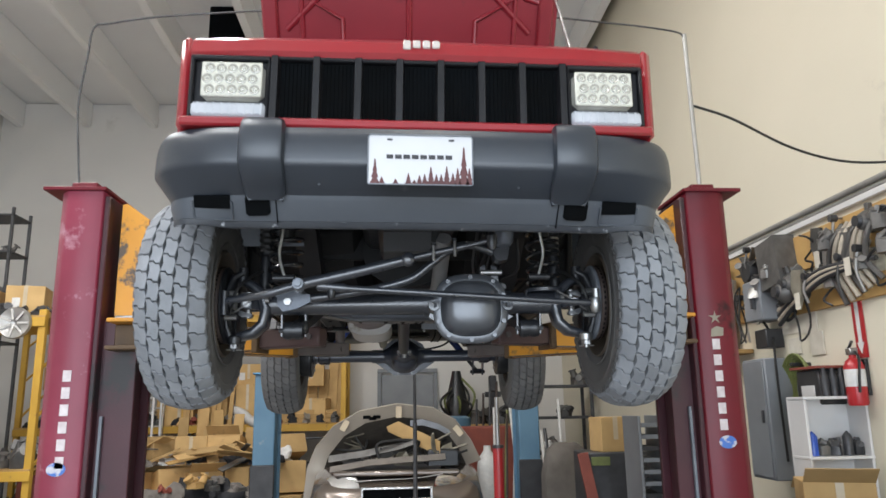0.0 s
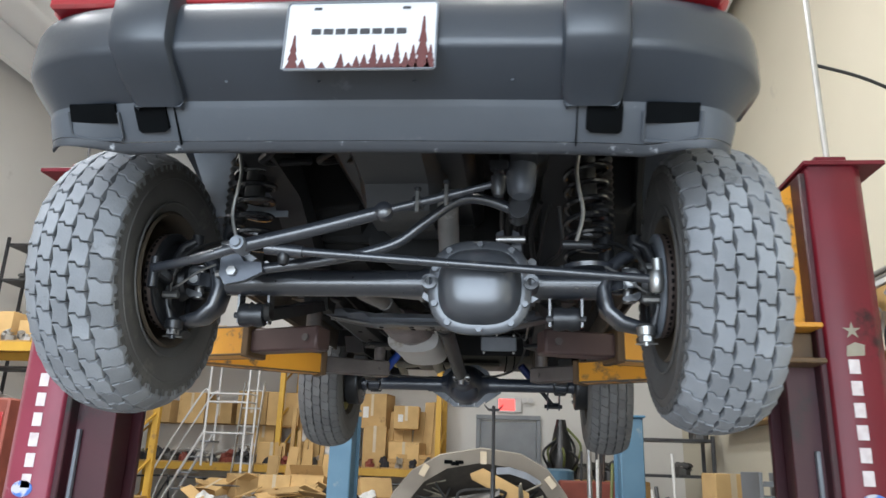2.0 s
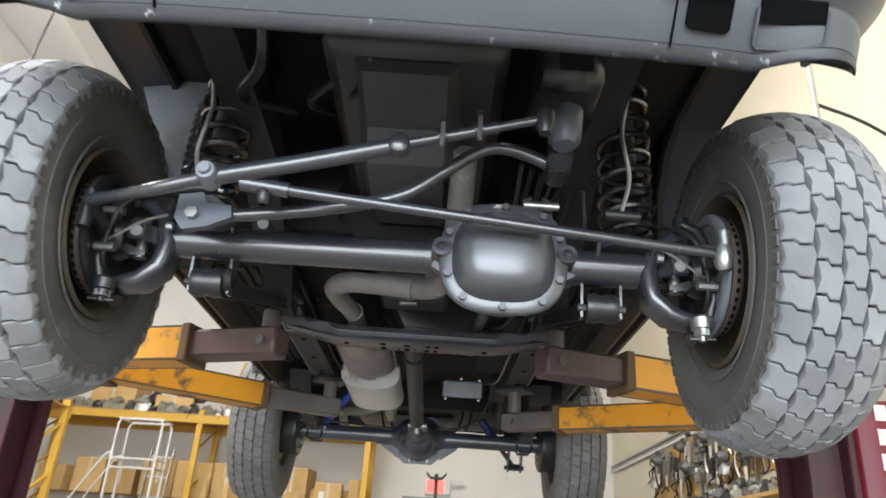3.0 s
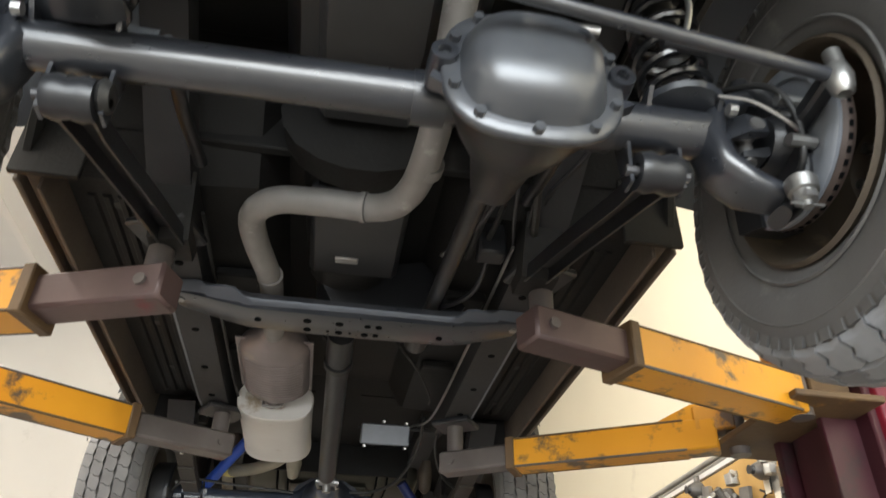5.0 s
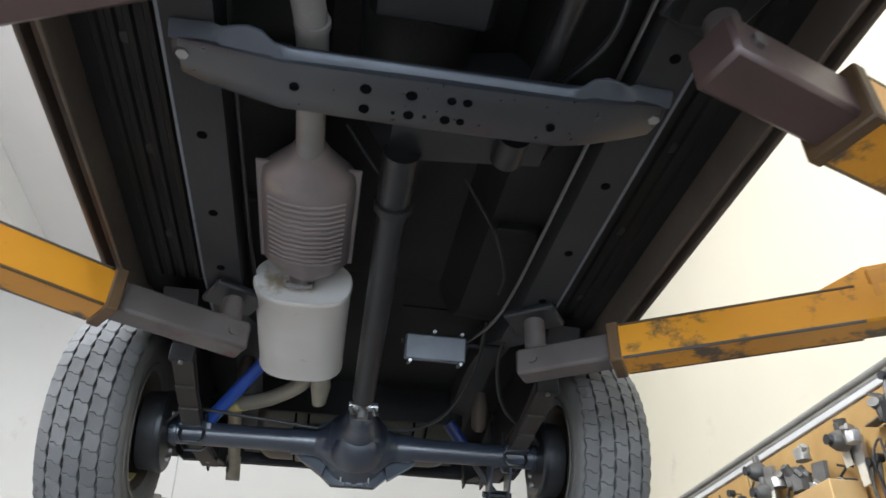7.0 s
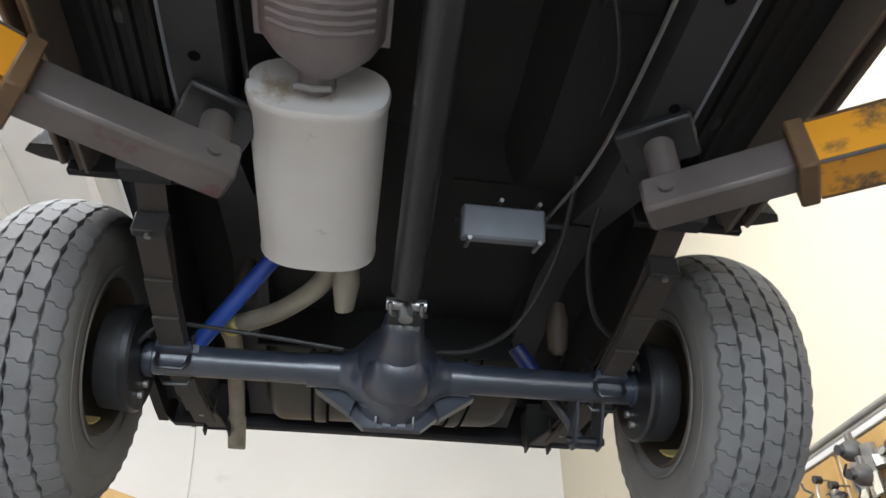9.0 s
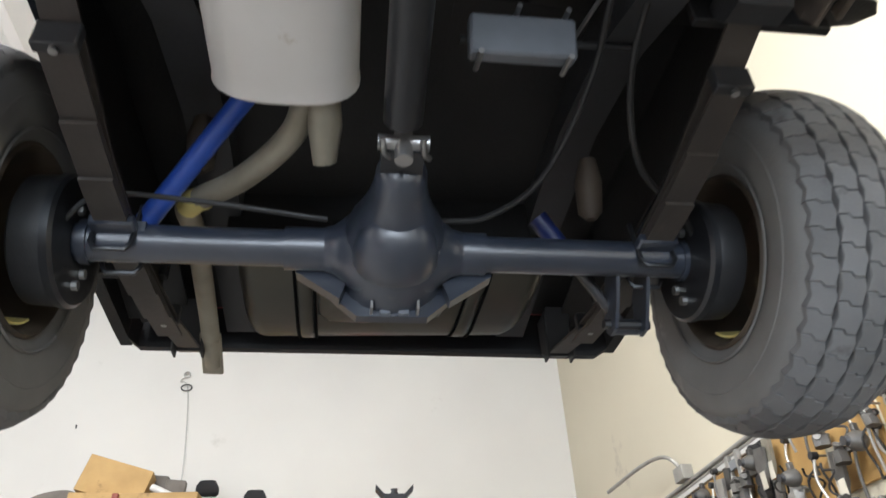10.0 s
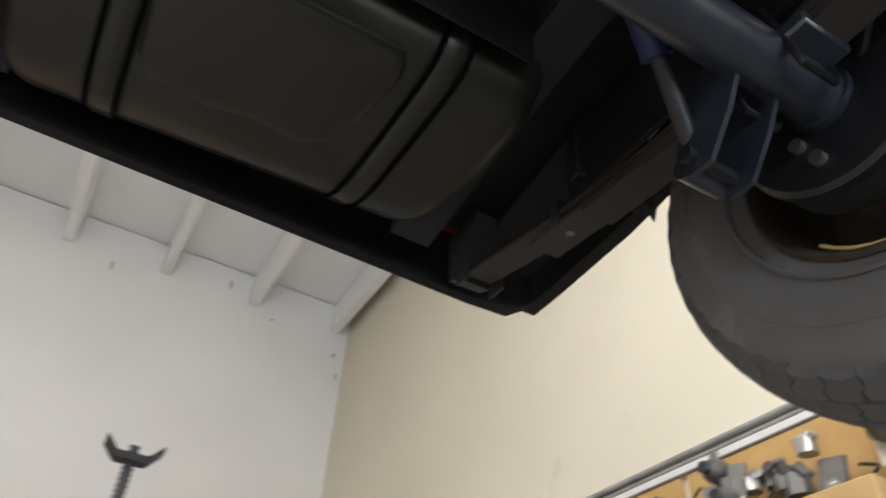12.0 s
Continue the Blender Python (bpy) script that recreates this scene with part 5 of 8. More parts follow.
        part("knuckle", sweep([(s * x, 0, z) for x, z in ((0.650, 2.085), (0.682, 2.065), (0.700, 2.01), (0.703, 1.945), (0.700, 1.88), (0.685, 1.825), (0.655, 1.80))],
                              (0.026, 0.036, 0.05, 0.066, 0.055, 0.04, 0.028), (0.014, 0.016, 0.016, 0.018, 0.016, 0.016, 0.014)), M["cast_dark"], ax, sharp=60)
        part("hub_flange", lathe([(s * 0.66, 0.0), (s * 0.66, 0.045), (s * 0.685, 0.058), (s * 0.71, 0.062)], 24, "x", (0, 0, FZ)), M["cast_dark"], ax)
        for dy, dz in ((-0.05, 0.03), (-0.05, -0.03), (0.05, 0.03)):
            part("hub_bolt", cyl((s * 0.672, dy, FZ + dz), (s * 0.70, dy, FZ + dz), 0.009, seg=6), M["zinc"], ax)
        # left ball joint, shield and stud: shade is put into darker materials
        bj = part("ball_joint", lathe([(1.772, 0.0), (1.772, 0.008), (1.782, 0.008), (1.783, 0.017), (1.798, 0.018), (1.80, 0.024), (1.822, 0.026), (1.83, 0.018)], 16, "z", (s * 0.663, -0.06, 0.008)), M["zinc"] if s > 0 else M["cast_dark"], ax, "bright lower ball joint" if s > 0 else "lower ball joint coloured dark for shade")
        part("castle_nut", cyl((s * 0.663, -0.06, 1.791), (s * 0.663, -0.06, 1.805), 0.0195, seg=6), M["bare_steel"], bj)
        part("split_pin", cyl((s * 0.635, -0.06, 1.785), (s * 0.692, -0.06, 1.787), 0.0025, seg=6), M["zinc"], bj)
        part("ball_joint", cyl((s * 0.652, 0, 2.035), (s * 0.652, 0, 2.105), 0.018, seg=14), M["cast_dark"], ax)
        # universal joint: two forks and a cross
        uj = part("joint_cross", cyl((s * 0.628, -0.05, FZ), (s * 0.628, 0.05, FZ), 0.0135, seg=14), M["bare_steel"], ax, "bare steel universal joint")
        part("cross_arm", cyl((s * 0.628, 0, FZ - 0.05), (s * 0.628, 0, FZ + 0.05), 0.0135, seg=14), M["bare_steel"], uj)
        for o in (-1, 1):
            part("fork_ear", hull(bmesh.new(), [(s * x, o * y, FZ + z) for x, y, z in ((0.575, 0.012, 0.02), (0.575, 0.012, -0.02), (0.61, 0.034, 0.022), (0.61, 0.034, -0.022), (0.648, 0.036, 0.016), (0.648, 0.036, -0.016), (0.648, 0.046, 0.014), (0.648, 0.046, -0.014), (0.61, 0.048, 0.02), (0.61, 0.048, -0.02))]), M["axle_paint"], uj)
            part("fork_ear", hull(bmesh.new(), [(s * x, z, FZ + o * y) for x, y, z in ((0.69, 0.012, 0.02), (0.69, 0.012, -0.02), (0.65, 0.034, 0.022), (0.65, 0.034, -0.022), (0.612, 0.036, 0.016), (0.612, 0.036, -0.016), (0.612, 0.046, 0.014), (0.612, 0.046, -0.014), (0.65, 0.048, 0.02), (0.65, 0.048, -0.02))]), M["cast_dark"], uj)
        part("half_shaft", cyl((s * 0.56, 0, FZ), (s * 0.60, 0, FZ), 0.018), M["axle_paint"], ax)
        part("flex_hose", tube([(s * 0.55, 0.10, 2.12), (s * 0.60, 0.02, 2.09), (s * 0.645, -0.07, 2.03), (s * 0.672, -0.085, 1.96), (s * 0.682, -0.06, 1.88), (s * 0.69, 0.02, 1.86)], 0.006, seg=8), M["hose"], ax)
        part("sensor_lead", tube([(s * 0.56, -0.06, 2.0), (s * 0.60, -0.085, 1.97), (s * 0.65, -0.09, 1.93), (s * 0.69, -0.07, 1.92)], 0.0035, seg=6), M["bare_steel"], ax)
        for z in (1.995, 1.905):
            part("slide_pin", cyl((s * 0.655, -0.075, z), (s * 0.70, -0.075, z), 0.011, seg=8), M["zinc"], ax)
        part("brake_disc", lathe([(0.712 * s, 0.06), (0.712 * s, 0.142), (0.718 * s, 0.146), (0.730 * s, 0.146), (0.736 * s, 0.142), (0.736 * s, 0.06)], 40, "x", (0, 0, FZ), cap=True), M["rust"], ax, "rusty-edged brake disc")
        for k in range(44):
            t = 2 * math.pi * k / 44
            c, e = math.cos(t), math.sin(t)
            part("vent_slot", hull(bmesh.new(), [(s * x, 0.1452 * c - w * e + dr * c, FZ + 0.1452 * e + w * c + dr * e) for x in (0.7205, 0.7275) for w in (-0.0055, 0.0055) for dr in (0, 0.0016)]), M["hole"], ax)
        # the left shield is coloured dark for its shade
        part("dust_shield", lathe([(0.703 * s, 0.07), (0.703 * s, 0.118), (0.697 * s, 0.122), (0.697 * s, 0.140), (0.702 * s, 0.147), (0.708 * s, 0.147), (0.708 * s, 0.07)], 40, "x", (0, 0, FZ)), M["cover_grey"] if s > 0 else M["cast_dark"], ax, "splash shield, blue-grey right, darkened for shade left")
        part("caliper", hull(bmesh.new(), [(s * x, y, z) for x in (0.69, 0.77) for y, z in ((0.07, 2.06), (0.15, 2.01), (0.16, 1.88), (0.09, 1.85), (0.08, 1.95))]), M["cast_dark"], ax)
        part("steering_arm", beam((s * 0.69, -0.05, 1.95), (s * 0.676, -0.19, 1.95), 0.03, 0.03), M["cast_dark"], ax)
        part("arm_stud", cyl((s * 0.676, -0.19, 1.90), (s * 0.676, -0.19, 1.985), 0.014, seg=12), M["zinc"] if s > 0 else M["cast_dark"], ax)
        # coil spring on its pad, damper, bump stop, links
        cx = s * 0.505 + 0.015
        cs = part("coil_spring", spring(cx, 0.0, 2.02, 2.475, 0.060, 0.0085, 9.2), M["coil_black"], jeep, "black coil spring")
        part("spring_pad", lathe([(2.0, 0.0), (2.0, 0.075), (2.012, 0.078), (2.02, 0.06), (2.02, 0.0)], 20, "z", (cx, 0, 0)), M["axle_paint"], cs)
        for dx in (-0.078, 0.048):
            part("pad_bracket", plate([(-0.02, FZ), (0.05, FZ), (0.06, 2.003), (-0.06, 2.003)], cx + s * dx - 0.004, cx + s * dx + 0.004, "x"), M["axle_paint"], cs)
        part("pad_bracket", box(cx - s * 0.078, cx + s * 0.048, 0.05, 0.057, 1.95, 2.0, 0.002), M["axle_paint"], cs)
        part("bracket_bolt", cyl((cx + s * 0.052, -0.058, 1.972), (cx + s * 0.066, -0.058, 1.972), 0.011, seg=8), M["bare_steel"], cs)
        part("bump_stop", cyl((cx, 0, 2.22), (cx, 0, 2.40), 0.032, 0.028), M["hose"], cs)
        part("front_shock", cyl((s * 0.60 - s * 0.02, 0.06, 2.0), (s * 0.575, 0.08, 2.42), 0.024), M["cast_dark"], jeep, "black front damper")
        part("shock_boot", loft([ring_at((s * 0.575, 0.075, 2.16 + 0.012 * k), (0, 0, 1), 0.03 if k % 2 else 0.036, 14) for k in range(20)]), M["hose"], jeep)
        link = part("sway_link", tube([(s * 0.475, -0.12, 2.04), (s * 0.497, -0.13, 2.13), (s * 0.486, -0.14, 2.205), (s * 0.482, -0.14, 2.26), (s * 0.497, -0.15, 2.35), (s * 0.510, -0.16, 2.44)], 0.0055, seg=8), M["zinc"], jeep, "thin bright sway bar link")
        part("link_eye", cyl((s * 0.44, -0.12, 2.045), (s * 0.52, -0.115, 2.045), 0.012), M["cast_dark"], link)
        # lower control arm with its bushings
        ch = []
        for x, y, z, w in ((0.455, 0.03, 1.868, 0.030), (0.452, 0.10, 1.885, 0.025), (0.434, 0.36, 1.955, 0.027), (0.425, 0.60, 2.022, 0.030)):
            ch.append([(s * x + u * w, y, z + v) for u, v in ((-1, 0.018), (-1, -0.02), (-0.8, -0.02), (-0.8, 0.012), (0.8, 0.012), (0.8, -0.02), (1, -0.02), (1, 0.018))])
        la = part("control_arm", loft(ch), M["cast_dark"], jeep, "black pressed channel lower control arm")
        part("bushing", lathe([(-0.036, 0.014), (-0.036, 0.032), (-0.018, 0.036), (0.0, 0.031), (0.018, 0.036), (0.036, 0.032), (0.036, 0.014)], 20, "x", (s * 0.455, 0, 1.862)), M["cast_dark"], la)
        part("bushing_bolt", cyl((s * 0.40, 0, 1.862), (s * 0.51, 0, 1.862), 0.009, seg=8), M["dark_metal"], la)
        for d in (-0.045, 0.045):
            part("arm_bracket", plate([(-0.012, FZ), (0.045, FZ), (0.03, 1.84), (0.0, 1.84)], s * 0.455 + d - 0.003, s * 0.455 + d + 0.003, "x"), M["axle_paint"], la)
        part("arm_mount", hull(bmesh.new(), [(s * x, y, z) for x in (0.385, 0.475) for y, z in ((0.5, 2.14), (0.72, 2.14), (0.66, 2.0), (0.57, 2.0))]), M["undercoat"], la)
        part("upper_arm", tube([(s * 0.36, 0.02, 2.03), (s * 0.37, 0.25, 2.08), (s * 0.37, 0.45, 2.13)], 0.014), M["cast_dark"], jeep)
    # left side only: daylight on the panel is painted in as pale grey
    part("inner_liner", plate([(-0.835, 2.60), (-0.835, 2.53), (-0.76, 2.36), (-0.705, 2.24), (-0.45, 2.24), (-0.45, 2.48), (-0.60, 2.60)], 0.205, 0.213), M["cover_grey"], jeep, "inner wing panel, pale grey for the daylight on it")
    part("sector_shaft", loft([ring_at((0.328, -0.25, z), (0, 0.1, 1), r, 16) for z, r in ((2.135, 0.024), (2.15, 0.036), (2.2, 0.040), (2.26, 0.046))]), M["pan_grey"], jeep, "grey steering box end")
    part("axle_ear", plate([(0.255, 1.99), (0.335, 1.99), (0.325, 2.09), (0.305, 2.10), (0.302, 2.05), (0.282, 2.05), (0.28, 2.10), (0.26, 2.09)], -0.08, -0.05), M["axle_paint"], ax)
    part("ear_bolt", cyl((0.26, -0.10, 2.065), (0.34, -0.10, 2.065), 0.01), M["bare_steel"], ax)
    # steering linkage
    dl = part("drag_link", tube([(-0.66, -0.225, 1.945), (-0.52, -0.262, 1.962), (-0.405, -0.272, 1.992), (-0.22, -0.288, 2.03), (-0.035, -0.306, 2.072)], 0.016, seg=14, radii=[0.013, 0.015, 0.0185, 0.0185, 0.0185]), M["axle_paint"], jeep, "black steering drag link")
    part("link_joint", lathe([(-0.026, 0.0), (-0.026, 0.013), (-0.02, 0.022), (-0.006, 0.026), (0.008, 0.024), (0.012, 0.0)], 18, "y", (-0.02, -0.304, 2.075)), M["axle_paint"], dl)
    part("adjuster_sleeve", cyl((-0.02, -0.308, 2.076), (0.18, -0.335, 2.116), 0.0115), M["axle_paint"], dl)
    part("link_end", cyl((0.17, -0.334, 2.114), (0.275, -0.348, 2.136), 0.009), M["axle_paint"], dl)
    for p in ((0.068, -0.320, 2.094), (0.142, -0.330, 2.108)):
        part("sleeve_clamp", cyl((p[0] - 0.009, p[1] + 0.001, p[2] - 0.002), (p[0] + 0.009, p[1] - 0.001, p[2] + 0.002), 0.0185), M["cast_dark"], dl)
        part("clamp_bolt", cyl((p[0], p[1] - 0.017, p[2] - 0.03), (p[0], p[1] - 0.017, p[2] + 0.035), 0.005, seg=8), M["bare_steel"], dl)
        part("clamp_nut", cyl((p[0], p[1] - 0.017, p[2] + 0.024), (p[0], p[1] - 0.017, p[2] + 0.034), 0.009, seg=6), M["cast_dark"], dl)
    part("end_joint", lathe([(2.10, 0.0), (2.10, 0.012), (2.115, 0.018), (2.15, 0.02), (2.16, 0.012), (2.175, 0.012), (2.178, 0.0)], 16, "z", (0.272, -0.348, 0)), M["cast_dark"], dl)
    part("joint_nut", lathe([(-0.045, 0.0), (-0.045, 0.012), (-0.035, 0.013), (-0.034, 0.019), (-0.015, 0.022), (0.02, 0.022)], 18, "y", (-0.403, -0.272, 1.993)), M["cover_grey"], dl, "bare grey joint nut")
    part("pitman_arm", hull(bmesh.new(), [(x, y, z) for y, z0 in ((-0.365, 0.0), (-0.2, 0.06)) for x, z in ((0.25, 2.165 + z0), (0.295, 2.165 + z0), (0.295, 2.19 + z0), (0.25, 2.19 + z0))]), M["cast_dark"], dl)
    part("steering_box", box(0.27, 0.40, -0.36, -0.12, 2.22, 2.40, 0.03), M["cast_dark"], jeep, "dark cast steering box")
    tr = part("tie_rod", cyl((-0.27, -0.258, 1.984), (0.66, -0.19, 1.932), 0.0115, seg=14), M["axle_paint"], jeep, "thin black tie rod")
    part("rod_sleeve", cyl((-0.34, -0.262, 1.99), (-0.24, -0.256, 1.982), 0.016), M["axle_paint"], tr)
    part("rod_end", lathe([(1.945, 0.008), (1.95, 0.013), (1.97, 0.016), (1.985, 0.013), (1.99, 0.0)], 16, "z", (-0.29, -0.258, 0)), M["cast_dark"], tr)
    part("rod_end", lathe([(1.895, 0.01), (1.905, 0.018), (1.93, 0.022), (1.95, 0.018), (1.96, 0.0)], 16, "z", (0.672, -0.19, 0)), M["zinc"], tr)
    tb = part("track_bar", tube([(-0.45, -0.165, 1.952), (-0.36, -0.165, 1.962), (-0.18, -0.175, 1.985), (-0.02, -0.185, 2.022), (0.065, -0.19, 2.08), (0.135, -0.195, 2.132), (0.19, -0.2, 2.15), (0.25, -0.196, 2.142), (0.322, -0.19, 2.114)], 0.0145, seg=14), M["axle_paint"], jeep, "bent black track bar")
    part("bar_eye", cyl((0.322, -0.225, 2.114), (0.322, -0.155, 2.114), 0.028), M["cast_dark"], tb)
    part("bar_drop", hull(bmesh.new(), [(x, y, z) for y in (-0.215, -0.165) for x, z in ((0.30, 2.09), (0.345, 2.09), (0.365, 2.20), (0.395, 2.32), (0.31, 2.32), (0.315, 2.2))]), M["cast_dark"], tb)
    part("bar_bracket", plate([(-0.49, 1.99), (-0.44, 2.0), (-0.425, 1.975), (-0.375, 1.972), (-0.37, 1.945), (-0.42, 1.92), (-0.47, 1.91), (-0.49, 1.935)], -0.19, -0.17), M["pan_grey"], tb, "grey worn bracket")
    part("bar_bracket", plate([(-0.50, 2.0), (-0.43, 2.01), (-0.40, 1.99), (-0.43, 1.97), (-0.50, 1.97)], -0.16, -0.05), M["axle_paint"], tb)
    part("bar_bolt", cyl((-0.452, -0.205, 1.945), (-0.452, -0.14, 1.945), 0.014, seg=6), M["bare_steel"], tb)
    part("stabiliser_boot", loft([ring_at((-0.46 + 0.012 * k, 0.0, 1.872), (1, 0, 0), 0.022 if k % 2 else 0.03, 14) for k in range(6)]), M["hose"], jeep)
    for s in (-1, 1):
        wheel(jeep, s * 0.828 + 0.006, 0, FZ - 0.008 * s, s, False, "front wheel with chunky dusty tyre", 1.02, 0.88)


def rear_axle():
    ax = part("rear_axle", cyl((-0.70, RY, RZ), (-0.16, RY, RZ), 0.041, seg=24), M["axle_blue"], jeep, "blue-black rear axle tube")
    part("axle_tube", cyl((0.14, RY, RZ), (0.72, RY, RZ), 0.041, seg=24), M["axle_blue"], ax)
    for a, b in ((-0.24, -0.145), (0.13, 0.20), (-0.66, -0.64), (0.655, 0.675)):
        part("tube_collar", cyl((a, RY, RZ), (b, RY, RZ), 0.048, seg=24), M["axle_blue"], ax)
    part("diff_housing", loft([ring_at((-0.005, y, z), (0, 1, 0.05), r, 24) for y, z, r in ((2.30, 1.952, 0.034), (2.32, 1.952, 0.05), (2.36, 1.951, 0.054), (2.41, 1.949, 0.066), (2.45, 1.946, 0.082), (2.49, 1.943, 0.102), (2.54, 1.941, 0.116), (2.62, 1.94, 0.126), (2.66, 1.94, 0.126))]), M["axle_blue"], ax, sharp=60)
    for s in (-1, 1):
        part("housing_shoulder", loft([ring_at((s * x - 0.005, RY, RZ), (1, 0, 0), r, 22) for x, r in ((0.05, 0.106), (0.085, 0.092), (0.112, 0.068), (0.13, 0.054), (0.15, 0.049))]), M["axle_blue"], ax, sharp=60)
    fl = [(-0.085, 1.803), (0.085, 1.803), (0.13, 1.840), (0.185, 1.897), (0.19, 1.965), (0.15, 2.035), (0.08, 2.075), (-0.08, 2.075), (-0.15, 2.035), (-0.19, 1.965), (-0.185, 1.897), (-0.13, 1.840)]
    rim = part("cover_rim", plate([(x * 0.92 - 0.005, RZ + (z - RZ) * 0.97) for x, z in fl], 2.632, 2.66), M["axle_blue"], ax)
    part("diff_cover", loft([[(x * k - 0.005, y, RZ + (z - RZ) * k) for x, z in fl] for y, k in ((2.66, 0.82), (2.70, 0.72), (2.725, 0.5), (2.73, 0.2))]), M["axle_blue"], ax)
    for s in (-1, 1):
        part("web", plate([(s * 0.105, 1.875), (s * 0.225, 1.94), (s * 0.215, 1.895), (s * 0.12, 1.83)], 2.60, 2.632), M["axle_blue"], rim)
        part("cover_bolt", box(s * 0.05 - 0.003, s * 0.05 + 0.003, 2.60, 2.634, 1.81, 1.835, 0.001), M["bare_steel"], rim)
        part("cover_bolt", box(s * 0.02 - 0.012, s * 0.02 + 0.012, 2.622, 2.634, 1.809, 1.821, 0.002), M["cover_grey"], rim)
    part("housing_bulge", loft([ring_at((-0.005, y, z), (0, 1, 0.0), r, 20, 0.7) for y, z, r in ((2.42, 1.905, 0.05), (2.46, 1.892, 0.082), (2.52, 1.886, 0.092), (2.60, 1.894, 0.085), (2.63, 1.905, 0.07))]), M["axle_blue"], ax, sharp=70)
    part("pinion_yoke", hull(bmesh.new(), [(-0.008 + dx, y, 1.95 + dz) for dx, dz in ((-0.04, -0.02), (0.04, -0.02), (-0.04, 0.02), (0.04, 0.02)) for y in (2.24, 2.30)]), M["cast_dark"], ax)
    part("joint_cross", cyl((-0.055, 2.235, 1.948), (0.04, 2.235, 1.948), 0.015), M["bare_steel"], ax, "bare steel universal joint")
    part("joint_cap", cyl((-0.008, 2.235, 1.905), (-0.008, 2.235, 1.99), 0.017), M["bare_steel"], ax)
    for d in (-0.044, 0.03):
        part("joint_strap", tube([(d - 0.004, 2.21, 1.935), (d, 2.235, 1.925), (d + 0.012, 2.26, 1.935)], 0.006, seg=6), M["zinc"], ax)
    for s in (-1, 1):
        lsx = s * 0.585
        pts = [(1.98, 2.075), (2.15, 2.03), (2.35, 1.985), (2.576, 1.965), (2.8, 1.975), (3.05, 2.01), (3.33, 2.075)]
        ls = part("leaf_spring", loft([[(lsx - 0.032, y, z), (lsx + 0.032, y, z), (lsx + 0.032, y, z + 0.008), (lsx - 0.032, y, z + 0.008)] for y, z in pts]), M["leaf_steel"], jeep, "dusty brown-black leaf spring pack", sharp=20)
        for k, (a, b) in enumerate(((2.1, 3.1), (2.25, 2.95), (2.38, 2.8))):
            rg = []
            for i in range(7):
                y = a + (b - a) * i / 6
                z = 1.965 + 0.16 * (y - 2.62) ** 2 - 0.009 * (k + 1)
                rg.append([(lsx - 0.032, y, z), (lsx + 0.032, y, z), (lsx + 0.032, y, z + 0.008), (lsx - 0.032, y, z + 0.008)])
            part("leaf", loft(rg), M["leaf_steel"], ls)
        for y in (2.1, 3.02):
            part("spring_clip", box(lsx - 0.037, lsx + 0.037, y - 0.012, y + 0.012, 1.99, 2.045, 0.003), M["rail"], ls)
            part("clip_bolt", cyl((lsx, y, 1.982), (lsx, y, 1.995), 0.008, seg=8), M["zinc"], ls)
        part("front_hanger", hull(bmesh.new(), [(lsx + dx, y, z) for dx in (-0.05, 0.05) for y, z in ((1.88, 2.12), (2.04, 2.12), (2.0, 2.05), (1.95, 2.04))]), M["rail"], ls)
        for dx in (-0.042, 0.042):
            part("shackle", box(lsx + dx - 0.004, lsx + dx + 0.004, 3.30, 3.35, 2.05, 2.2, 0.002), M["rail"], ls)
        part("hanger_box", hull(bmesh.new(), [(lsx + dx, y, z) for dx in (-0.04, 0.04) for y, z in ((3.28, 2.22), (3.40, 2.22), (3.39, 2.09), (3.35, 2.075))]), M["rail"], ls)
        for y in (2.53, 2.62):
            part("u_bolt", tube([(lsx - 0.04, y + (0.02 if y < RY else 0.0), 2.02), (lsx - 0.04, y, 1.91), (lsx - 0.03, y, 1.893), (lsx + 0.03, y, 1.893), (lsx + 0.04, y, 1.91), (lsx + 0.04, y + (0.02 if y < RY else 0.0), 2.02)], 0.006, seg=8, smooth=False), M["cast_dark"], ls)
        part("spring_seat", box(lsx - 0.045, lsx + 0.045, 2.50, 2.65, 1.935, 1.96, 0.004), M["axle_blue"], ls)
        # telescopic damper
        if s < 0:
            lo, up = Vector((-0.575, 2.60, 1.955)), Vector((-0.30, 2.36, 2.24))
        else:
            lo, up = Vector((0.545, 2.70, 1.83)), Vector((0.34, 2.595, 2.065))
        d = (up - lo).normalized()
        sh = part("rear_shock", cyl(lo + d * 0.06 if s < 0 else lo + d * 0.17, up, 0.024), M["shock_blue"] if s < 0 else M["shock_blue_shaded"], jeep, "bright blue rear damper" if s < 0 else "blue rear damper darkened for shade")
        part("shock_rod", cyl(lo, lo + d * 0.18, 0.013), M["shock_blue"] if s < 0 else M["dark_metal"], sh)
        part("shock_eye", cyl(lo + Vector((-0.035, 0, 0)), lo + Vector((0.035, 0, 0)), 0.019), M["axle_blue"], sh)
        if s > 0:
            for dx in (-0.036, 0.036):
                bx = lo.x + dx
                part("shock_bracket", plate([(2.56, 1.955), (2.625, 1.97), (2.69, 1.90), (2.708, 1.835), (2.69, 1.80), (2.655, 1.80), (2.61, 1.86)], bx - 0.004, bx + 0.004, "x"), M["axle_blue"], ax)
            part("bracket_bolt", cyl((lo.x - 0.055, 2.68, 1.825), (lo.x + 0.055, 2.68, 1.825), 0.012, seg=8), M["cast_dark"], ax)
        else:
            part("shock_bracket", hull(bmesh.new(), [(lo.x + dx, y, z) for dx in (-0.05, 0.05) for y, z in ((2.53, 1.965), (2.62, 1.975), (2.60, 1.925), (2.54, 1.925))]), M["axle_blue"], ax)
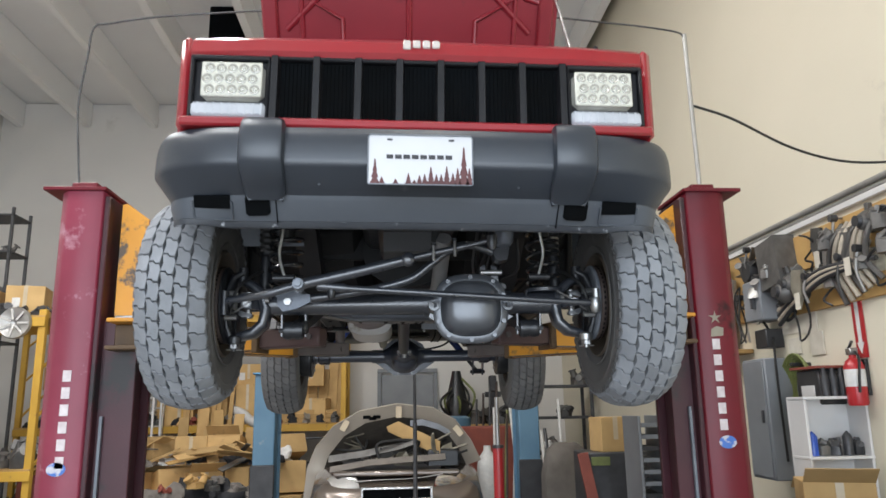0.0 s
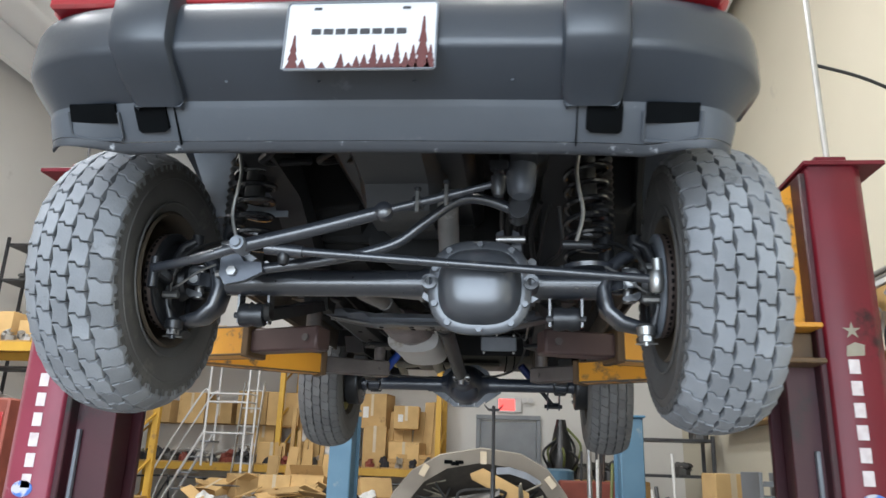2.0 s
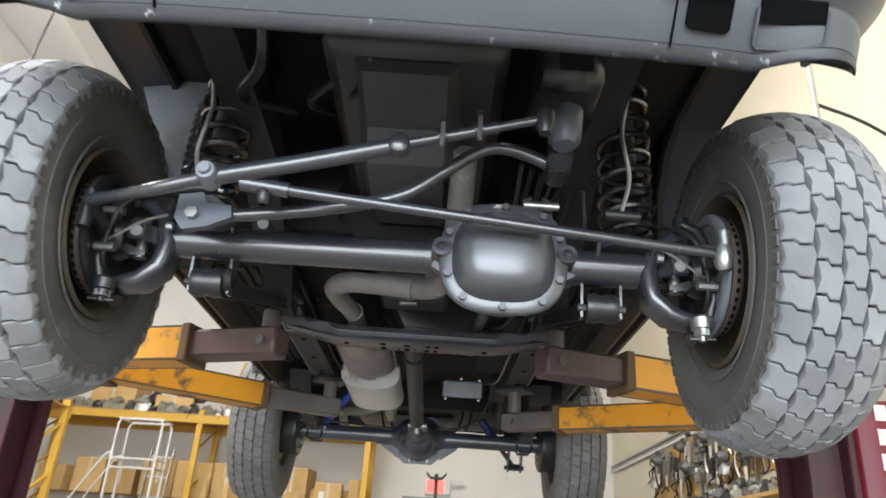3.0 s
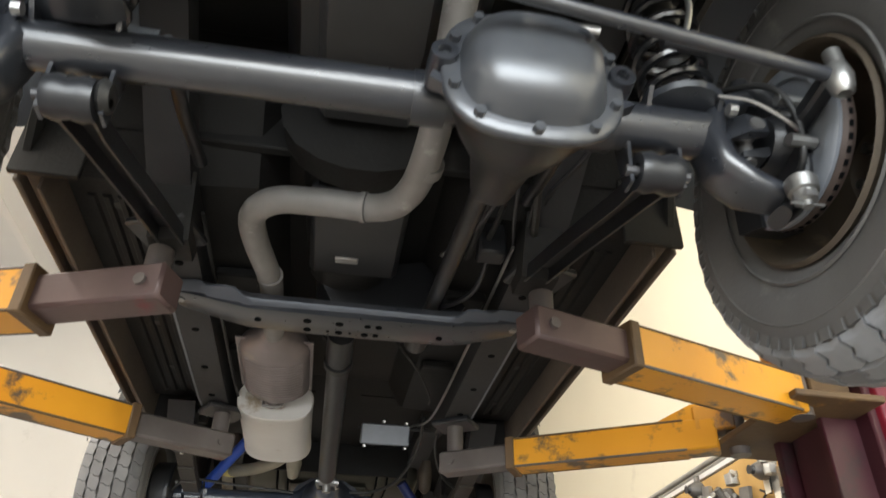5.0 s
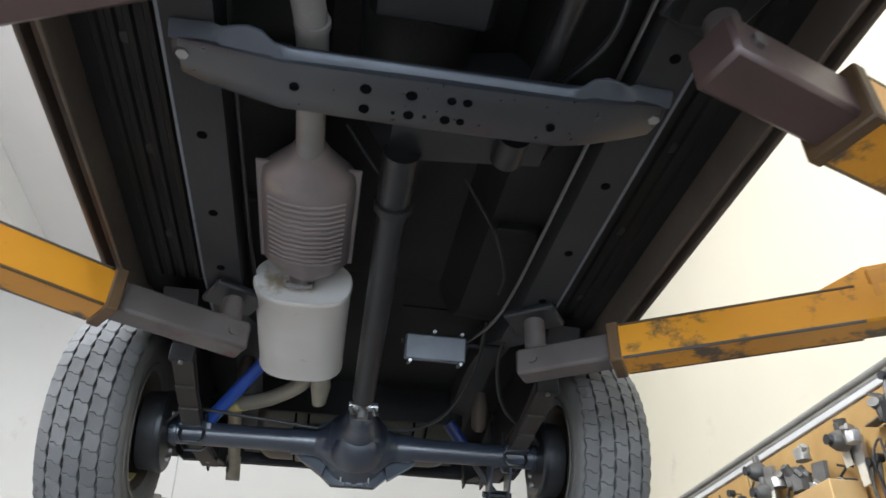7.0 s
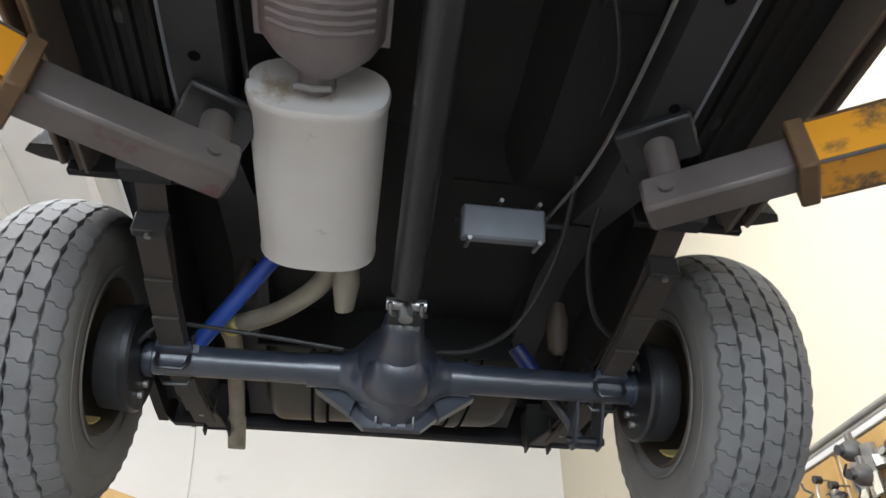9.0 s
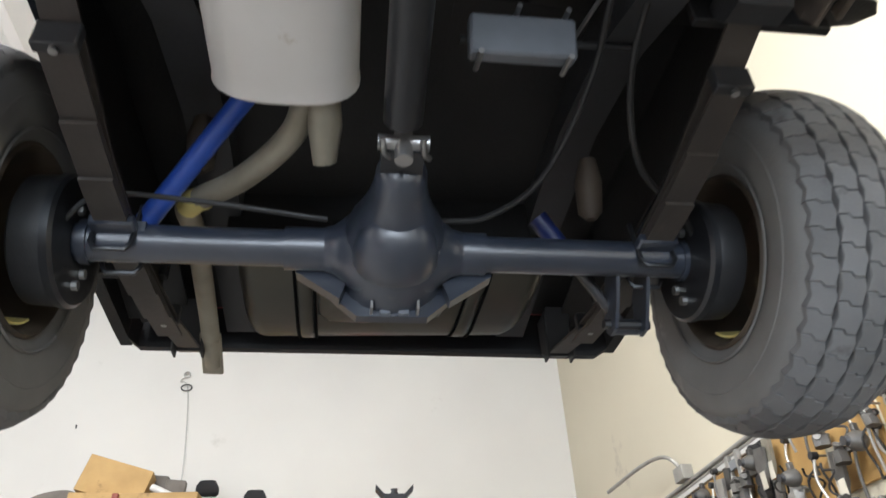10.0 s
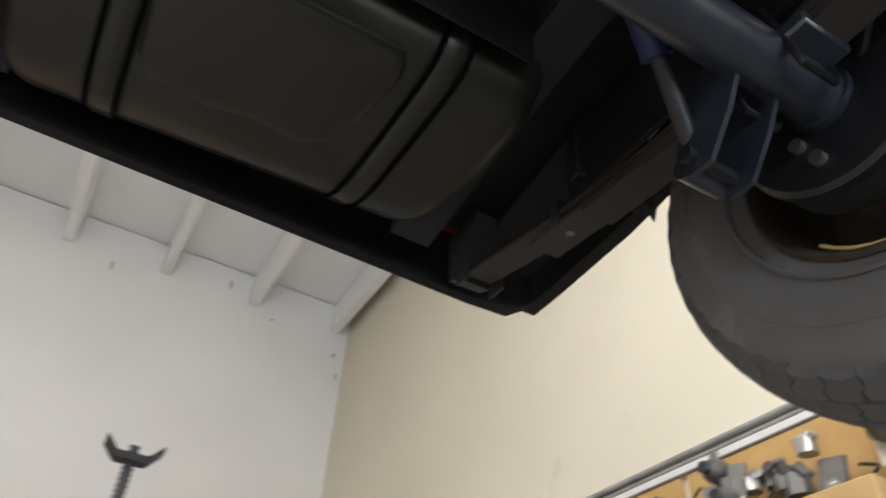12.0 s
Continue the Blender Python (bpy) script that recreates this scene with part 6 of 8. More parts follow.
        # drum brake
        part("backing_plate", lathe([(s * 0.665, 0.05), (s * 0.668, 0.135), (s * 0.675, 0.142), (s * 0.69, 0.142), (s * 0.69, 0.05)], 36, "x", (0, RY, RZ)), M["cast_dark"], ax)
        part("brake_drum", lathe([(s * 0.69, 0.135), (s * 0.70, 0.138), (s * 0.75, 0.135), (s * 0.76, 0.12), (s * 0.76, 0)], 36, "x", (0, RY, RZ)), M["rail"], ax)
        for y, z in ((RY - 0.04, RZ + 0.05), (RY + 0.05, RZ - 0.05), (RY + 0.03, RZ - 0.09)):
            part("plate_bolt", cyl((s * 0.655, y, z), (s * 0.668, y, z), 0.011, seg=8), M["zinc"], ax)
        w = wheel(jeep, s * 0.858 - 0.003, RY, RZ, s, True, "rear wheel with worn grey tyre", 1.04, 0.91)
        # yellow crescent: the lit bottom of the rim barrel, painted in
        part("paint_patch", loft([[(s * x, RY + r * math.cos(t), RZ + r * math.sin(t)) for x, r in ((0.775, 0.177), (0.775, 0.172), (0.86, 0.167), (0.86, 0.172))] for t in (radians(-115 + 9 * k) for k in range(9))]), M["yellow_paper"], w, "pale yellow crescent painted in as light on the rim")
    # fuel tank with straps, tail panel
    def sec(y, z, ins, cut):
        x0, x1 = -0.415 + ins, 0.465 - ins - cut
        left = [(x0 + 0.06 * (1 - math.cos(t)), y, z + 0.06 * (1 - math.sin(t))) for t in (k * math.pi / 12 for k in range(7))]
        right = [(x1 - 0.06 * (1 - math.cos(t)), y, z + 0.06 * (1 - math.sin(t))) for t in (k * math.pi / 12 for k in range(6, -1, -1))]
        skew = 0.06 * max(0.0, (y - 3.0) / 0.43)
        return [(px, py - skew * (px + 0.4), pz) for px, py, pz in [(x0, y, 2.37)] + left + right + [(x1, y, 2.37)]]
    tk = part("fuel_tank", loft([sec(*q) for q in ((2.885, 2.27, 0.05, 0), (2.895, 2.2, 0.02, 0), (2.92, 2.16, 0.005, 0), (2.97, 2.128, 0, 0), (3.12, 2.113, 0, 0.005), (3.22, 2.108, 0, 0.015), (3.29, 2.112, 0.002, 0.022), (3.345, 2.126, 0.006, 0.03), (3.39, 2.155, 0.012, 0.04), (3.42, 2.2, 0.02, 0.05), (3.43, 2.26, 0.035, 0.055))]), M["tank"], jeep, "brown-grey steel fuel tank with pressed panels", sharp=70)
    part("pressed_panel", loft([[(x * k + 0.02, 3.06 + (y - 3.06) * k, z) for x, y in ((-0.21, 2.93), (0.17, 2.93), (0.19, 2.98), (0.16, 3.17), (0.10, 3.215), (0.0, 3.205), (-0.08, 3.225), (-0.19, 3.215), (-0.22, 3.17))] for k, z in ((1.0, 2.124), (0.97, 2.112), (0.9, 2.106), (0.5, 2.103))]), M["tank"], tk, "shallow pressed panel", sharp=50)
    for x, lean in ((-0.226, 0.0), (0.262, -0.06)):
        path = [(y - 0.06 * max(0.0, (y - 3.0) / 0.43) * (x + 0.4), z) for y, z in ((2.875, 2.27), (2.885, 2.2), (2.91, 2.158), (2.965, 2.121), (3.22, 2.101), (3.29, 2.105), (3.345, 2.12), (3.395, 2.151), (3.425, 2.196), (3.436, 2.25))]
        part("tank_strap", loft([[(x + e * 0.021 + lean * (y - 3.1), y, z + h) for e, h in ((-1, 0.003), (-0.8, 0), (0.8, 0), (1, 0.003), (1, 0.008), (-1, 0.008))] for y, z in path]), M["tank"], tk)
        # thin black lines along both edges of each strap
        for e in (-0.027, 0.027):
            part("strap_edge", tube([(x + e + lean * (y - 3.1), y, z + 0.003) for y, z in path[1:]], 0.0045, seg=6, n=3), M["hole"], tk, "thin dark strip along the strap")
    # added sheet: darkens the tank's front face, which lies in shade
    part("tank_skid", box(-0.43, 0.40, 2.86, 2.872, 2.165, 2.36, 0.004), M["undercoat"], tk, "added dark sheet for the shaded tank front")
    rb = part("rear_bumper", loft([[(x, y + 0.012, z + 0.02), (x, y + 0.022, z), (x, y + 0.05, z), (x, y + 0.075, z + 0.09), (x, y + 0.06, z + 0.16), (x, y + 0.03, z + 0.16)] for x, y, z in ((-0.80, 3.36, 2.145), (-0.765, 3.415, 2.13), (-0.68, 3.43, 2.137), (0, 3.44, 2.14), (0.65, 3.445, 2.137), (0.755, 3.43, 2.13), (0.80, 3.38, 2.145))]), M["black_plastic"], jeep, "black rear bumper")
    part("tail_panel", box(-0.7, 0.7, 3.462, 3.475, 2.16, 2.34, 0.004), M["undercoat"], jeep)
    for s in (-1, 1):
        x = s * 0.805
        part("quarter_edge", loft([[(x - 0.02, y, z), (x + 0.015, y, z), (x + 0.015, y, z + 0.14), (x - 0.02, y, z + 0.14)] for y, z in ((2.88, 2.20), (2.95, 2.175), (3.1, 2.152), (3.36, 2.14), (3.45, 2.14))]), M["undercoat"], jeep)
        part("quarter_pan", loft([[(s * 0.60, y, z), (x, y, z), (x, y, z + 0.01), (s * 0.60, y, z + 0.01)] for y, z in ((2.95, 2.26), (3.36, 2.19))]), M["undercoat"], jeep)


# ---------- two-post lift ----------
PZ = 2.68


POSTS = {}


def lift():
    for s in (-1, 1):
        yc = 0.86
        tint = M["post_red"] if s > 0 else M["post_faded_glare"]
        t = POSTS[s] = thing("lift_post", "maroon two-post lift column with stencilled letters, yellow carriage and arms", "car lift", (s * 1.66, 1.0, 0), group="lift columns")
        ci, co = (1.497, 1.73) if s > 0 else (1.555, 1.782)
        part("column", plate([(s * ci, yc + 0.008), (s * (ci + 0.008), yc), (s * (co - 0.055), yc), (s * (co - 0.045), yc + 0.004), (s * (co - 0.004), yc + 0.045), (s * co, yc + 0.056), (s * co, 1.215), (s * (co - 0.006), 1.22), (s * ci, 1.22)], 0.02, PZ, "z"), tint, t, sharp=50)
        part("column_edge", box(s * (ci - 0.025), s * (ci + 0.004), yc + 0.02, 1.2, 0.02, PZ - 0.02, 0.006), M["post_shaded"], t)
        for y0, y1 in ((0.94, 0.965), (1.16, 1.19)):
            part("guide_rail", box(s * 1.36, s * (ci - 0.02), y0, y1, 0.02, 2.02, 0.004), M["post_shaded"], t)
        part("back_web", box(s * 1.40, s * (ci - 0.025), 0.99, 1.15, 0.02, 2.0, 0.004), M["post_shaded"], t)
        part("guard_strip", box(s * (ci - 0.06), s * (ci - 0.045), 0.915, 0.935, 0.3, 1.55, 0.002), M["cover_grey"], t)
        part("base_plate", box(s * 1.2, s * 1.95, 0.65, 1.45, 0.002, 0.022, 0.004), tint, t)
        part("top_plate", box(s * (ci - 0.015), s * (co + 0.07), 0.84, 1.24, PZ, PZ + 0.02, 0.003), M["post_red"], t)
        part("top_bracket", box(s * (ci + 0.04), s * (ci + 0.17), 0.87, 1.1, PZ + 0.02, PZ + 0.05, 0.006), M["post_red"], t)
        # stencilled lettering as plain bars down the column
        cx = 1.588 if s > 0 else -1.655
        z0 = 1.862 if s > 0 else 1.745
        for k in range(6):
            z = z0 - k * 0.081
            part("stencil_bar", box(cx - 0.02, cx + 0.02, yc - 0.0025, yc - 0.0005, z - 0.027, z + 0.027, 0.0005), M["letter"], t, "worn white painted bar")
        zs = 1.372 if s > 0 else 1.31
        part("sticker", plate([(cx + 0.012 * s + 0.045 * math.cos(a), zs + 0.032 * math.sin(a)) for a in (i * math.pi / 8 for i in range(16))], yc - 0.0025, yc - 0.0005), M["sticker_blue"], t, "round blue and white sticker")
        if s > 0:
            part("paint_star", plate([(1.595 + r * math.sin(a), 2.0 + r * math.cos(a)) for i in range(10) for r, a in (((0.035, 0.012)[i % 2], i * math.pi / 5),)], yc - 0.0022, yc - 0.0006), M["tailpipe"], t, "small faded star")
            part("paint_smear", plate([(1.565, 1.90), (1.63, 1.905), (1.635, 1.945), (1.60, 1.955), (1.57, 1.94)], yc - 0.0022, yc - 0.0006), M["tailpipe"], t, "yellowish smear")
        # carriage
        ca = part("carriage", plate([(s * 1.36, 2.05), (s * 1.50, 2.05), (s * 1.50, 2.64), (s * 1.475, 2.645), (s * 1.36, 2.56)], 0.975, 1.15), M["yellow"], t, "tall yellow carriage box")
        part("carriage_bolt", cyl((s * 1.352, 1.0, 2.5), (s * 1.36, 1.0, 2.5), 0.012, seg=8), M["cast_dark"], ca)
        part("carriage_head", box(s * 1.20, s * 1.47, 0.80, 1.34, 1.865, 1.885, 0.004), M["arm_brown"], t, "greasy brown carriage plate")
        part("carriage_head", box(s * 1.20, s * 1.47, 0.80, 1.34, 2.0, 2.02, 0.004), M["yellow_worn"], t, "greasy carriage plate")
        part("carriage_block", box(s * 1.34, s * 1.47, 0.92, 1.22, 1.886, 2.0, 0.006), M["arm_brown"], t)
        for y in (0.9, 1.24):
            part("pivot_pin", cyl((s * 1.275, y, 1.84), (s * 1.275, y, 2.06), 0.032), M["arm_steel"], t)
        part("cable_roller", box(s * 1.37, s * 1.49, 0.955, 0.972, 2.02, 2.05, 0.004), M["bare_steel"], t)

    def arm(name, piv, mid, end, w, h, label, knee=None, z=1.93, pad_h=0.06):
        post = POSTS[1 if piv[0] > 0 else -1]
        p, q, e = Vector((*piv, z)), Vector((*mid, z)), Vector((*end, z))
        if knee:
            k = Vector((*knee, z))
            d = (q - k).normalized()
            a = part(name, beam(k - d * 0.05, q, w, h, 0.006), M["yellow"], post, label)
            part("root_arm", beam(p + Vector((0, 0, 0.05)), k + (k - p).normalized() * 0.02 + Vector((0, 0, 0.05)), 0.10, 0.085, 0.006), M["yellow_worn"], a)
            part("gusset", hull(bmesh.new(), [k + d * t + Vector((0, 0, zz)) + Vector((-d.y, d.x, 0)) * o for t, zz in ((-0.06, 0.03), (0.02, 0.10), (0.14, 0.05), (-0.06, 0.10)) for o in (-0.045, 0.045)]), M["yellow"], a)
        else:
            d = (q - p).normalized()
            a = part(name, beam(p + d * 0.02, q, w, h, 0.006), M["yellow"], post, label)
        d = (q - (k if knee else p)).normalized()
        side = Vector((-d.y, d.x, 0))
        for o in (-1, 1):
            for v in (-1, 1):
                e0 = side * (o * (w / 2 - 0.002)) + Vector((0, 0, v * (h / 2 - 0.002)))
                part("worn_edge", beam((k if knee else p) + d * 0.05 + e0, q - d * 0.03 + e0, 0.0075, 0.0075, 0.002), M["arm_brown"] if (o + v) else M["arm_steel"], a, "scraped bare edge")
        part("tube_collar", beam(q - d * 0.028, q + d * 0.004, w + 0.014, h + 0.014, 0.004), M["arm_brown"], a)
        d2 = (e - q).normalized()
        part("inner_tube", beam(q - d2 * 0.02, e, w - 0.025, h - 0.022, 0.008), M["arm_steel"] if knee or piv[1] > 1 else M["arm_red"], a, "worn grey steel extension" if knee or piv[1] > 1 else "worn maroon and grey steel extension")
        n = Vector((-d2.y, d2.x, 0))
        c = e - d2 * 0.05
        for o in (-1, 1):
            part("end_bolt", cyl(c + n * o * (w / 2 - 0.014), c + n * o * (w / 2 - 0.004), 0.014, seg=12), M["arm_steel"], a)
        part("pad_stem", cyl(c + Vector((0, 0, h / 2 - 0.02)), c + Vector((0, 0, h / 2 + pad_h)), 0.03), M["arm_steel"], a)
        part("pad", box(-0.075, 0.075, -0.06, 0.06, 0, 0.022, 0.006, m=pose(c.x, c.y, z + h / 2 + pad_h, 0, 0, math.degrees(math.atan2(d2.y, d2.x)))), M["cast_dark"], a, "black rubber lift pad")
        return a
    arm("lift_arm", (1.275, 0.92), (0.665, 0.715), (0.405, 0.63), 0.118, 0.112, "yellow front lift arm with a worn steel extension", z=1.898, pad_h=0.087)
    arm("lift_arm", (-1.275, 0.90), (-0.70, 0.72), (-0.402, 0.605), 0.112, 0.112, "yellow front lift arm with a worn steel extension", z=1.896, pad_h=0.089)
    arm("lift_arm", (1.275, 1.24), (0.62, 1.625), (0.40, 1.77), 0.10, 0.10, "yellow rear lift arm with a stepped knee", knee=(1.18, 1.29), z=1.908, pad_h=0.085)
    arm("lift_arm", (-1.275, 1.24), (-0.685, 1.65), (-0.37, 1.815), 0.105, 0.105, "yellow rear lift arm with a worn steel extension", z=1.932)
    for s in (-1, 1):
        single("lift_block", box(s * 0.39, s * 0.51, 0.56, 0.68, 2.045, 2.066, 0.004), M["cast_dark"], "dark steel block between lift pad and frame rail", "block", group="lift blocks")




# ---------- the rest of the workshop ----------
def carton(x, y, z, w, d, h, rz=0, rx=0, label="plain brown taped cardboard box", group="cardboard boxes", tape=True, open_top=False, ry=0):
    t = thing("cardboard_box", label, "box", (x, y, z), group=group)
    m = pose(x, y, z, rx, ry, rz)
    part("carton", box(-w / 2, w / 2, -d / 2, d / 2, 0.0, h, 0.006, m=m), M["cardboard"], t)
    if tape:
        part("tape", box(-0.025, 0.025, -d / 2 - 0.002, d / 2 + 0.002, h * 0.35, h + 0.002, 0.0005, m=m), M["tape"], t)
        if int(abs(x) * 37 + abs(y) * 11) % 3 == 0:
            part("label", box(-w * 0.32, -w * 0.12, -d / 2 - 0.003, -d / 2 + 0.001, h * 0.3, h * 0.62, 0.0005, m=m), M["label_white"], t)
    if open_top:
        for s, a in ((-1, 35), (1, -30)):
            part("flap", box(-w / 2, w / 2, 0, d * 0.45, -0.003, 0.003, 0.001, m=m @ pose(0, s * d / 2, h, a if s > 0 else a, 0, 0 if s > 0 else 180)), M["cardboard"], t)
    return t


def rack(x0, x1, y0, y1, levels, posts, label):
    t = thing("pallet_rack", label, "storage rack", ((x0 + x1) / 2, (y0 + y1) / 2, 0), group="pallet racks")
    top = max(levels) + 0.1
    for x in posts:
        for y in (y0, y1):
            part("upright", box(x - 0.045, x + 0.045, y - 0.04, y + 0.04, 0, top, 0.006), M["rack_yellow"], t)
        z = 0.3
        while z < top - 0.5:
            part("brace", beam((x, y0, z), (x, y1, z + 0.5), 0.03, 0.03, 0.003), M["rack_yellow"], t)
            z += 0.6
    for z in levels:
        for y in (y0 - 0.045, y1 + 0.045):
            part("beam", box(x0, x1, y - 0.025, y + 0.025, z - 0.12, z, 0.006), M["rack_yellow"], t, "yellow painted beam")
        n = int((x1 - x0) / 0.32)
        for i in range(n):
            a = x0 + (x1 - x0) * i / n
            part("deck_board", box(a + 0.01, a + (x1 - x0) / n - 0.01, y0 - 0.06, y1 + 0.06, z + 0.001, z + 0.022, 0.003), M["plywood"], t)
    return t


def ladder(x, y, z0, z1, w, m, n):
    t = thing("ladder", "pale aluminium ladder leaning on the rack", "ladder", (x, y, z0), group="ladders")
    L = z1 - z0
    for s in (-1, 1):
        part("rail", box(s * w / 2 - 0.012, s * w / 2 + 0.012, -0.03, 0.03, 0, L, 0.004, m=m), M["alloy"], t)
    for i in range(n):
        zz = L * (i + 0.5) / n
        part("rung", box(-w / 2, w / 2, -0.015, 0.015, zz - 0.012, zz + 0.012, 0.003, m=m), M["alloy"], t)


def rolling_ladder():
    t = thing("rolling_ladder", "pale tubular rolling ladder with a guard loop", "ladder", (-4.28, 9.5, 0))
    for y in (9.32, 9.72):
        part("guard_loop", tube([(-4.60, y, 1.30), (-4.60, y, 2.90), (-4.56, y, 2.97), (-3.99, y, 2.98), (-3.95, y, 2.92), (-3.95, y, 0.06)], 0.019, seg=8, smooth=False), M["white_board"], t)
        part("stringer", tube([(-4.60, y, 1.83), (-4.72, y, 1.62), (-5.55, y, 0.08)], 0.022, seg=8, smooth=False), M["white_board"], t)
        part("side_rail", tube([(-4.60, y, 2.45), (-4.75, y, 2.35), (-5.45, y, 1.0), (-5.5, y, 0.2)], 0.016, seg=8), M["white_board"], t)
        for x in (-5.55, -3.95):
            part("castor", lathe([(y - 0.015, 0.0), (y - 0.015, 0.045), (y + 0.015, 0.045), (y + 0.015, 0.0)], 14, "y", (x, 0, 0.047)), M["rubber"], t)
    for z in (2.98, 2.42, 2.29, 1.81):
        for x in (-4.60, -3.95):
            part("cross_bar", cyl((x, 9.32, z), (x, 9.72, z), 0.014, seg=8), M["white_board"], t)
        part("cross_bar", cyl((-4.60, 9.32, z - 0.01), (-3.95, 9.32, z - 0.01), 0.014, seg=8), M["white_board"], t)
    for k in range(7):
        a = (k + 0.5) / 7
        part("step", box(-5.55 + 0.92 * a, -5.35 + 0.92 * a, 9.33, 9.71, 0.08 + 1.7 * a, 0.105 + 1.7 * a, 0.004), M["grey_metal"], t)


def back_lift():
    for x in (-1.62, 1.53):
        t = thing("lift_post", "slim blue two-post lift column", "car lift", (x, 6.2, 0), group="blue lift columns")
        part("column", box(x - 0.125, x + 0.125, 6.08, 6.34, 0.015, 1.99, 0.012), M["blue_paint"], t)
        part("flange", box(x - 0.16, x + 0.16, 6.34, 6.36, 0.015, 1.94, 0.004), M["blue_paint"], t)
        part("cap", box(x - 0.15, x + 0.15, 6.05, 6.37, 1.992, 2.015, 0.006), M["blue_plastic"], t)
        part("base_plate", box(x - 0.3, x + 0.3, 5.95, 6.5, 0.001, 0.015, 0.003), M["blue_paint"], t)
        part("carriage", box(x - 0.14, x + 0.14, 6.03, 6.07, 0.5, 0.95, 0.01), M["dark_metal"], t)


def bronze_car():
    c = thing("saloon_car", "dusty bronze saloon car with its bonnet open and front half stripped", "car", (-0.06, 6.8, 0))
    cx = -0.06

    def ringz(y, hw, zs, zt, ht):
        return [(cx - hw, y, zs), (cx - hw * 1.02, y, (zs + zt) / 2), (cx - hw * 0.96, y, zt - 0.06), (cx - hw * 0.85, y, zt), (cx - hw * 0.4, y, ht), (cx + hw * 0.4, y, ht), (cx + hw * 0.85, y, zt), (cx + hw * 0.96, y, zt - 0.06), (cx + hw * 1.02, y, (zs + zt) / 2), (cx + hw, y, zs)]
    part("body", loft([ringz(y, hw, zs, zt, ht) for y, hw, zs, zt, ht in ((4.75, 0.70, 0.35, 0.62, 0.64), (4.82, 0.86, 0.28, 0.70, 0.72), (5.0, 0.95, 0.25, 0.80, 0.78), (5.4, 0.98, 0.25, 0.88, 0.82), (5.95, 0.95, 0.25, 0.95, 0.9), (6.1, 0.91, 0.25, 0.97, 0.99), (7.9, 0.91, 0.25, 0.97, 1.0), (8.7, 0.88, 0.28, 0.95, 1.0), (9.05, 0.78, 0.4, 0.85, 0.9))]), M["bronze"], c, sharp=45)
    part("cabin", loft([[(cx - w, y, 0.98), (cx - w * 0.82, y + dy, 1.42), (cx + w * 0.82, y + dy, 1.42), (cx + w, y, 0.98)] for y, w, dy in ((6.1, 0.8, 0.55), (7.9, 0.82, -0.35))]), M["glass_dark"], c)
    part("roof", box(cx - 0.62, cx + 0.62, 6.65, 7.6, 1.41, 1.45, 0.02), M["bronze"], c)
    # bonnet up: broad beige rim, dark felt inside, stripped engine bay
    W = 1.17
    rim = [(-0.93, 5.50, 0.55), (-0.90, 5.52, 0.90), (-0.82, 5.5, 1.13), (-0.64, 5.43, 1.37), (-0.38, 5.39, 1.54), (0.0, 5.37, 1.62), (0.36, 5.39, 1.57), (0.60, 5.43, 1.42), (0.76, 5.5, 1.18), (0.86, 5.55, 0.95)]
    inner = [(x * 0.83, y + 0.05, 0.5 + (z - 0.5) * 0.87) for x, y, z in rim]
    hood = part("bonnet", loft([[(cx + x * W, y, z), (cx + u * W, v, w), (cx + u * W, v + 0.015, w), (cx + x * W, y + 0.03, z + 0.012)] for (x, y, z), (u, v, w) in zip(rim, inner)]), M["hood_beige"], c, "raised pale beige bonnet")
    part("liner", loft([[(cx + x * W, y + 0.004, z), (cx + x * 0.8 * W, y + 0.3, 0.9 + (z - 0.9) * 0.72), (cx + x * 0.78 * W, 6.0, 0.9 + (z - 0.9) * 0.25), (cx + x * 0.79 * W, 6.02, 0.91 + (z - 0.9) * 0.26), (cx + x * 0.81 * W, y + 0.31, 0.92 + (z - 0.9) * 0.73), (cx + x * W, y + 0.02, z + 0.006)] for x, y, z in inner]), M["liner"], hood, "dark felt bonnet liner")
    for x, y, z, ry in ((-0.52, 5.405, 1.385, 28), (0.02, 5.372, 1.53, 0), (0.62, 5.43, 1.30, -40)):
        part("tape_piece", box(-0.035, 0.035, -0.006, 0.0, -0.07, 0.06, 0.002, m=pose(cx + x * W, y, z, 0, ry, 0)), M["tape"], hood, "cream masking tape")
    for x, z in ((-0.24, 1.455), (-0.30, 1.47), (-0.2, 1.47)):
        part("latch_hole", box(cx + x * W - 0.045, cx + x * W + 0.045, 5.382, 5.39, z - 0.018, z + 0.022, 0.006), M["hole"], hood)
    rj = random.Random(77)
    part("engine_cover", hull(bmesh.new(), [(cx + x, y, z) for x in (-0.62, 0.5) for y, z in ((5.1, 0.84), (5.2, 0.91), (5.6, 0.98), (5.8, 0.9))]), M["dark_metal"], c)
    part("battery_tray", box(cx + 0.35, cx + 0.72, 5.25, 5.55, 0.9, 1.1, 0.02), M["cast_dark"], c)
    part("card_sheet", hull(bmesh.new(), [(cx + x, y, z) for x, y, z in ((-0.12, 5.42, 1.36), (0.5, 5.25, 1.02), (0.5, 5.24, 1.19), (0.02, 5.40, 1.42), (-0.10, 5.44, 1.3), (0.48, 5.30, 1.03))]), M["cardboard"], c, "sheet of cardboard in the engine bay")
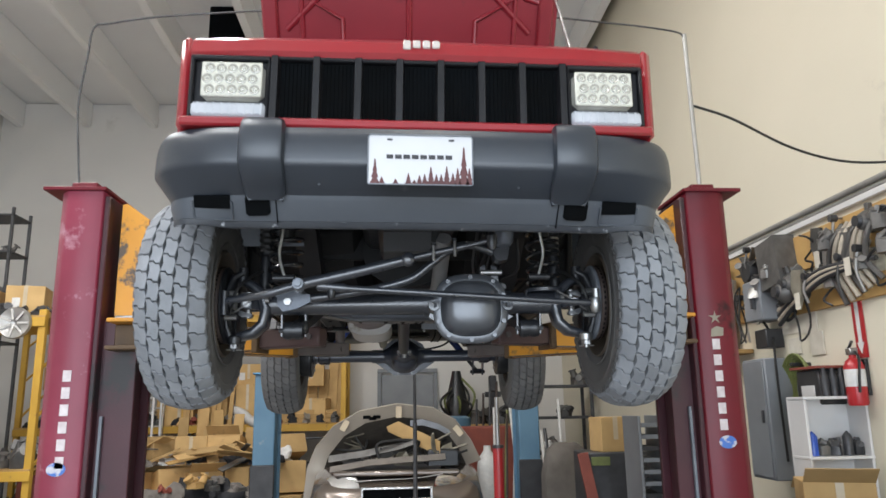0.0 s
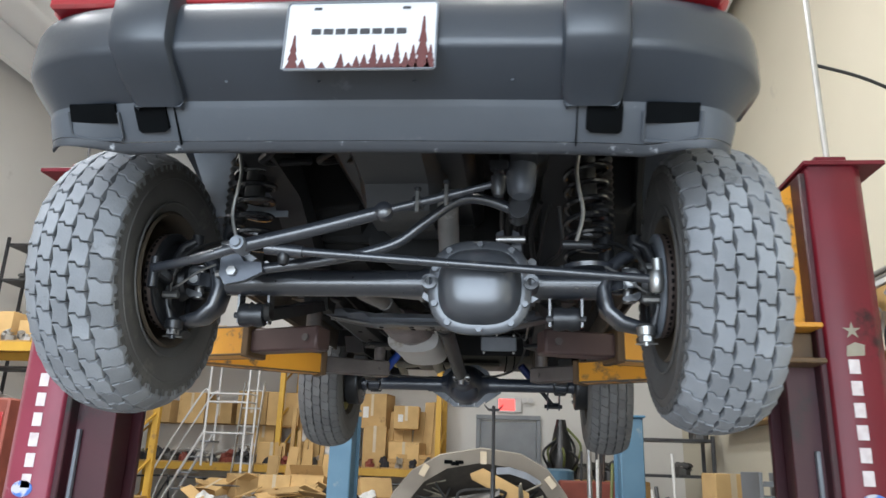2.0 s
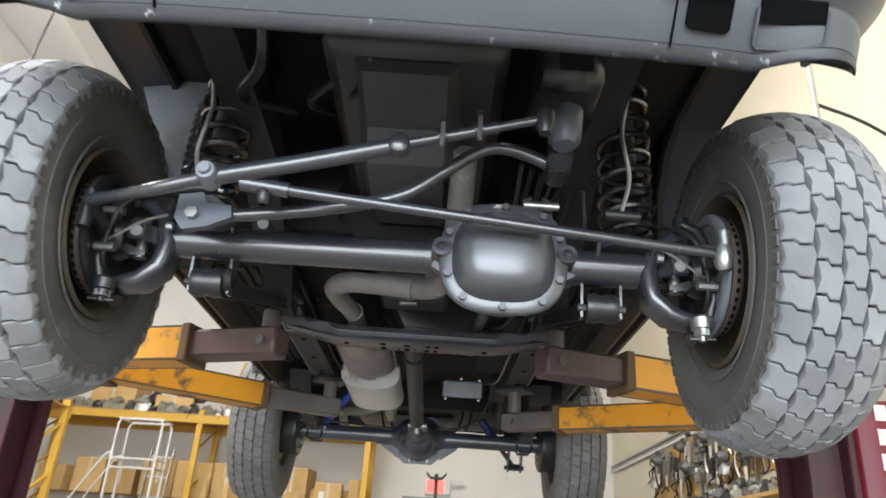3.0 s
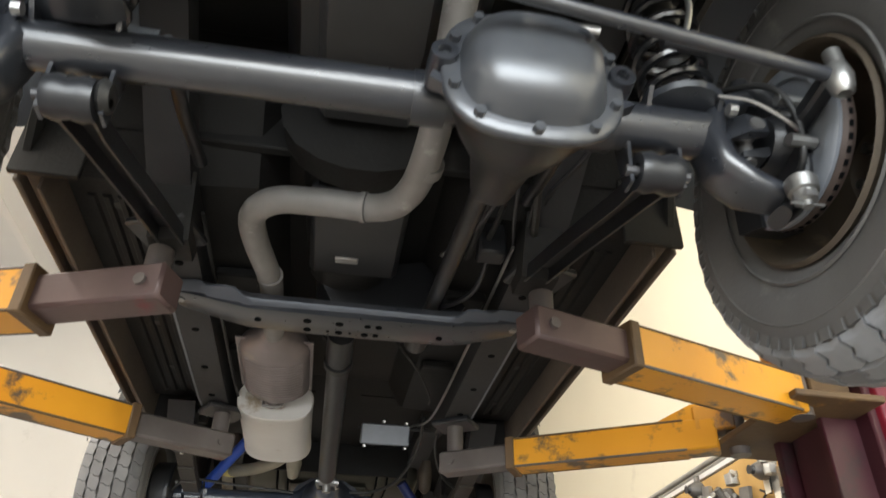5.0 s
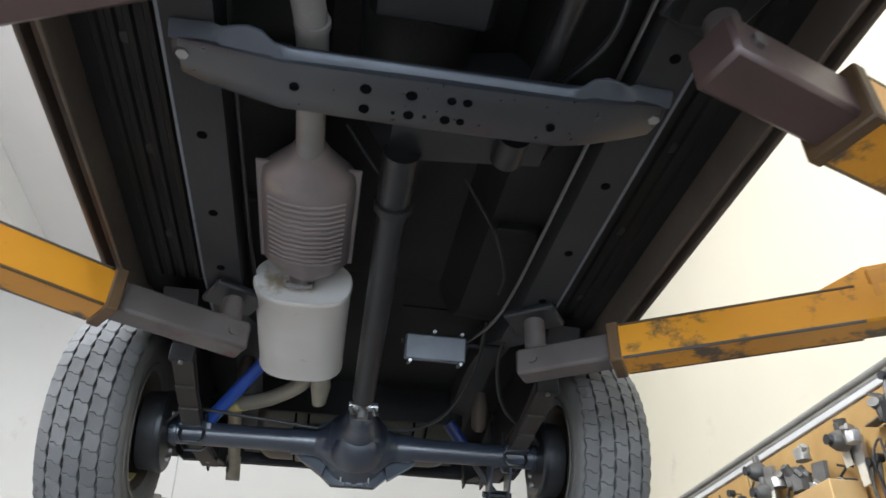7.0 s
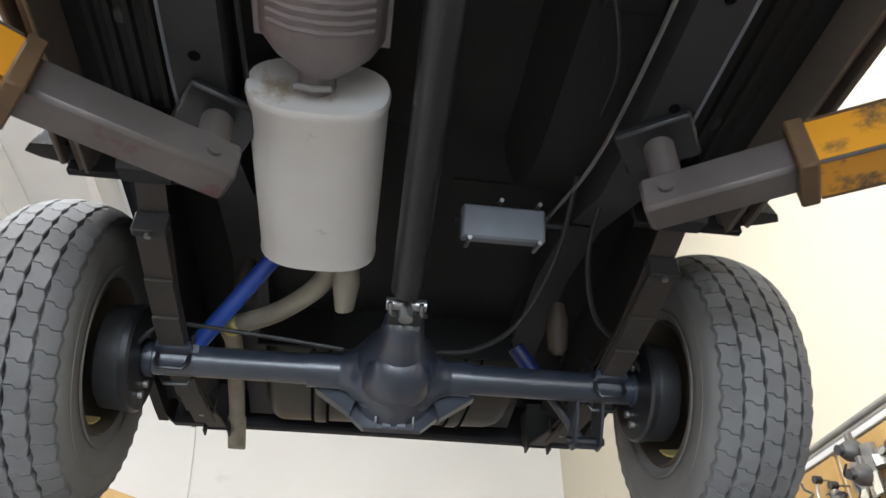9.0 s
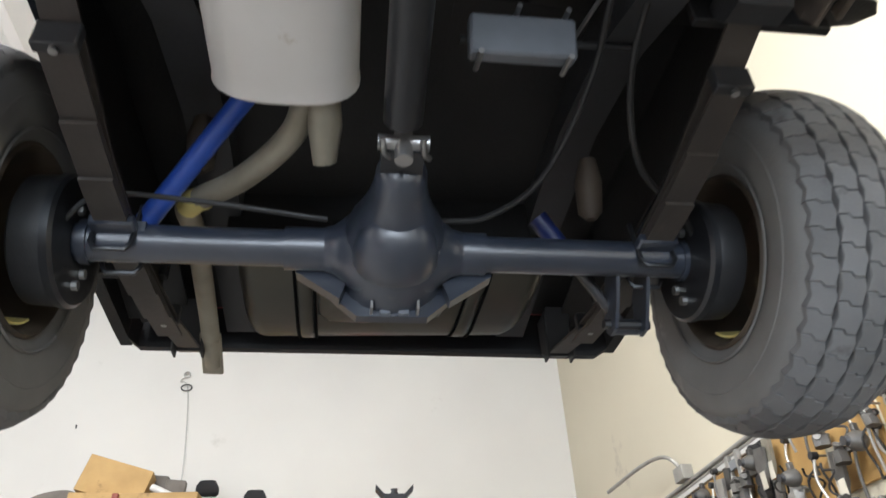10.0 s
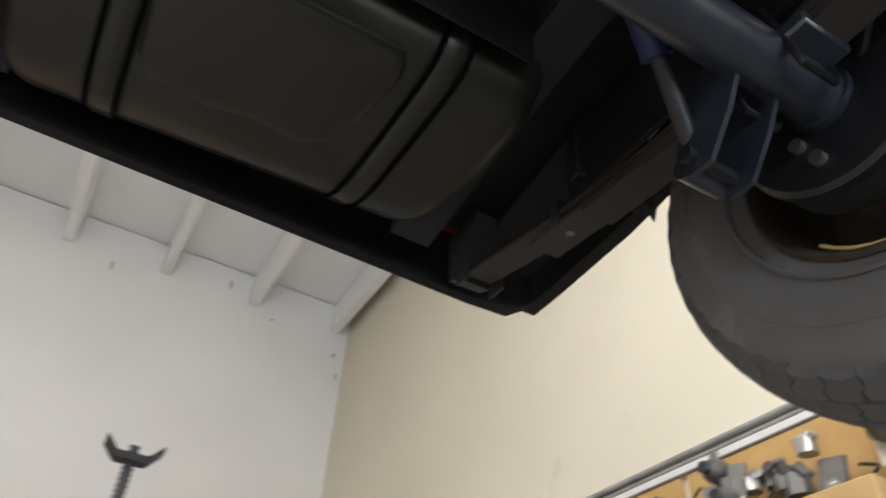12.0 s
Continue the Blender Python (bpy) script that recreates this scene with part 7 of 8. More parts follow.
    part("trim_panel", loft([[(cx + x, 5.22, z), (cx + x, 5.28, z + 0.07), (cx + x, 5.30, z + 0.065), (cx + x, 5.24, z - 0.01)] for x, z in ((-0.78, 0.98), (-0.4, 1.03), (0.0, 1.10), (0.2, 1.16))]), M["junk_grey"], c, "loose grey-brown trim panel")
    part("trim_panel", loft([[(cx + x, 5.05, z), (cx + x, 5.14, z + 0.06), (cx + x, 5.16, z + 0.05), (cx + x, 5.07, z - 0.012)] for x, z in ((-0.75, 0.88), (-0.3, 0.95), (0.2, 0.98), (0.55, 1.0))]), M["grey_cloth"], c, "loose brown trim panel")
    part("clear_film", loft([[(cx + x, 5.36 - 0.03 * k, 1.30 + z), (cx + x, 5.38 - 0.03 * k, 1.37 + z), (cx + x, 5.39 - 0.03 * k, 1.36 + z)] for k, (x, z) in enumerate(((0.16, 0.06), (0.3, 0.07), (0.48, 0.02), (0.62, -0.06)))]), M["cover_grey"], c, "blue-grey film sheet")
    for k in range(9):
        x, y = rj.uniform(-0.7, 0.75), rj.uniform(5.2, 5.6)
        pts = [(cx + x + rj.uniform(-0.25, 0.25), y + rj.uniform(-0.1, 0.1), rj.uniform(0.92, 1.3)) for _ in range(4)]
        part("loose_hose", tube(pts, rj.uniform(0.008, 0.02), seg=6), M["hose"] if k % 3 else M["tailpipe"], c)
    for k in range(10):
        x, y, z, r = rj.uniform(-0.7, 0.75), rj.uniform(5.25, 5.7), rj.uniform(0.92, 1.08), rj.uniform(0.06, 0.13)
        part("bay_part", hull(bmesh.new(), [(cx + x + r * rj.uniform(-1, 1), y + r * rj.uniform(-1, 1), z + r * rj.uniform(-0.8, 0.9)) for _ in range(12)]), rj.choice([M["dark_metal"], M["junk_grey"], M["cast_dark"], M["tailpipe"]]), c)
    part("scuttle", box(cx - 0.75, cx + 0.75, 5.85, 5.99, 0.92, 1.02, 0.02), M["bronze"], c)
    part("slam_panel", box(cx - 0.7, cx + 0.7, 4.92, 5.05, 0.84, 0.90, 0.02), M["bronze"], c)
    for s in (-1, 1):
        part("headlamp", hull(bmesh.new(), [(cx + s * x, y, z) for x, y, z in ((0.40, 4.84, 0.72), (0.72, 4.92, 0.74), (0.78, 5.05, 0.82), (0.45, 4.90, 0.84), (0.42, 4.84, 0.80), (0.7, 4.98, 0.85), (0.5, 5.1, 0.7))]), M["chrome"], c, "clear chrome headlamp")
        for y in (5.5, 8.2):
            w = part("wheel", lathe([(s * 0.70, 0.1), (s * 0.70, 0.27), (s * 0.72, 0.31), (s * 0.88, 0.31), (s * 0.90, 0.27), (s * 0.89, 0.19), (s * 0.86, 0.17), (s * 0.86, 0.0)], 28, "x", (cx, y, 0.31)), M["rubber"], c)
            part("rim", lathe([(s * 0.865, 0.19), (s * 0.885, 0.185), (s * 0.87, 0.05), (s * 0.88, 0.0)], 20, "x", (cx, y, 0.31)), M["alloy"], w)
    g = part("grille", box(cx - 0.36, cx + 0.36, 4.715, 4.75, 0.50, 0.74, 0.02), M["hole"], c, "chrome-framed grille")
    for z in (0.505, 0.62, 0.735):
        part("chrome_bar", box(cx - 0.38, cx + 0.38, 4.70, 4.716, z - 0.012, z + 0.012, 0.004), M["chrome"], g)
    for x in (-0.37, 0.37):
        part("chrome_bar", box(cx + x - 0.012, cx + x + 0.012, 4.70, 4.716, 0.49, 0.75, 0.004), M["chrome"], g)
    part("chrome_lip", tube([(cx - 0.45, 4.82, 0.80), (cx - 0.2, 4.78, 0.815), (cx + 0.2, 4.78, 0.825), (cx + 0.5, 4.83, 0.86)], 0.008, seg=6), M["chrome"], c)
    for o in c.children:
        o.matrix_parent_inverse = Matrix.Translation((0, 0.6, 0)) @ o.matrix_parent_inverse


def stand_and_jack():
    t = thing("tall_jack_stand", "tall dark screw stand with a curved saddle on top", "jack stand", (0.115, 4.39, 0))
    part("pole", cyl((0.115, 4.39, 0.05), (0.115, 4.39, 1.43), 0.02), M["dark_metal"], t)
    scr = bmesh.new()
    loft([ring_at((0.115, 4.39, 1.43 + 0.008 * k), (0, 0, 1), 0.017 if k % 2 else 0.0125, 12) for k in range(66)], bm=scr)
    part("screw", scr, M["dark_metal"], t, "threaded rod", sharp=180)
    part("saddle", loft([[(0.115 + x, y, z), (0.115 + x, y, z + 0.02), (0.115 + x, y + 0.05, z + 0.02), (0.115 + x, y + 0.05, z)] for x, y, z in ((-0.08, 4.365, 1.945), (-0.046, 4.365, 1.908), (-0.04, 4.365, 1.905), (0.04, 4.365, 1.905), (0.046, 4.365, 1.908), (0.08, 4.365, 1.945))]), M["dark_metal"], t)
    for a in (0.5, 2.6, 4.7):
        part("leg", beam((0.115, 4.39, 0.35), (0.115 + 0.3 * math.cos(a), 4.39 + 0.3 * math.sin(a), 0.02), 0.03, 0.03, 0.003), M["dark_metal"], t)
    j = thing("hydraulic_post_jack", "red hydraulic cylinder jack with a bare steel rod", "jack", (0.93, 4.5, 0))
    part("cylinder", cyl((0.93, 4.5, 0.05), (0.93, 4.5, 1.18), 0.05), M["red_plain"], j)
    part("rod", cyl((0.93, 4.5, 1.18), (0.93, 4.5, 1.66), 0.022), M["bare_steel"], j)
    part("collar", cyl((0.93, 4.5, 1.17), (0.93, 4.5, 1.2), 0.056), M["dark_metal"], j)
    part("base", box(0.75, 1.11, 4.32, 4.68, 0.001, 0.05, 0.01), M["dark_metal"], j)
    part("handle", cyl((0.99, 4.47, 0.3), (1.02, 4.44, 1.5), 0.011), M["rust"], j)


def clutter_left():
    rk = random.Random(5)
    rack(-6.6, -0.95, 10.4, 11.4, (1.33, 3.25), (-6.55, -3.75, -1.0), "yellow pallet rack crowded with cartons and parts")
    rack(-8.0, -4.5, 6.7, 7.6, (0.9, 2.78), (-7.95, -4.55), "yellow pallet rack with boxes beside the side wall")
    # top shelf of the back rack
    carton(-3.02, 10.9, 3.70, 0.80, 0.5, 0.46, 6, 0, "large brown carton tilted on top of the pile", ry=15, tape=False)
    carton(-3.07, 10.72, 3.273, 0.6, 0.6, 0.43, 4, tape=False)
    carton(-2.30, 10.7, 3.273, 0.92, 0.6, 0.42, -3, 0, "wide sagging brown carton", tape=False)
    for x, w, h in ((-2.55, 0.3, 0.40), (-2.30, 0.26, 0.34)):
        single("grey_panel", box(-w / 2, w / 2, -0.06, 0.06, 0, h, 0.02, m=pose(x, 11.08, 3.70, 0, 4, 5)), M["grey_cloth"], "grey padded panel standing on the cartons", "panel", group="panels on the rack")
    single("olive_roll", tube([(-3.95, 10.8, 3.62), (-3.75, 10.75, 3.70), (-3.5, 10.75, 3.74), (-3.36, 10.8, 3.70)], 0.09, seg=12), M["grey_cloth"], "rolled grey-green cloth on the pile", "cloth")
    for k in range(3):
        single("label_sheet", box(-1.52 + 0.24 * k, -1.34 + 0.24 * k, 10.343, 10.349, 3.40, 3.53, 0.001), M["label_white"] if k % 2 == 0 else M["yellow_paper"], "printed label stuck on a carton", "label", group="labels on the carton")
    for k, (x, z, r) in enumerate(((-4.15, 3.6, 0.3), (-4.7, 3.5, 0.35), (-2.45, 3.66, 0.17), (-1.72, 3.6, 0.17))):
        jagged("folded_cloth", x, 10.85, z - 0.03, r, M["black_cloth"] if k % 2 else M["grey_cloth"], "dark folded cloth bundle on the cartons", "cloth", 960 + k, "bundles on the rack", 0.6)
    carton(-1.3, 10.6, 3.273, 0.78, 0.5, 0.30, 5, 0, "brown carton with white labels")
    carton(-4.35, 10.8, 3.273, 0.6, 0.5, 0.3, 12)
    carton(-5.3, 10.8, 3.273, 0.8, 0.5, 0.45, -8)
    for x, z in ((-1.88, 3.93), (-1.26, 3.80)):
        h = thing("seat_headrest", "black padded car-seat headrest with steel posts", "headrest", (x, 11.1, 3.273), group="headrests on the rack")
        part("cushion", loft([[(x - w, 11.1 - d, zz), (x + w, 11.1 - d, zz), (x + w, 11.1 + d, zz), (x - w, 11.1 + d, zz)] for w, d, zz in ((0.11, 0.03, z - 0.09), (0.14, 0.055, z - 0.05), (0.14, 0.055, z + 0.03), (0.10, 0.04, z + 0.10), (0.06, 0.02, z + 0.115))]), M["black_cloth"], h, sharp=80)
        for s in (-1, 1):
            part("post", cyl((x + s * 0.06, 11.1, z - 0.24), (x + s * 0.06, 11.1, z - 0.08), 0.008), M["bare_steel"], h)
        part("seat_back", box(x - 0.22, x + 0.22, 11.02, 11.2, 3.273, z - 0.2, 0.04), M["black_cloth"], h)
    jagged("rag_bundle", -2.3, 11.05, 3.66, 0.2, M["grey_cloth"], "grey folded cloth bundle on the rack", "cloth", 7)
    single("pale_pipe", tube([(-2.5, 10.75, 3.86), (-2.36, 10.75, 3.80), (-2.15, 10.75, 3.70)], 0.045), M["label_white"], "pale plastic pipe lying on the cartons", "pipe")
    single("red_carton_band", box(-2.84, -2.765, 10.36, 10.42, 3.285, 3.68, 0.01), M["rust_red"], "orange-red tape roll on the shelf", "tape")
    for k in range(12):
        x = -6.3 + k * 0.26
        jagged("car_part", x, 10.65 + rk.uniform(-0.1, 0.2), 3.273, rk.uniform(0.12, 0.2), M["junk_grey"] if k % 3 else M["dark_metal"], "grimy grey car part on the rack", "car part", 20 + k, "car parts on the rack", 0.9)
    # middle shelf
    for k in range(4, 9):
        w, h = rk.uniform(0.35, 0.55), rk.uniform(0.3, 0.7)
        carton(-6.2 + k * 0.58, 10.75 + rk.uniform(-0.1, 0.1), 1.353, w, 0.5, h, rk.uniform(-9, 9))
    for k in range(4):
        x = -4.2 + k * 0.42
        carton(x, 11.05, 1.353 + 0.62, 0.4, 0.4, 0.4, rk.uniform(-9, 9)) if k % 2 else carton(x, 11.1, 1.353, 0.42, 0.3, 1.25, rk.uniform(-5, 5), 0, "tall narrow brown carton")
    for k in range(6):
        single("cardboard_sheet", box(-0.09, 0.09, 0, 0.02, 0, rk.uniform(0.95, 1.2), 0.003, m=pose(-1.95 + k * 0.17, 10.9 + k * 0.02, 1.354, -5, rk.uniform(-2, 2), rk.uniform(-8, 8))), M["cardboard"], "tall sheet of folded cardboard standing on the shelf", "cardboard", group="cardboard sheets")
    for k in range(3):
        single("timber_offcut", box(0, 1.0 - k * 0.2, 0, 0.16, 0, 0.07, 0.004, m=pose(-2.0 + k * 0.15, 10.45, 1.354 + k * 0.075, 0, 0, k * 4 - 3)), M["plywood"], "pale timber offcut lying on the shelf", "timber", group="timber offcuts")
    for k in range(14):
        x = -6.4 + k * 0.32
        jagged("car_part", x, 10.45 + rk.uniform(-0.05, 0.2), 0.001, rk.uniform(0.22, 0.36), M["junk_grey"] if k % 2 else M["dark_metal"], "dark car part on the floor under the rack", "car part", 60 + k, "car parts on the floor", 1.6)
    for k in range(7):
        single("timber_post", box(-0.035, 0.035, -0.02, 0.02, 0, rk.uniform(1.6, 2.3), 0.003, m=pose(-3.75 + k * 0.12 + rk.uniform(0, 0.1), 10.2, 0.001, -6, rk.uniform(-5, 5), 0)), M["plywood"], "yellowish timber batten leaning on the rack", "timber", group="leaning battens")
    ladder(-4.2, 9.9, 0.0, 2.7, 0.34, pose(-4.15, 9.75, 0.01, -8, 0, 0), 9)
    for k in range(13):
        x = -6.35 + k * 0.19
        if k % 4 == 3:
            single("exhaust_pipe", tube([(x, 10.6, 1.42), (x + 0.2, 10.55, 1.5), (x + 0.45, 10.6, 1.55), (x + 0.7, 10.7, 1.48)], 0.035, seg=8), M["alloy"], "bent pale exhaust pipe lying on the shelf", "pipe", group="pipes on the shelf")
        jagged("engine_part", x, 10.6 + rk.uniform(-0.1, 0.25), 1.354, rk.uniform(0.12, 0.22), rk.choice((M["junk_grey"], M["dark_metal"], M["alloy"], M["tailpipe"], M["paper"])), "dusty metal engine part on the shelf", "car part", 820 + k, "engine parts on the shelf", rk.uniform(0.7, 1.3))
    rolling_ladder()
    for k in range(6):
        x = -3.5 + 0.2 * k
        single("wood_plank", box(-0.08, 0.08, -0.012, 0.012, 0, 1.5 + 0.2 * math.sin(k * 2.3), 0.003, m=pose(x, 9.35, 0.001, -9, 4 * math.sin(k * 1.7), 6 * math.cos(k))), M["plywood"] if k % 2 else M["cardboard"], "wide pale plank leaning towards the rack", "plank", group="leaning planks")
    single("wrapped_roll", tube([(-2.95, 10.5, 1.6), (-2.75, 10.42, 1.52), (-2.6, 10.36, 1.40), (-2.35, 10.3, 1.28)], 0.08), M["label_white"], "pale wrapped roll hanging off the shelf", "roll")
    # pile of boxes and black bags in front of the rack
    for k in range(16):
        w = rk.uniform(0.4, 0.75)
        x, y = -4.3 + (k % 6) * 0.5 + rk.uniform(-0.1, 0.1), 8.6 - (k // 6) * 0.55
        z = 0.002 if k >= 12 else 0.42 + 0.02 * (k % 3)
        if k < 12:
            carton(x, y, 0.001, w, 0.5, 0.42, rk.uniform(-14, 14), group="cartons in the heap", tape=k % 2 == 0)
        carton(x + 0.05, y + 0.02, 0.44 if k < 12 else 0.001, w * 0.85, 0.45, rk.uniform(0.28, 0.46), rk.uniform(-40, 40), rk.uniform(-13, 13) if k < 12 else 0, group="cartons in the heap", tape=k % 3 == 0, open_top=k % 4 == 1)
    for k in range(6):
        carton(-3.9 + k * 0.45, 8.3, 0.90, rk.uniform(0.4, 0.6), 0.4, rk.uniform(0.15, 0.32), rk.uniform(-50, 50), rk.uniform(-24, 24), group="cartons in the heap", tape=k % 2 == 0, open_top=k % 3 == 0)
    for k, (x, y, z, r) in enumerate(((-3.25, 6.4, 0.001, 0.5), (-2.75, 6.1, 0.001, 0.55), (-2.4, 6.5, 0.001, 0.45), (-2.9, 6.6, 0.3, 0.45), (-2.2, 6.9, 0.4, 0.4), (-2.55, 7.1, 0.35, 0.5), (-1.95, 7.2, 0.2, 0.4), (-3.6, 6.9, 0.2, 0.4))):
        jagged("rubbish_bag", x, y, z, r, M["black_cloth"] if k % 3 else M["grey_cloth"], "crumpled dark bag on the heap", "bag", 100 + k, "bags in the heap", 1.1)
    for k in range(10):
        jagged("scrap_piece", -3.4 + rk.uniform(0, 1.8), 6.0 + rk.uniform(0, 1.2), 0.5 + rk.uniform(0, 0.2), rk.uniform(0.08, 0.18), rk.choice([M["junk_grey"], M["plywood"], M["label_white"], M["grey_cloth"], M["rust_red"]]), "small scrap piece on the heap", "scrap", 140 + k, "scrap on the heap", 0.8)
    # side rack: boxes, wheel trim, wire shelving above
    for k in range(6):
        carton(-7.7 + k * 0.55, 7.1, 2.803, 0.46, 0.45, 0.30 + 0.06 * (k % 3), k * 5 - 12)
    hb = thing("wheel_trim", "round silver wheel trim hung on the rack beam", "wheel trim", (-4.85, 6.58, 2.78))
    part("dish", lathe([(0.03, 0.0), (0.0, 0.06), (-0.02, 0.16), (-0.03, 0.19), (0.0, 0.205), (0.02, 0.2)], 26, "y", (-4.85, 6.6, 2.70)), M["alloy"], hb)
    for k in range(7):
        a = k * 0.9
        part("spoke", beam((-4.85 + 0.04 * math.cos(a), 6.575, 2.70 + 0.04 * math.sin(a)), (-4.85 + 0.18 * math.cos(a), 6.575, 2.70 + 0.18 * math.sin(a)), 0.02, 0.03, 0.003), M["chrome"], hb)
    ws = thing("wire_shelf", "dark steel shelf unit loaded with metal parts", "shelf", (-6.2, 8.0, 0))
    for x in (-7.4, -5.65):
        for y in (7.8, 8.3):
            part("post", box(x - 0.02, x + 0.02, y - 0.02, y + 0.02, 0, 4.55, 0.003), M["dark_metal"], ws)
    for z in (2.6, 3.3, 3.9, 4.45):
        part("tray", box(-7.42, -5.63, 7.78, 8.32, z - 0.03, z, 0.004), M["dark_metal"], ws)
    for k in range(12):
        jagged("metal_part", -7.2 + (k % 6) * 0.28, 8.05, 3.3 if k < 6 else 3.9, 0.13, M["junk_grey"], "grey metal part on the steel shelf", "car part", 180 + k, "parts on the steel shelf", 1.0)
    r = thing("tool_chest", "red steel tool chest by the rack", "tool chest", (-5.6, 5.2, 0))
    part("chest", box(-6.3, -4.75, 4.9, 5.5, 0.15, 1.95, 0.02), M["rust_red"], r)
    for k in range(5):
        part("drawer", box(-6.26, -4.79, 4.885, 4.905, 0.3 + 0.31 * k, 0.57 + 0.31 * k, 0.006), M["red_plain"], r)
    for x in (-6.2, -4.85):
        part("castor", cyl((x, 5.2, 0.001), (x, 5.2, 0.15), 0.05), M["rubber"], r)
    jagged("olive_bag", -5.2, 5.15, 1.951, 0.3, M["grey_cloth"], "olive bag on the tool chest", "bag", 230, flat=0.6)
    # cord and hook high on the back wall
    hk = thing("wall_hook", "small round hook with a thin cord on the back wall", "hook", (-2.48, Y1, 5.6))
    part("eye", lathe([(0.0, 0.045), (-0.03, 0.052), (-0.04, 0.026), (-0.02, 0.0)], 16, "y", (-2.5, Y1 - 0.004, 5.79)), M["conduit"], hk)
    part("ring", tube([(-2.48 + 0.078 * math.cos(a), Y1 - 0.03, 5.58 + 0.052 * math.sin(a)) for a in (i * 0.628 for i in range(11))], 0.010, seg=6, smooth=False), M["dark_metal"], hk)
    part("cord", tube([(-2.5, Y1 - 0.03, 5.77), (-2.58, Y1 - 0.03, 5.68), (-2.46, Y1 - 0.03, 5.56), (-2.36, Y1 - 0.02, 4.6), (-2.32, Y1 - 0.02, 3.5)], 0.008, seg=5), M["conduit"], hk)
    vt = thing("ceiling_vent", "dark square vent under the ceiling", "vent", (-2.75, 8.1, 7.6))
    part("duct", box(-3.0, -2.5, 7.8, 8.4, 7.30, 7.88, 0.02), M["hole"], vt)


def heap_mess():
    """Loose boards, battens, paper and parts strewn over the cartons and along the racks."""
    rk = random.Random(31)
    for k in range(26):
        x, y = rk.uniform(-4.0, -1.7), rk.uniform(7.6, 8.6)
        z = 0.80 + rk.uniform(0.0, 0.18)
        w, L = rk.uniform(0.05, 0.2), rk.uniform(0.4, 1.1)
        single("loose_board", box(-L / 2, L / 2, -w / 2, w / 2, -0.009, 0.009, 0.003, m=pose(x, y, z + 0.1, rk.uniform(-30, 30), rk.uniform(-28, 28), rk.uniform(0, 180))), rk.choice([M["plywood"], M["cardboard"], M["cardboard"], M["grey_metal"], M["junk_grey"]]), "loose board thrown on the heap of cartons", "board", group="boards on the heap")
    for k in range(16):
        jagged("crumpled_paper", rk.uniform(-4.0, -1.7), rk.uniform(7.6, 8.6), 0.82 + rk.uniform(0, 0.08), rk.uniform(0.12, 0.26), rk.choice([M["paper"], M["grey_cloth"], M["black_cloth"], M["label_white"]]), "crumpled packing sheet on the heap", "packing", 800 + k, "packing on the heap", rk.uniform(0.5, 1.0))
    for k in range(9):
        w, h = rk.uniform(0.42, 0.62), rk.uniform(0.35, 0.6)
        carton(-6.1 + k * 0.56, 11.0 + rk.uniform(-0.08, 0.08), 2.0, w, 0.45, h, rk.uniform(-12, 12), 0, "scuffed brown carton stacked on the rack", "cartons stacked on the rack")
    for k in range(8):
        dp = thing("salvaged_body_shell", "stripped dusty vehicle door shell leaning on the rack", "salvage", (-5.9 + k * 0.62, 10.15, 0), group="leaning shells")
        m = pose(-5.9 + k * 0.62, 10.1 - 0.03 * (k % 3), 0.001, -7, rk.uniform(-3, 3), rk.uniform(-12, 12))
        part("panel", box(-0.45, 0.45, 0, 0.09, 0, 0.72, 0.03, m=m), rk.choice([M["junk_grey"], M["grey_metal"], M["dark_metal"], M["rust_red"]]), dp)
        part("window_frame", tube([m @ Vector(p) for p in ((-0.43, 0.05, 0.7), (-0.25, 0.05, 1.1), (0.35, 0.05, 1.12), (0.43, 0.05, 0.7))], 0.02, seg=7, smooth=False), M["dark_metal"], dp)
    for k in range(19):
        jagged("car_part", -6.4 + k * 0.18, 10.42 + rk.uniform(-0.02, 0.12), 3.273, rk.uniform(0.1, 0.2), rk.choice([M["junk_grey"], M["dark_metal"], M["alloy"], M["tailpipe"]]), "grimy car part along the rack's edge", "car part", 840 + k, "car parts on the rack", rk.uniform(0.8, 1.7))
    for k in range(22):
        jagged("car_part", -6.4 + k * 0.25, 10.42 + rk.uniform(-0.02, 0.1), 1.353, rk.uniform(0.1, 0.2), rk.choice([M["junk_grey"], M["dark_metal"], M["alloy"], M["rust_red"], M["black_cloth"]]), "old car part on the lower rack shelf", "car part", 880 + k, "car parts on the rack", rk.uniform(0.8, 1.6))
    for k in range(14):
        jagged("car_part", -7.8 + k * 0.24, 6.85, 2.803, rk.uniform(0.1, 0.17), rk.choice([M["junk_grey"], M["dark_metal"], M["alloy"]]), "old car part on the side rack", "car part", 920 + k, "car parts on the side rack", rk.uniform(0.8, 1.5))
    for k in range(12):
        jagged("car_part", -7.8 + k * 0.28, 6.9, 0.923, rk.uniform(0.14, 0.25), rk.choice([M["junk_grey"], M["dark_metal"], M["grey_cloth"], M["rust_red"]]), "old car part on the side rack", "car part", 940 + k, "car parts on the side rack", rk.uniform(1.0, 2.0))
    for k in range(9):
        single("steel_bar", cyl((1.3 + 0.12 * k, 7.6 + rk.uniform(-0.1, 0.1), 0.01), (1.35 + 0.12 * k + rk.uniform(-0.15, 0.15), 7.9, 1.2 + rk.uniform(0, 0.5)), rk.uniform(0.012, 0.025), seg=8), rk.choice([M["rust"], M["dark_metal"], M["label_white"], M["green_hose"]]), "upright steel bar among the stored parts", "bar", group="upright bars")


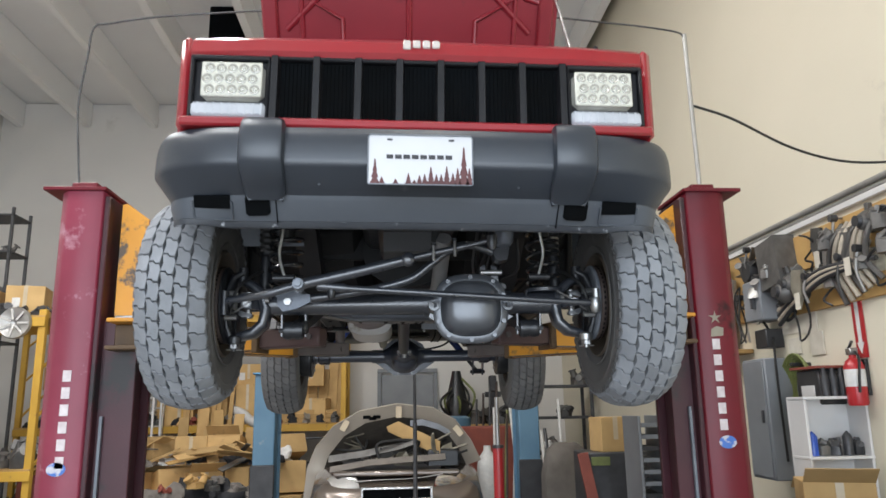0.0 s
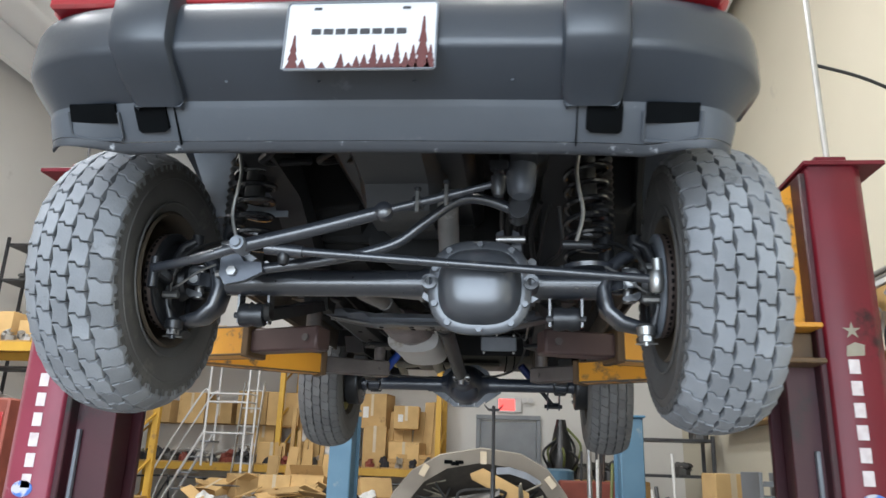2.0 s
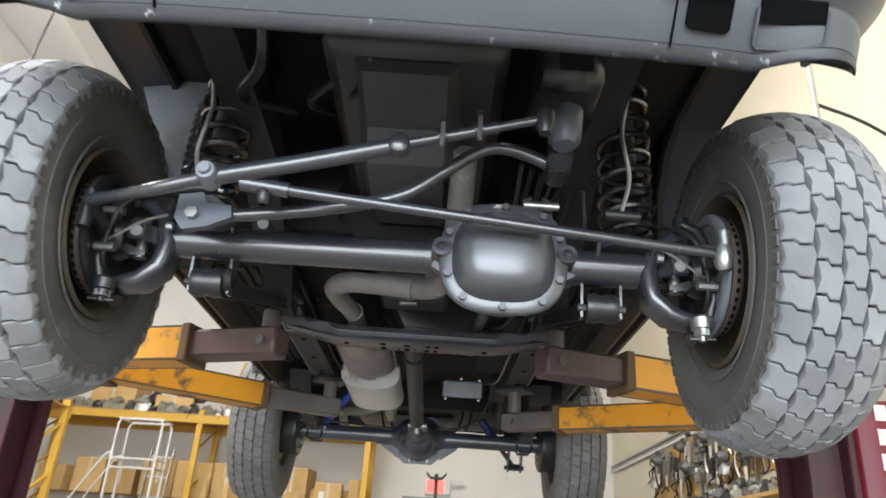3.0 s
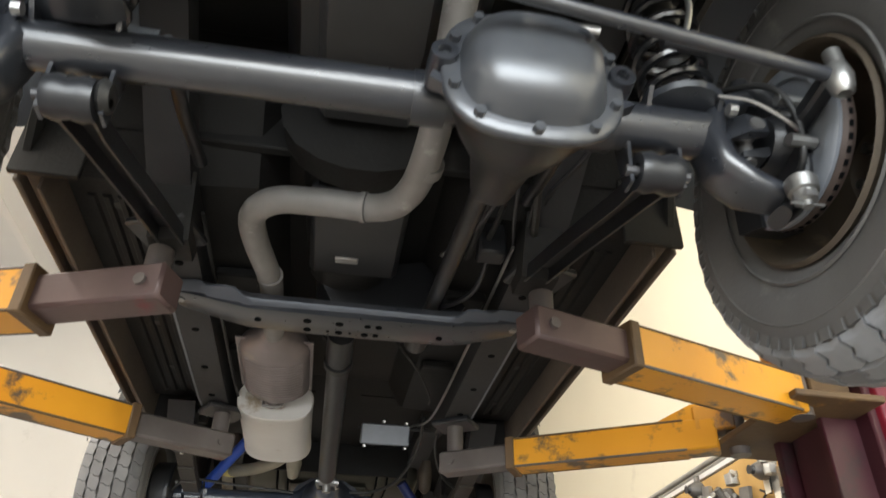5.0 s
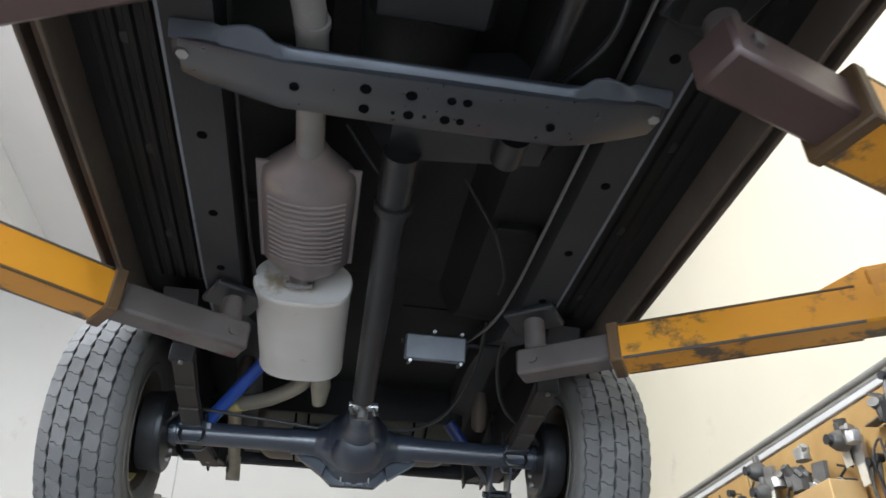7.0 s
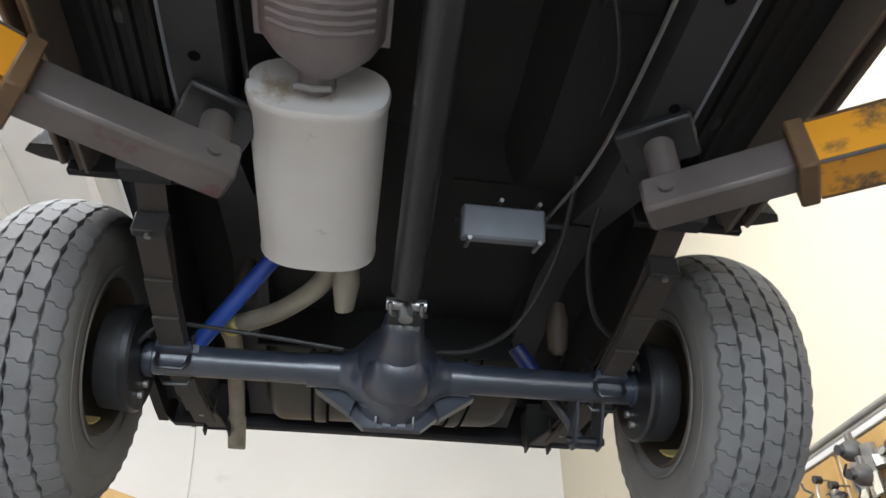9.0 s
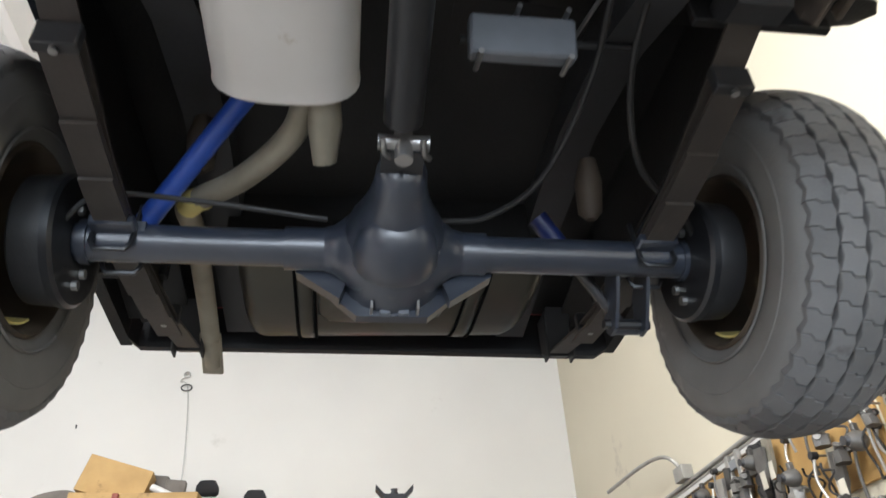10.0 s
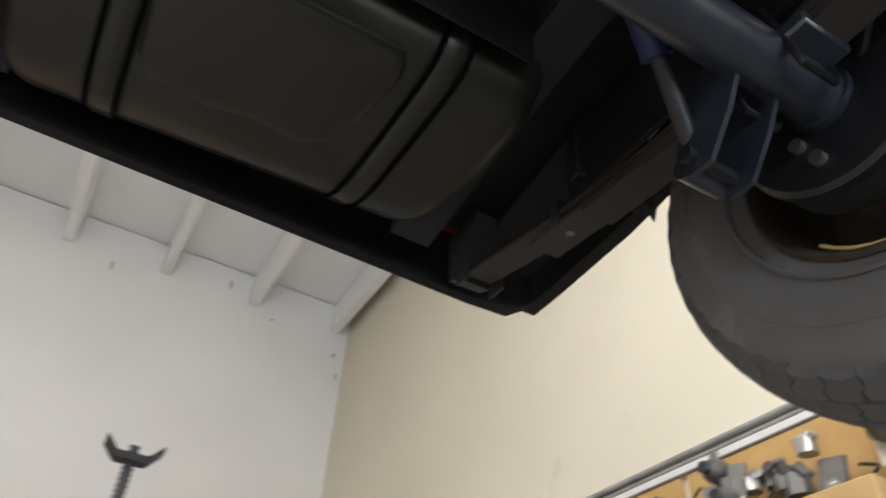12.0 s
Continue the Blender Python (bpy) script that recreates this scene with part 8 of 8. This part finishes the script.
def clutter_back():
    rk = random.Random(9)
    b = thing("workbench", "low wooden bench against the back wall", "bench", (1.6, 11.2, 0))
    part("top", box(0.9, 2.5, 10.75, 11.6, 1.2, 1.26, 0.01), M["plywood"], b)
    for x in (0.95, 2.45):
        for y in (10.8, 11.55):
            part("leg", box(x - 0.05, x + 0.05, y - 0.05, y + 0.05, 0, 1.2, 0.005), M["plywood"], b)
    e = thing("small_engine", "dark green engine with hoses on the bench", "engine", (1.1, 11.15, 1.26))
    part("block", loft([ring_at((1.08, 11.15, z), (0, 0, 1), r, 14) for z, r in ((1.26, 0.24), (1.5, 0.26), (1.7, 0.2), (1.9, 0.16), (2.15, 0.1), (2.25, 0.08))]), M["cast_dark"], e)
    for k in range(8):
        a = k * 0.8
        part("hose", tube([(1.08 + 0.1 * math.cos(a), 11.05, 2.1 - 0.05 * k), (1.08 + 0.32 * math.cos(a), 10.95 + 0.2 * math.sin(a), 1.8 - 0.03 * k), (1.08 + 0.2 * math.cos(a), 11.0, 1.4)], 0.022, seg=6), M["green_hose"] if k % 3 == 0 else M["hose"], e)
    for k in range(9):
        jagged("engine_part", 1.35 + rk.uniform(0, 0.9), 11.05 + rk.uniform(0, 0.4), 1.261, rk.uniform(0.15, 0.28), M["dark_metal"] if k % 2 else M["junk_grey"], "dark engine part on the bench", "engine part", 300 + k, "engine parts on the bench", 1.5)
    v = thing("bench_vice", "dark bench vice on a steel column", "vice", (1.75, 11.0, 0))
    part("column", cyl((1.75, 11.0, 0.02), (1.75, 11.0, 1.75), 0.04), M["dark_metal"], v)
    part("jaw", box(1.6, 1.9, 10.95, 11.05, 1.75, 1.85, 0.01), M["dark_metal"], v)
    part("head", box(1.68, 1.82, 10.92, 11.08, 1.85, 2.15, 0.02), M["dark_metal"], v)
    part("foot", box(1.55, 1.95, 10.8, 11.2, 0.001, 0.02, 0.003), M["dark_metal"], v)
    s = thing("parts_shelf", "black steel shelf crowded with gearboxes and parts", "shelf", (2.6, 9.3, 0))
    for x in (2.05, 3.1):
        for y in (9.0, 9.6):
            part("post", box(x - 0.025, x + 0.025, y - 0.025, y + 0.025, 0, 1.95, 0.003), M["dark_metal"], s)
    for z in (0.3, 0.85, 1.4, 1.9):
        part("tray", box(2.03, 3.12, 8.98, 9.62, z - 0.04, z, 0.004), M["dark_metal"], s)
    for k in range(15):
        jagged("gearbox_part", 2.18 + (k % 4) * 0.26, 9.25 + rk.uniform(-0.1, 0.1), (0.3, 0.85, 1.4, 1.9)[k % 4], rk.uniform(0.13, 0.2), M["junk_grey"] if k % 3 else M["alloy"], "greasy gearbox part on the shelf", "gearbox part", 330 + k, "parts on the black shelf", 1.3)
    for k in range(4):
        single("steel_rod", cyl((1.25 + 0.1 * k, 9.6, 0.0), (1.32 + 0.12 * k, 9.9, 1.7 + 0.1 * k), 0.02), M["rust"] if k % 2 else M["dark_metal"], "long steel rod standing by the bench", "rod", group="steel rods")
    single("red_trolley", box(0.9, 1.9, 8.3, 8.9, 0.001, 1.28, 0.02), M["rust_red"], "faded red steel trolley", "trolley")
    single("blue_drum", lathe([(0.0, 0.0), (0.0, 0.28), (0.4, 0.29), (0.45, 0.275), (0.85, 0.28), (0.88, 0.2), (0.88, 0.0)], 24, "z", (0.9, 9.6, 0.55)), M["blue_paint"], "dusty blue drum on a trolley", "drum")
    single("drum_stand", box(0.6, 1.2, 9.3, 9.9, 0.001, 0.55, 0.02), M["dark_metal"], "dark steel drum stand", "stand")
    single("plastic_jug", loft([ring_at((1.15, 7.2, z), (0, 0, 1), r, 14) for z, r in ((0.0, 0.13), (0.8, 0.14), (0.9, 0.12), (1.0, 0.05), (1.06, 0.05))]), M["label_white"], "tall white plastic jug", "jug")
    bag = thing("seat_cover", "grey-brown padded seat standing on the floor", "car seat", (1.9, 5.8, 0))
    part("cushion", loft([[(1.9 - w, 5.8 - d, z), (1.9 + w, 5.8 - d, z), (1.9 + w, 5.8 + d, z), (1.9 - w, 5.8 + d, z)] for w, d, z in ((0.24, 0.12, 0.01), (0.28, 0.16, 0.3), (0.27, 0.15, 0.8), (0.22, 0.12, 1.05), (0.12, 0.06, 1.15))]), M["grey_cloth"], bag, sharp=80)
    # drawer tower of louvred trays, carton and plank
    d = thing("tray_tower", "grey steel tower of sloping trays", "tray rack", (2.16, 3.5, 0))
    for x in (1.97, 2.17, 2.36):
        part("side", box(x - 0.012, x + 0.012, 3.32, 3.75, 0.001, 1.47, 0.004), M["grey_metal"], d)
    for k in range(15):
        z = 0.06 + k * 0.094
        for a in (1.985, 2.183):
            part("tray", loft([[(x, 3.31, z + 0.035), (x, 3.32, z), (x, 3.7, z + 0.02), (x, 3.7, z + 0.028), (x, 3.328, z + 0.008), (x, 3.318, z + 0.036)] for x in (a, a + 0.174)]), M["grey_metal"] if k % 4 else M["dark_metal"], d)
    carton(2.05, 4.5, 1.12, 0.30, 0.3, 0.33, 8, 0, "brown carton on a steel cabinet")
    single("steel_cabinet", box(1.75, 2.45, 4.3, 4.8, 0.001, 1.12, 0.01), M["dark_metal"], "dark grey steel cabinet with a carton on it", "cabinet")
    single("label_card", box(1.80, 1.98, 4.28, 4.296, 1.0, 1.08, 0.003), M["green_hose"], "green and white card taped on the cabinet", "card")
    single("rust_plank", box(-0.05, 0.05, -0.02, 0.02, 0, 1.15, 0.004, m=pose(1.85, 4.0, 0.001, -6, -9, 0)), M["rust_red"], "rust-red painted plank leaning", "plank")


def right_wall():
    rk = random.Random(21)
    x1 = X1
    for k, (z, r) in enumerate(((3.05, 0.022), (3.0, 0.016))):
        single("conduit", cyl((x1 - 0.03, 0.6, z), (x1 - 0.03, 11.6, z), r, seg=10), M["conduit"], "long grey conduit clipped along the wall", "pipe", group="wall conduits")
    single("trim_board", box(x1 - 0.045, x1 - 0.004, 0.7, 11.6, 2.94, 2.985, 0.006), M["white_board"], "white batten under the conduits", "trim", kind="structure")
    wb = thing("tool_board", "orange-yellow plywood boards fixed along the wall", "board", (x1, 5, 2.7))
    for a, b, z0, z1 in ((1.2, 3.0, 2.60, 2.89), (3.05, 5.2, 2.30, 2.93), (5.25, 7.0, 2.30, 2.93), (7.05, 9.0, 2.20, 2.93), (1.2, 3.0, 2.26, 2.42)):
        part("board", box(x1 - 0.03, x1 - 0.003, a, b, z0, z1, 0.004), M["plywood"], wb)
    # loops, brackets, tags and housings hung on nails
    for k in range(135):
        y = 1.5 + k * 0.054 + rk.uniform(-0.03, 0.03)
        z = rk.uniform(2.5, 2.92)
        kind = rk.choice((0, 1, 2, 2, 3, 3, 4, 5, 5))
        d = x1 - 0.05 - rk.uniform(0, 0.12)
        g = "parts hung on the board"
        if kind == 0:
            w, h = rk.uniform(0.05, 0.12), rk.uniform(0.12, 0.26)
            pts = [(d - 0.02 * math.sin(3 * a), y + w * math.cos(a), z - h + h * math.sin(a)) for a in (i * 2 * math.pi / 20 for i in range(21))]
            single("drive_belt", tube(pts, rk.uniform(0.007, 0.014), seg=6, smooth=False), M["hose"], "black rubber belt hung on the board", "belt", group=g)
        elif kind == 1:
            rr = rk.uniform(0.06, 0.1)
            t = thing("pump_housing", "grimy grey metal housing hung on the board", "car part", (d, y, z), group=g)
            part("case", lathe([(-0.1, 0.0), (-0.1, rr * 0.6), (-0.05, rr), (0.0, rr), (0.02, rr * 0.7), (0.03, 0)], 14, "x", (d, y, z - rr)), M["junk_grey"], t)
            part("pulley", lathe([(-0.13, 0.0), (-0.13, rr * 0.5), (-0.12, rr * 0.35), (-0.1, rr * 0.5), (-0.09, 0)], 14, "x", (d, y, z - rr)), M["dark_metal"], t)
            part("lug", box(d - 0.04, d, y - 0.02, y + 0.02, z - 0.04, z + 0.05, 0.005), M["junk_grey"], t)
        elif kind == 2:
            L = rk.uniform(0.2, 0.45)
            t = thing("hanging_rod", "steel rod with an end fitting hung on the board", "car part", (d, y, z), group=g)
            part("rod", tube([(d, y, z), (d - 0.02, y + 0.02, z - L * 0.5), (d, y + rk.uniform(-0.05, 0.05), z - L)], 0.011, seg=7), M["junk_grey"] if k % 2 else M["alloy"], t)
            part("fitting", cyl((d - 0.03, y, z), (d + 0.02, y, z), 0.028, seg=10), M["dark_metal"], t)
            part("peg", cyl((d, y, z), (x1 - 0.002, y, z), 0.008, seg=8), M["bare_steel"], t)
        elif kind == 3:
            t = thing("bracket_plate", "bent dark bracket with a paper tag", "bracket", (d, y, z), group=g)
            a = rk.uniform(0.05, 0.09)
            part("plate", plate([(y - a, z), (y + a * 0.6, z + 0.02), (y + a, z - 0.12), (y + a * 0.2, z - 0.3), (y - a * 0.6, z - 0.2)], d - 0.03, d, "x"), rk.choice((M["dark_metal"], M["junk_grey"], M["alloy"], M["tailpipe"])), t)
            part("tag", box(d - 0.036, d - 0.032, y - 0.035, y + 0.035, z - 0.30, z - 0.17, 0.001), M["paper"], t, "small paper tag")
        elif kind == 4:
            pts = [(d - rk.uniform(0, 0.05), y + rk.uniform(-0.09, 0.09), z - 0.05 * i) for i in range(8)]
            single("wiring_loom", tube(pts, 0.009, seg=6), M["hose"] if k % 2 else M["dark_metal"], "tangled wiring loom hung on a nail", "cable", group=g)
        else:
            jagged("caliper", d - 0.03, y, z - 0.22, rk.uniform(0.07, 0.11), M["junk_grey"] if k % 2 else M["alloy"], "cast metal caliper hung on the board", "caliper", 500 + k, g, 1.9)
    for k in range(23):
        y = 4.45 + k * 0.18
        jagged("stored_part", x1 - 0.16, y, 2.049, rk.uniform(0.08, 0.14), rk.choice([M["junk_grey"], M["dark_metal"], M["alloy"], M["tailpipe"], M["dark_metal"]]), "worn car part stored on the wall ledge", "car part", 600 + k, "parts on the ledge", 1.5)
    single("wall_ledge", box(x1 - 0.3, x1 - 0.004, 3.75, 8.6, 2.01, 2.048, 0.005), M["plywood"], "narrow wooden ledge on the wall", "shelf")
    # bundles of bent pipe near the front
    for k in range(7):
        y = 1.7 + 0.07 * k
        single("bent_pipe", tube([(x1 - 0.06, y, 2.82), (x1 - 0.14, y + 0.04, 2.68), (x1 - 0.12, y + 0.12, 2.5), (x1 - 0.07, y + 0.05, 2.36 - 0.02 * k)], 0.02, seg=8), M["tan_hose"] if k % 3 else M["junk_grey"], "bent tan pipe hung in a bundle", "pipe", group="bent pipes")
    for k in range(5):
        single("long_hose", tube([(x1 - 0.1, 1.75 + 0.03 * k, 2.5), (x1 - 0.16, 2.3, 2.52 - 0.02 * k), (x1 - 0.12, 2.8, 2.42 - 0.03 * k), (x1 - 0.08, 3.1, 2.36 - 0.04 * k)], 0.018, seg=8), M["tan_hose"] if k % 2 else M["dark_metal"], "long tan flexible hose on the wall", "hose", group="long hoses")
    cl = thing("clutch_cluster", "dark radiator fan and housing hung on the wall", "fan", (x1, 3.1, 2.7))
    part("fan_hub", lathe([(-0.16, 0.0), (-0.16, 0.09), (-0.06, 0.12), (-0.02, 0.12)], 16, "x", (x1, 3.45, 2.72)), M["dark_metal"], cl)
    for k in range(7):
        a = k * 0.9
        part("blade", beam((x1 - 0.1, 3.45 + 0.1 * math.cos(a), 2.72 + 0.1 * math.sin(a)), (x1 - 0.08, 3.45 + 0.27 * math.cos(a), 2.72 + 0.22 * math.sin(a)), 0.08, 0.012, 0.003), M["junk_grey"], cl)
    part("shroud", hull(bmesh.new(), [(x, y, z) for x in (x1 - 0.2, x1 - 0.02) for y, z in ((2.8, 2.52), (3.12, 2.48), (3.16, 2.88), (2.84, 2.92))]), M["junk_grey"], cl)
    eb = thing("electric_box", "grey electric switch box with a lever and cable", "switch box", (x1, 3.3, 2.4))
    part("case", box(x1 - 0.22, x1 - 0.003, 3.12, 3.42, 2.25, 2.6, 0.012), M["grey_metal"], eb)
    part("lever", box(x1 - 0.26, x1 - 0.22, 3.2, 3.23, 2.35, 2.5, 0.004), M["dark_metal"], eb)
    part("cable", tube([(x1 - 0.12, 3.3, 2.25), (x1 - 0.1, 3.2, 2.1), (x1 - 0.2, 3.02, 1.95), (x1 - 0.22, 2.98, 1.6), (x1 - 0.2, 3.0, 1.1)], 0.011, seg=6), M["hose"], eb)
    part("junction", box(x1 - 0.16, x1 - 0.003, 3.2, 3.4, 2.02, 2.18, 0.008), M["dark_metal"], eb)
    cb = thing("wall_cabinet", "tall narrow grey steel cabinet on the wall", "cabinet", (x1, 3.2, 1.4))
    part("case", box(x1 - 0.3, x1 - 0.003, 3.02, 3.40, 0.95, 1.92, 0.01), M["grey_metal"], cb)
    part("door", box(x1 - 0.312, x1 - 0.3, 3.04, 3.38, 0.97, 1.90, 0.004), M["grey_metal"], cb)
    part("latch", box(x1 - 0.33, x1 - 0.312, 3.08, 3.1, 1.4, 1.5, 0.003), M["dark_metal"], cb)
    hc = thing("hose_coil", "coiled yellow-green air hose on a hook", "hose", (x1, 2.85, 1.65))
    for k in range(7):
        r = 0.15 + 0.012 * k
        part("turn", tube([(x1 - 0.06 - 0.013 * k, 2.86 + r * math.cos(a), 1.66 + r * 1.25 * math.sin(a)) for a in (i * 2 * math.pi / 24 for i in range(25))], 0.011, seg=6, smooth=False), M["green_hose"], hc)
    part("hook", box(x1 - 0.17, x1 - 0.003, 2.84, 2.87, 1.84, 1.87, 0.004), M["dark_metal"], hc)
    pb = thing("paper_board", "sheets of paper pinned on the wall", "papers", (x1, 2.8, 2.2))
    for k, (a, b, c, e) in enumerate(((2.95, 3.2, 2.12, 2.42), (2.68, 2.93, 2.10, 2.40), (2.62, 2.8, 1.92, 2.1), (2.95, 3.12, 1.95, 2.08))):
        part("sheet", box(x1 - 0.012 - 0.002 * k, x1 - 0.004, a, b, c, e, 0.001), M["paper"], pb)
    part("yellow_sheet", box(x1 - 0.022, x1 - 0.013, 2.98, 3.14, 2.26, 2.42, 0.001), M["yellow_paper"], pb, "yellow note")
    sg = thing("arrow_sign", "narrow red and white sign with a down arrow", "sign", (x1, 2.15, 2.1))
    part("panel", box(x1 - 0.012, x1 - 0.003, 2.11, 2.23, 1.86, 2.45, 0.002), M["red_plain"], sg)
    part("stripe", box(x1 - 0.016, x1 - 0.0125, 2.15, 2.19, 1.95, 2.42, 0.001), M["label_white"], sg)
    part("arrow", plate([(2.13, 1.97), (2.21, 1.97), (2.17, 1.89)], x1 - 0.0165, x1 - 0.0125, "x"), M["label_white"], sg)
    fe = thing("fire_extinguisher", "red fire extinguisher with a white label and black hose", "fire extinguisher", (x1, 2.17, 1.55))
    part("cylinder", lathe([(1.53, 0.0), (1.53, 0.06), (1.55, 0.068), (1.80, 0.068), (1.84, 0.05), (1.86, 0.025), (1.88, 0.022), (1.88, 0)], 20, "z", (x1 - 0.09, 2.17, 0)), M["red_plain"], fe)
    part("label", lathe([(1.66, 0.0685), (1.78, 0.0685)], 20, "z", (x1 - 0.09, 2.17, 0)), M["label_white"], fe, "white printed label")
    part("valve", box(x1 - 0.12, x1 - 0.06, 2.14, 2.2, 1.88, 1.93, 0.006), M["bare_steel"], fe)
    part("handle", beam((x1 - 0.09, 2.2, 1.93), (x1 - 0.14, 2.08, 1.97), 0.02, 0.012, 0.003), M["dark_metal"], fe)
    part("hose", tube([(x1 - 0.09, 2.14, 1.9), (x1 - 0.11, 2.07, 1.85), (x1 - 0.12, 2.08, 1.7), (x1 - 0.12, 2.09, 1.62)], 0.01, seg=6), M["hose"], fe)
    part("bracket", box(x1 - 0.03, x1 - 0.003, 2.13, 2.21, 1.6, 1.85, 0.003), M["dark_metal"], fe)
    rd = thing("wall_radio", "dark radio box on a small wall shelf", "radio", (x1, 2.55, 1.75))
    part("shelf", box(x1 - 0.25, x1 - 0.003, 2.36, 2.74, 1.80, 1.82, 0.003), M["rust_red"], rd)
    part("case", box(x1 - 0.22, x1 - 0.02, 2.4, 2.7, 1.54, 1.795, 0.01), M["dark_metal"], rd)
    part("front", box(x1 - 0.226, x1 - 0.221, 2.46, 2.64, 1.56, 1.68, 0.002), M["white_board"], rd)
    sh = thing("white_shelf_unit", "white open shelf unit with cans and small parts", "shelf", (x1 - 0.25, 2.2, 0.0))
    for a in (2.78, x1 - 0.025):
        part("side", box(a, a + 0.02, 2.2, 2.42, 0.001, 1.575, 0.003), M["white_board"], sh)
    for z in (0.4, 0.8, 1.17, 1.577):
        part("shelf_board", box(2.775, x1 - 0.003, 2.195, 2.42, z, z + 0.02, 0.003), M["white_board"], sh)
    part("back", box(2.78, x1 - 0.004, 2.421, 2.432, 0.001, 1.59, 0.002), M["white_board"], sh)
    for k in range(5):
        xk = 2.85 + k * 0.085
        if k in (0, 3):
            single("spray_can", lathe([(0, 0.0), (0, 0.033), (0.13, 0.033), (0.15, 0.02), (0.17, 0.0)], 14, "z", (xk, 2.27, 1.191)), M["shock_blue"] if k == 0 else M["dark_metal"], "small blue can on the white shelf" if k == 0 else "small dark can on the white shelf", "can", group="cans on the shelf")
        else:
            jagged("small_part", xk, 2.3, 1.191, 0.07, M["junk_grey"] if k % 2 else M["dark_metal"], "small metal part on the white shelf", "car part", 700 + k, "small parts on the shelf", 2.2)
        jagged("small_part", xk, 2.3, 0.821, 0.07, M["dark_metal"] if k % 2 else M["blue_plastic"], "small part on the white shelf", "car part", 720 + k, "small parts on the shelf", 2.4)
    for k in range(4):
        single("oil_bottle", lathe([(0, 0.0), (0, 0.03), (0.14, 0.03), (0.17, 0.014), (0.2, 0.014), (0.2, 0.0)], 14, "z", (x1 - 0.24 + k * 0.065, 2.3, 1.598)), M["dark_metal"], "dark oil bottle on the shelf top", "bottle", group="bottles on the shelf")
    carton(2.80, 2.0, 0.72, 0.42, 0.36, 0.34, -20, 0, "open brown carton on a stack", open_top=True)
    carton(2.80, 1.97, 0.001, 0.46, 0.44, 0.715, -18)
    single("black_bin", loft([ring_at((2.70, 1.3, z), (0, 0, 1), r, 20) for z, r in ((0.001, 0.2), (0.9, 0.26), (0.95, 0.27), (0.95, 0.24), (0.85, 0.235))]), M["black_plastic"], "tall black plastic waste bin", "bin")
    fr = thing("mirror_frame", "grey aluminium frame standing against the board", "frame", (x1, 7.0, 2.7))
    for a in (6.92, 7.1):
        part("bar", box(x1 - 0.09, x1 - 0.05, a - 0.03, a + 0.03, 2.1, 3.0, 0.006), M["alloy"], fr)
    part("cross", box(x1 - 0.085, x1 - 0.055, 6.95, 7.07, 2.86, 2.94, 0.004), M["grey_metal"], fr)
    sp = thing("spring_strip", "row of dark coil springs on a strip", "springs", (x1, 6.6, 2.7))
    for k in range(9):
        part("coil", cyl((x1 - 0.12, 6.62, 2.88 - k * 0.06), (x1 - 0.06, 6.62, 2.89 - k * 0.06), 0.05, seg=12), M["dark_metal"], sp)
    part("backing", box(x1 - 0.06, x1 - 0.035, 6.55, 6.69, 2.3, 2.95, 0.003), M["cast_dark"], sp)
    pi = thing("bent_conduit_arm", "bent grey conduit arm standing off the wall", "pipe", (x1, 8.0, 3.3))
    part("arm", tube([(x1 - 0.05, 8.0, 3.06), (x1 - 0.12, 7.98, 3.22), (x1 - 0.2, 8.1, 3.33), (x1 - 0.28, 8.5, 3.36), (x1 - 0.34, 9.4, 3.36)], 0.02, seg=8), M["conduit"], pi)
    part("box", box(x1 - 0.12, x1 - 0.003, 7.9, 8.1, 3.06, 3.2, 0.006), M["conduit"], pi)
    big = thing("parcel_carton", "tall orange-brown carton standing on the ledge", "box", (x1 - 0.2, 4.15, 2.05))
    part("carton", box(x1 - 0.30, x1 - 0.06, 3.95, 4.35, 2.049, 2.46, 0.006), M["cardboard"], big)
    part("mark", box(x1 - 0.304, x1 - 0.3005, 4.22, 4.27, 2.2, 2.34, 0.0005), M["ink"], big)
    # overhead cable between the lift columns
    oc = thing("overhead_cable", "thin cable running up and over between the lift columns", "cable", (0, 1.05, 2.7))
    part("cable", tube([(-1.76, 1.05, 2.70), (-1.80, 1.08, 2.95), (-1.835, 1.1, 3.25), (-1.81, 1.1, 3.55), (-1.79, 1.1, 3.73), (-1.7, 1.1, 3.76), (-1.36, 1.1, 3.815), (-0.6, 1.1, 3.87), (0.4, 1.1, 3.88), (1.21, 1.1, 3.82), (1.62, 1.1, 3.77), (1.685, 1.1, 3.72)], 0.006, seg=6), M["dark_metal"], oc)
    part("conduit", cyl((1.69, 1.1, 2.70), (1.685, 1.1, 3.75), 0.013), M["conduit"], oc)
    part("side_cable", tube([(1.69, 1.1, 3.29), (1.95, 1.15, 3.23), (2.4, 1.3, 3.10), (2.8, 1.35, 3.03), (3.24, 1.3, 3.03)], 0.008, seg=6), M["hose"], oc)


room()
front_end()
nose_tilt = Matrix.Translation((0.01, 0, 2.3)) @ Matrix.Rotation(radians(0.95), 4, "Y") @ Matrix.Translation((0, 0, -2.3))
for ob in jeep.children:
    drop = 0.0 if ob.name.startswith(("front_bumper", "header", "badge")) else -0.018
    ob.matrix_parent_inverse = ob.matrix_parent_inverse @ nose_tilt @ Matrix.Translation((0, 0, drop))
upper_body()
underbody()
front_axle()
rear_axle()
lift()
back_lift()
bronze_car()
stand_and_jack()
clutter_left()
heap_mess()
clutter_back()
right_wall()
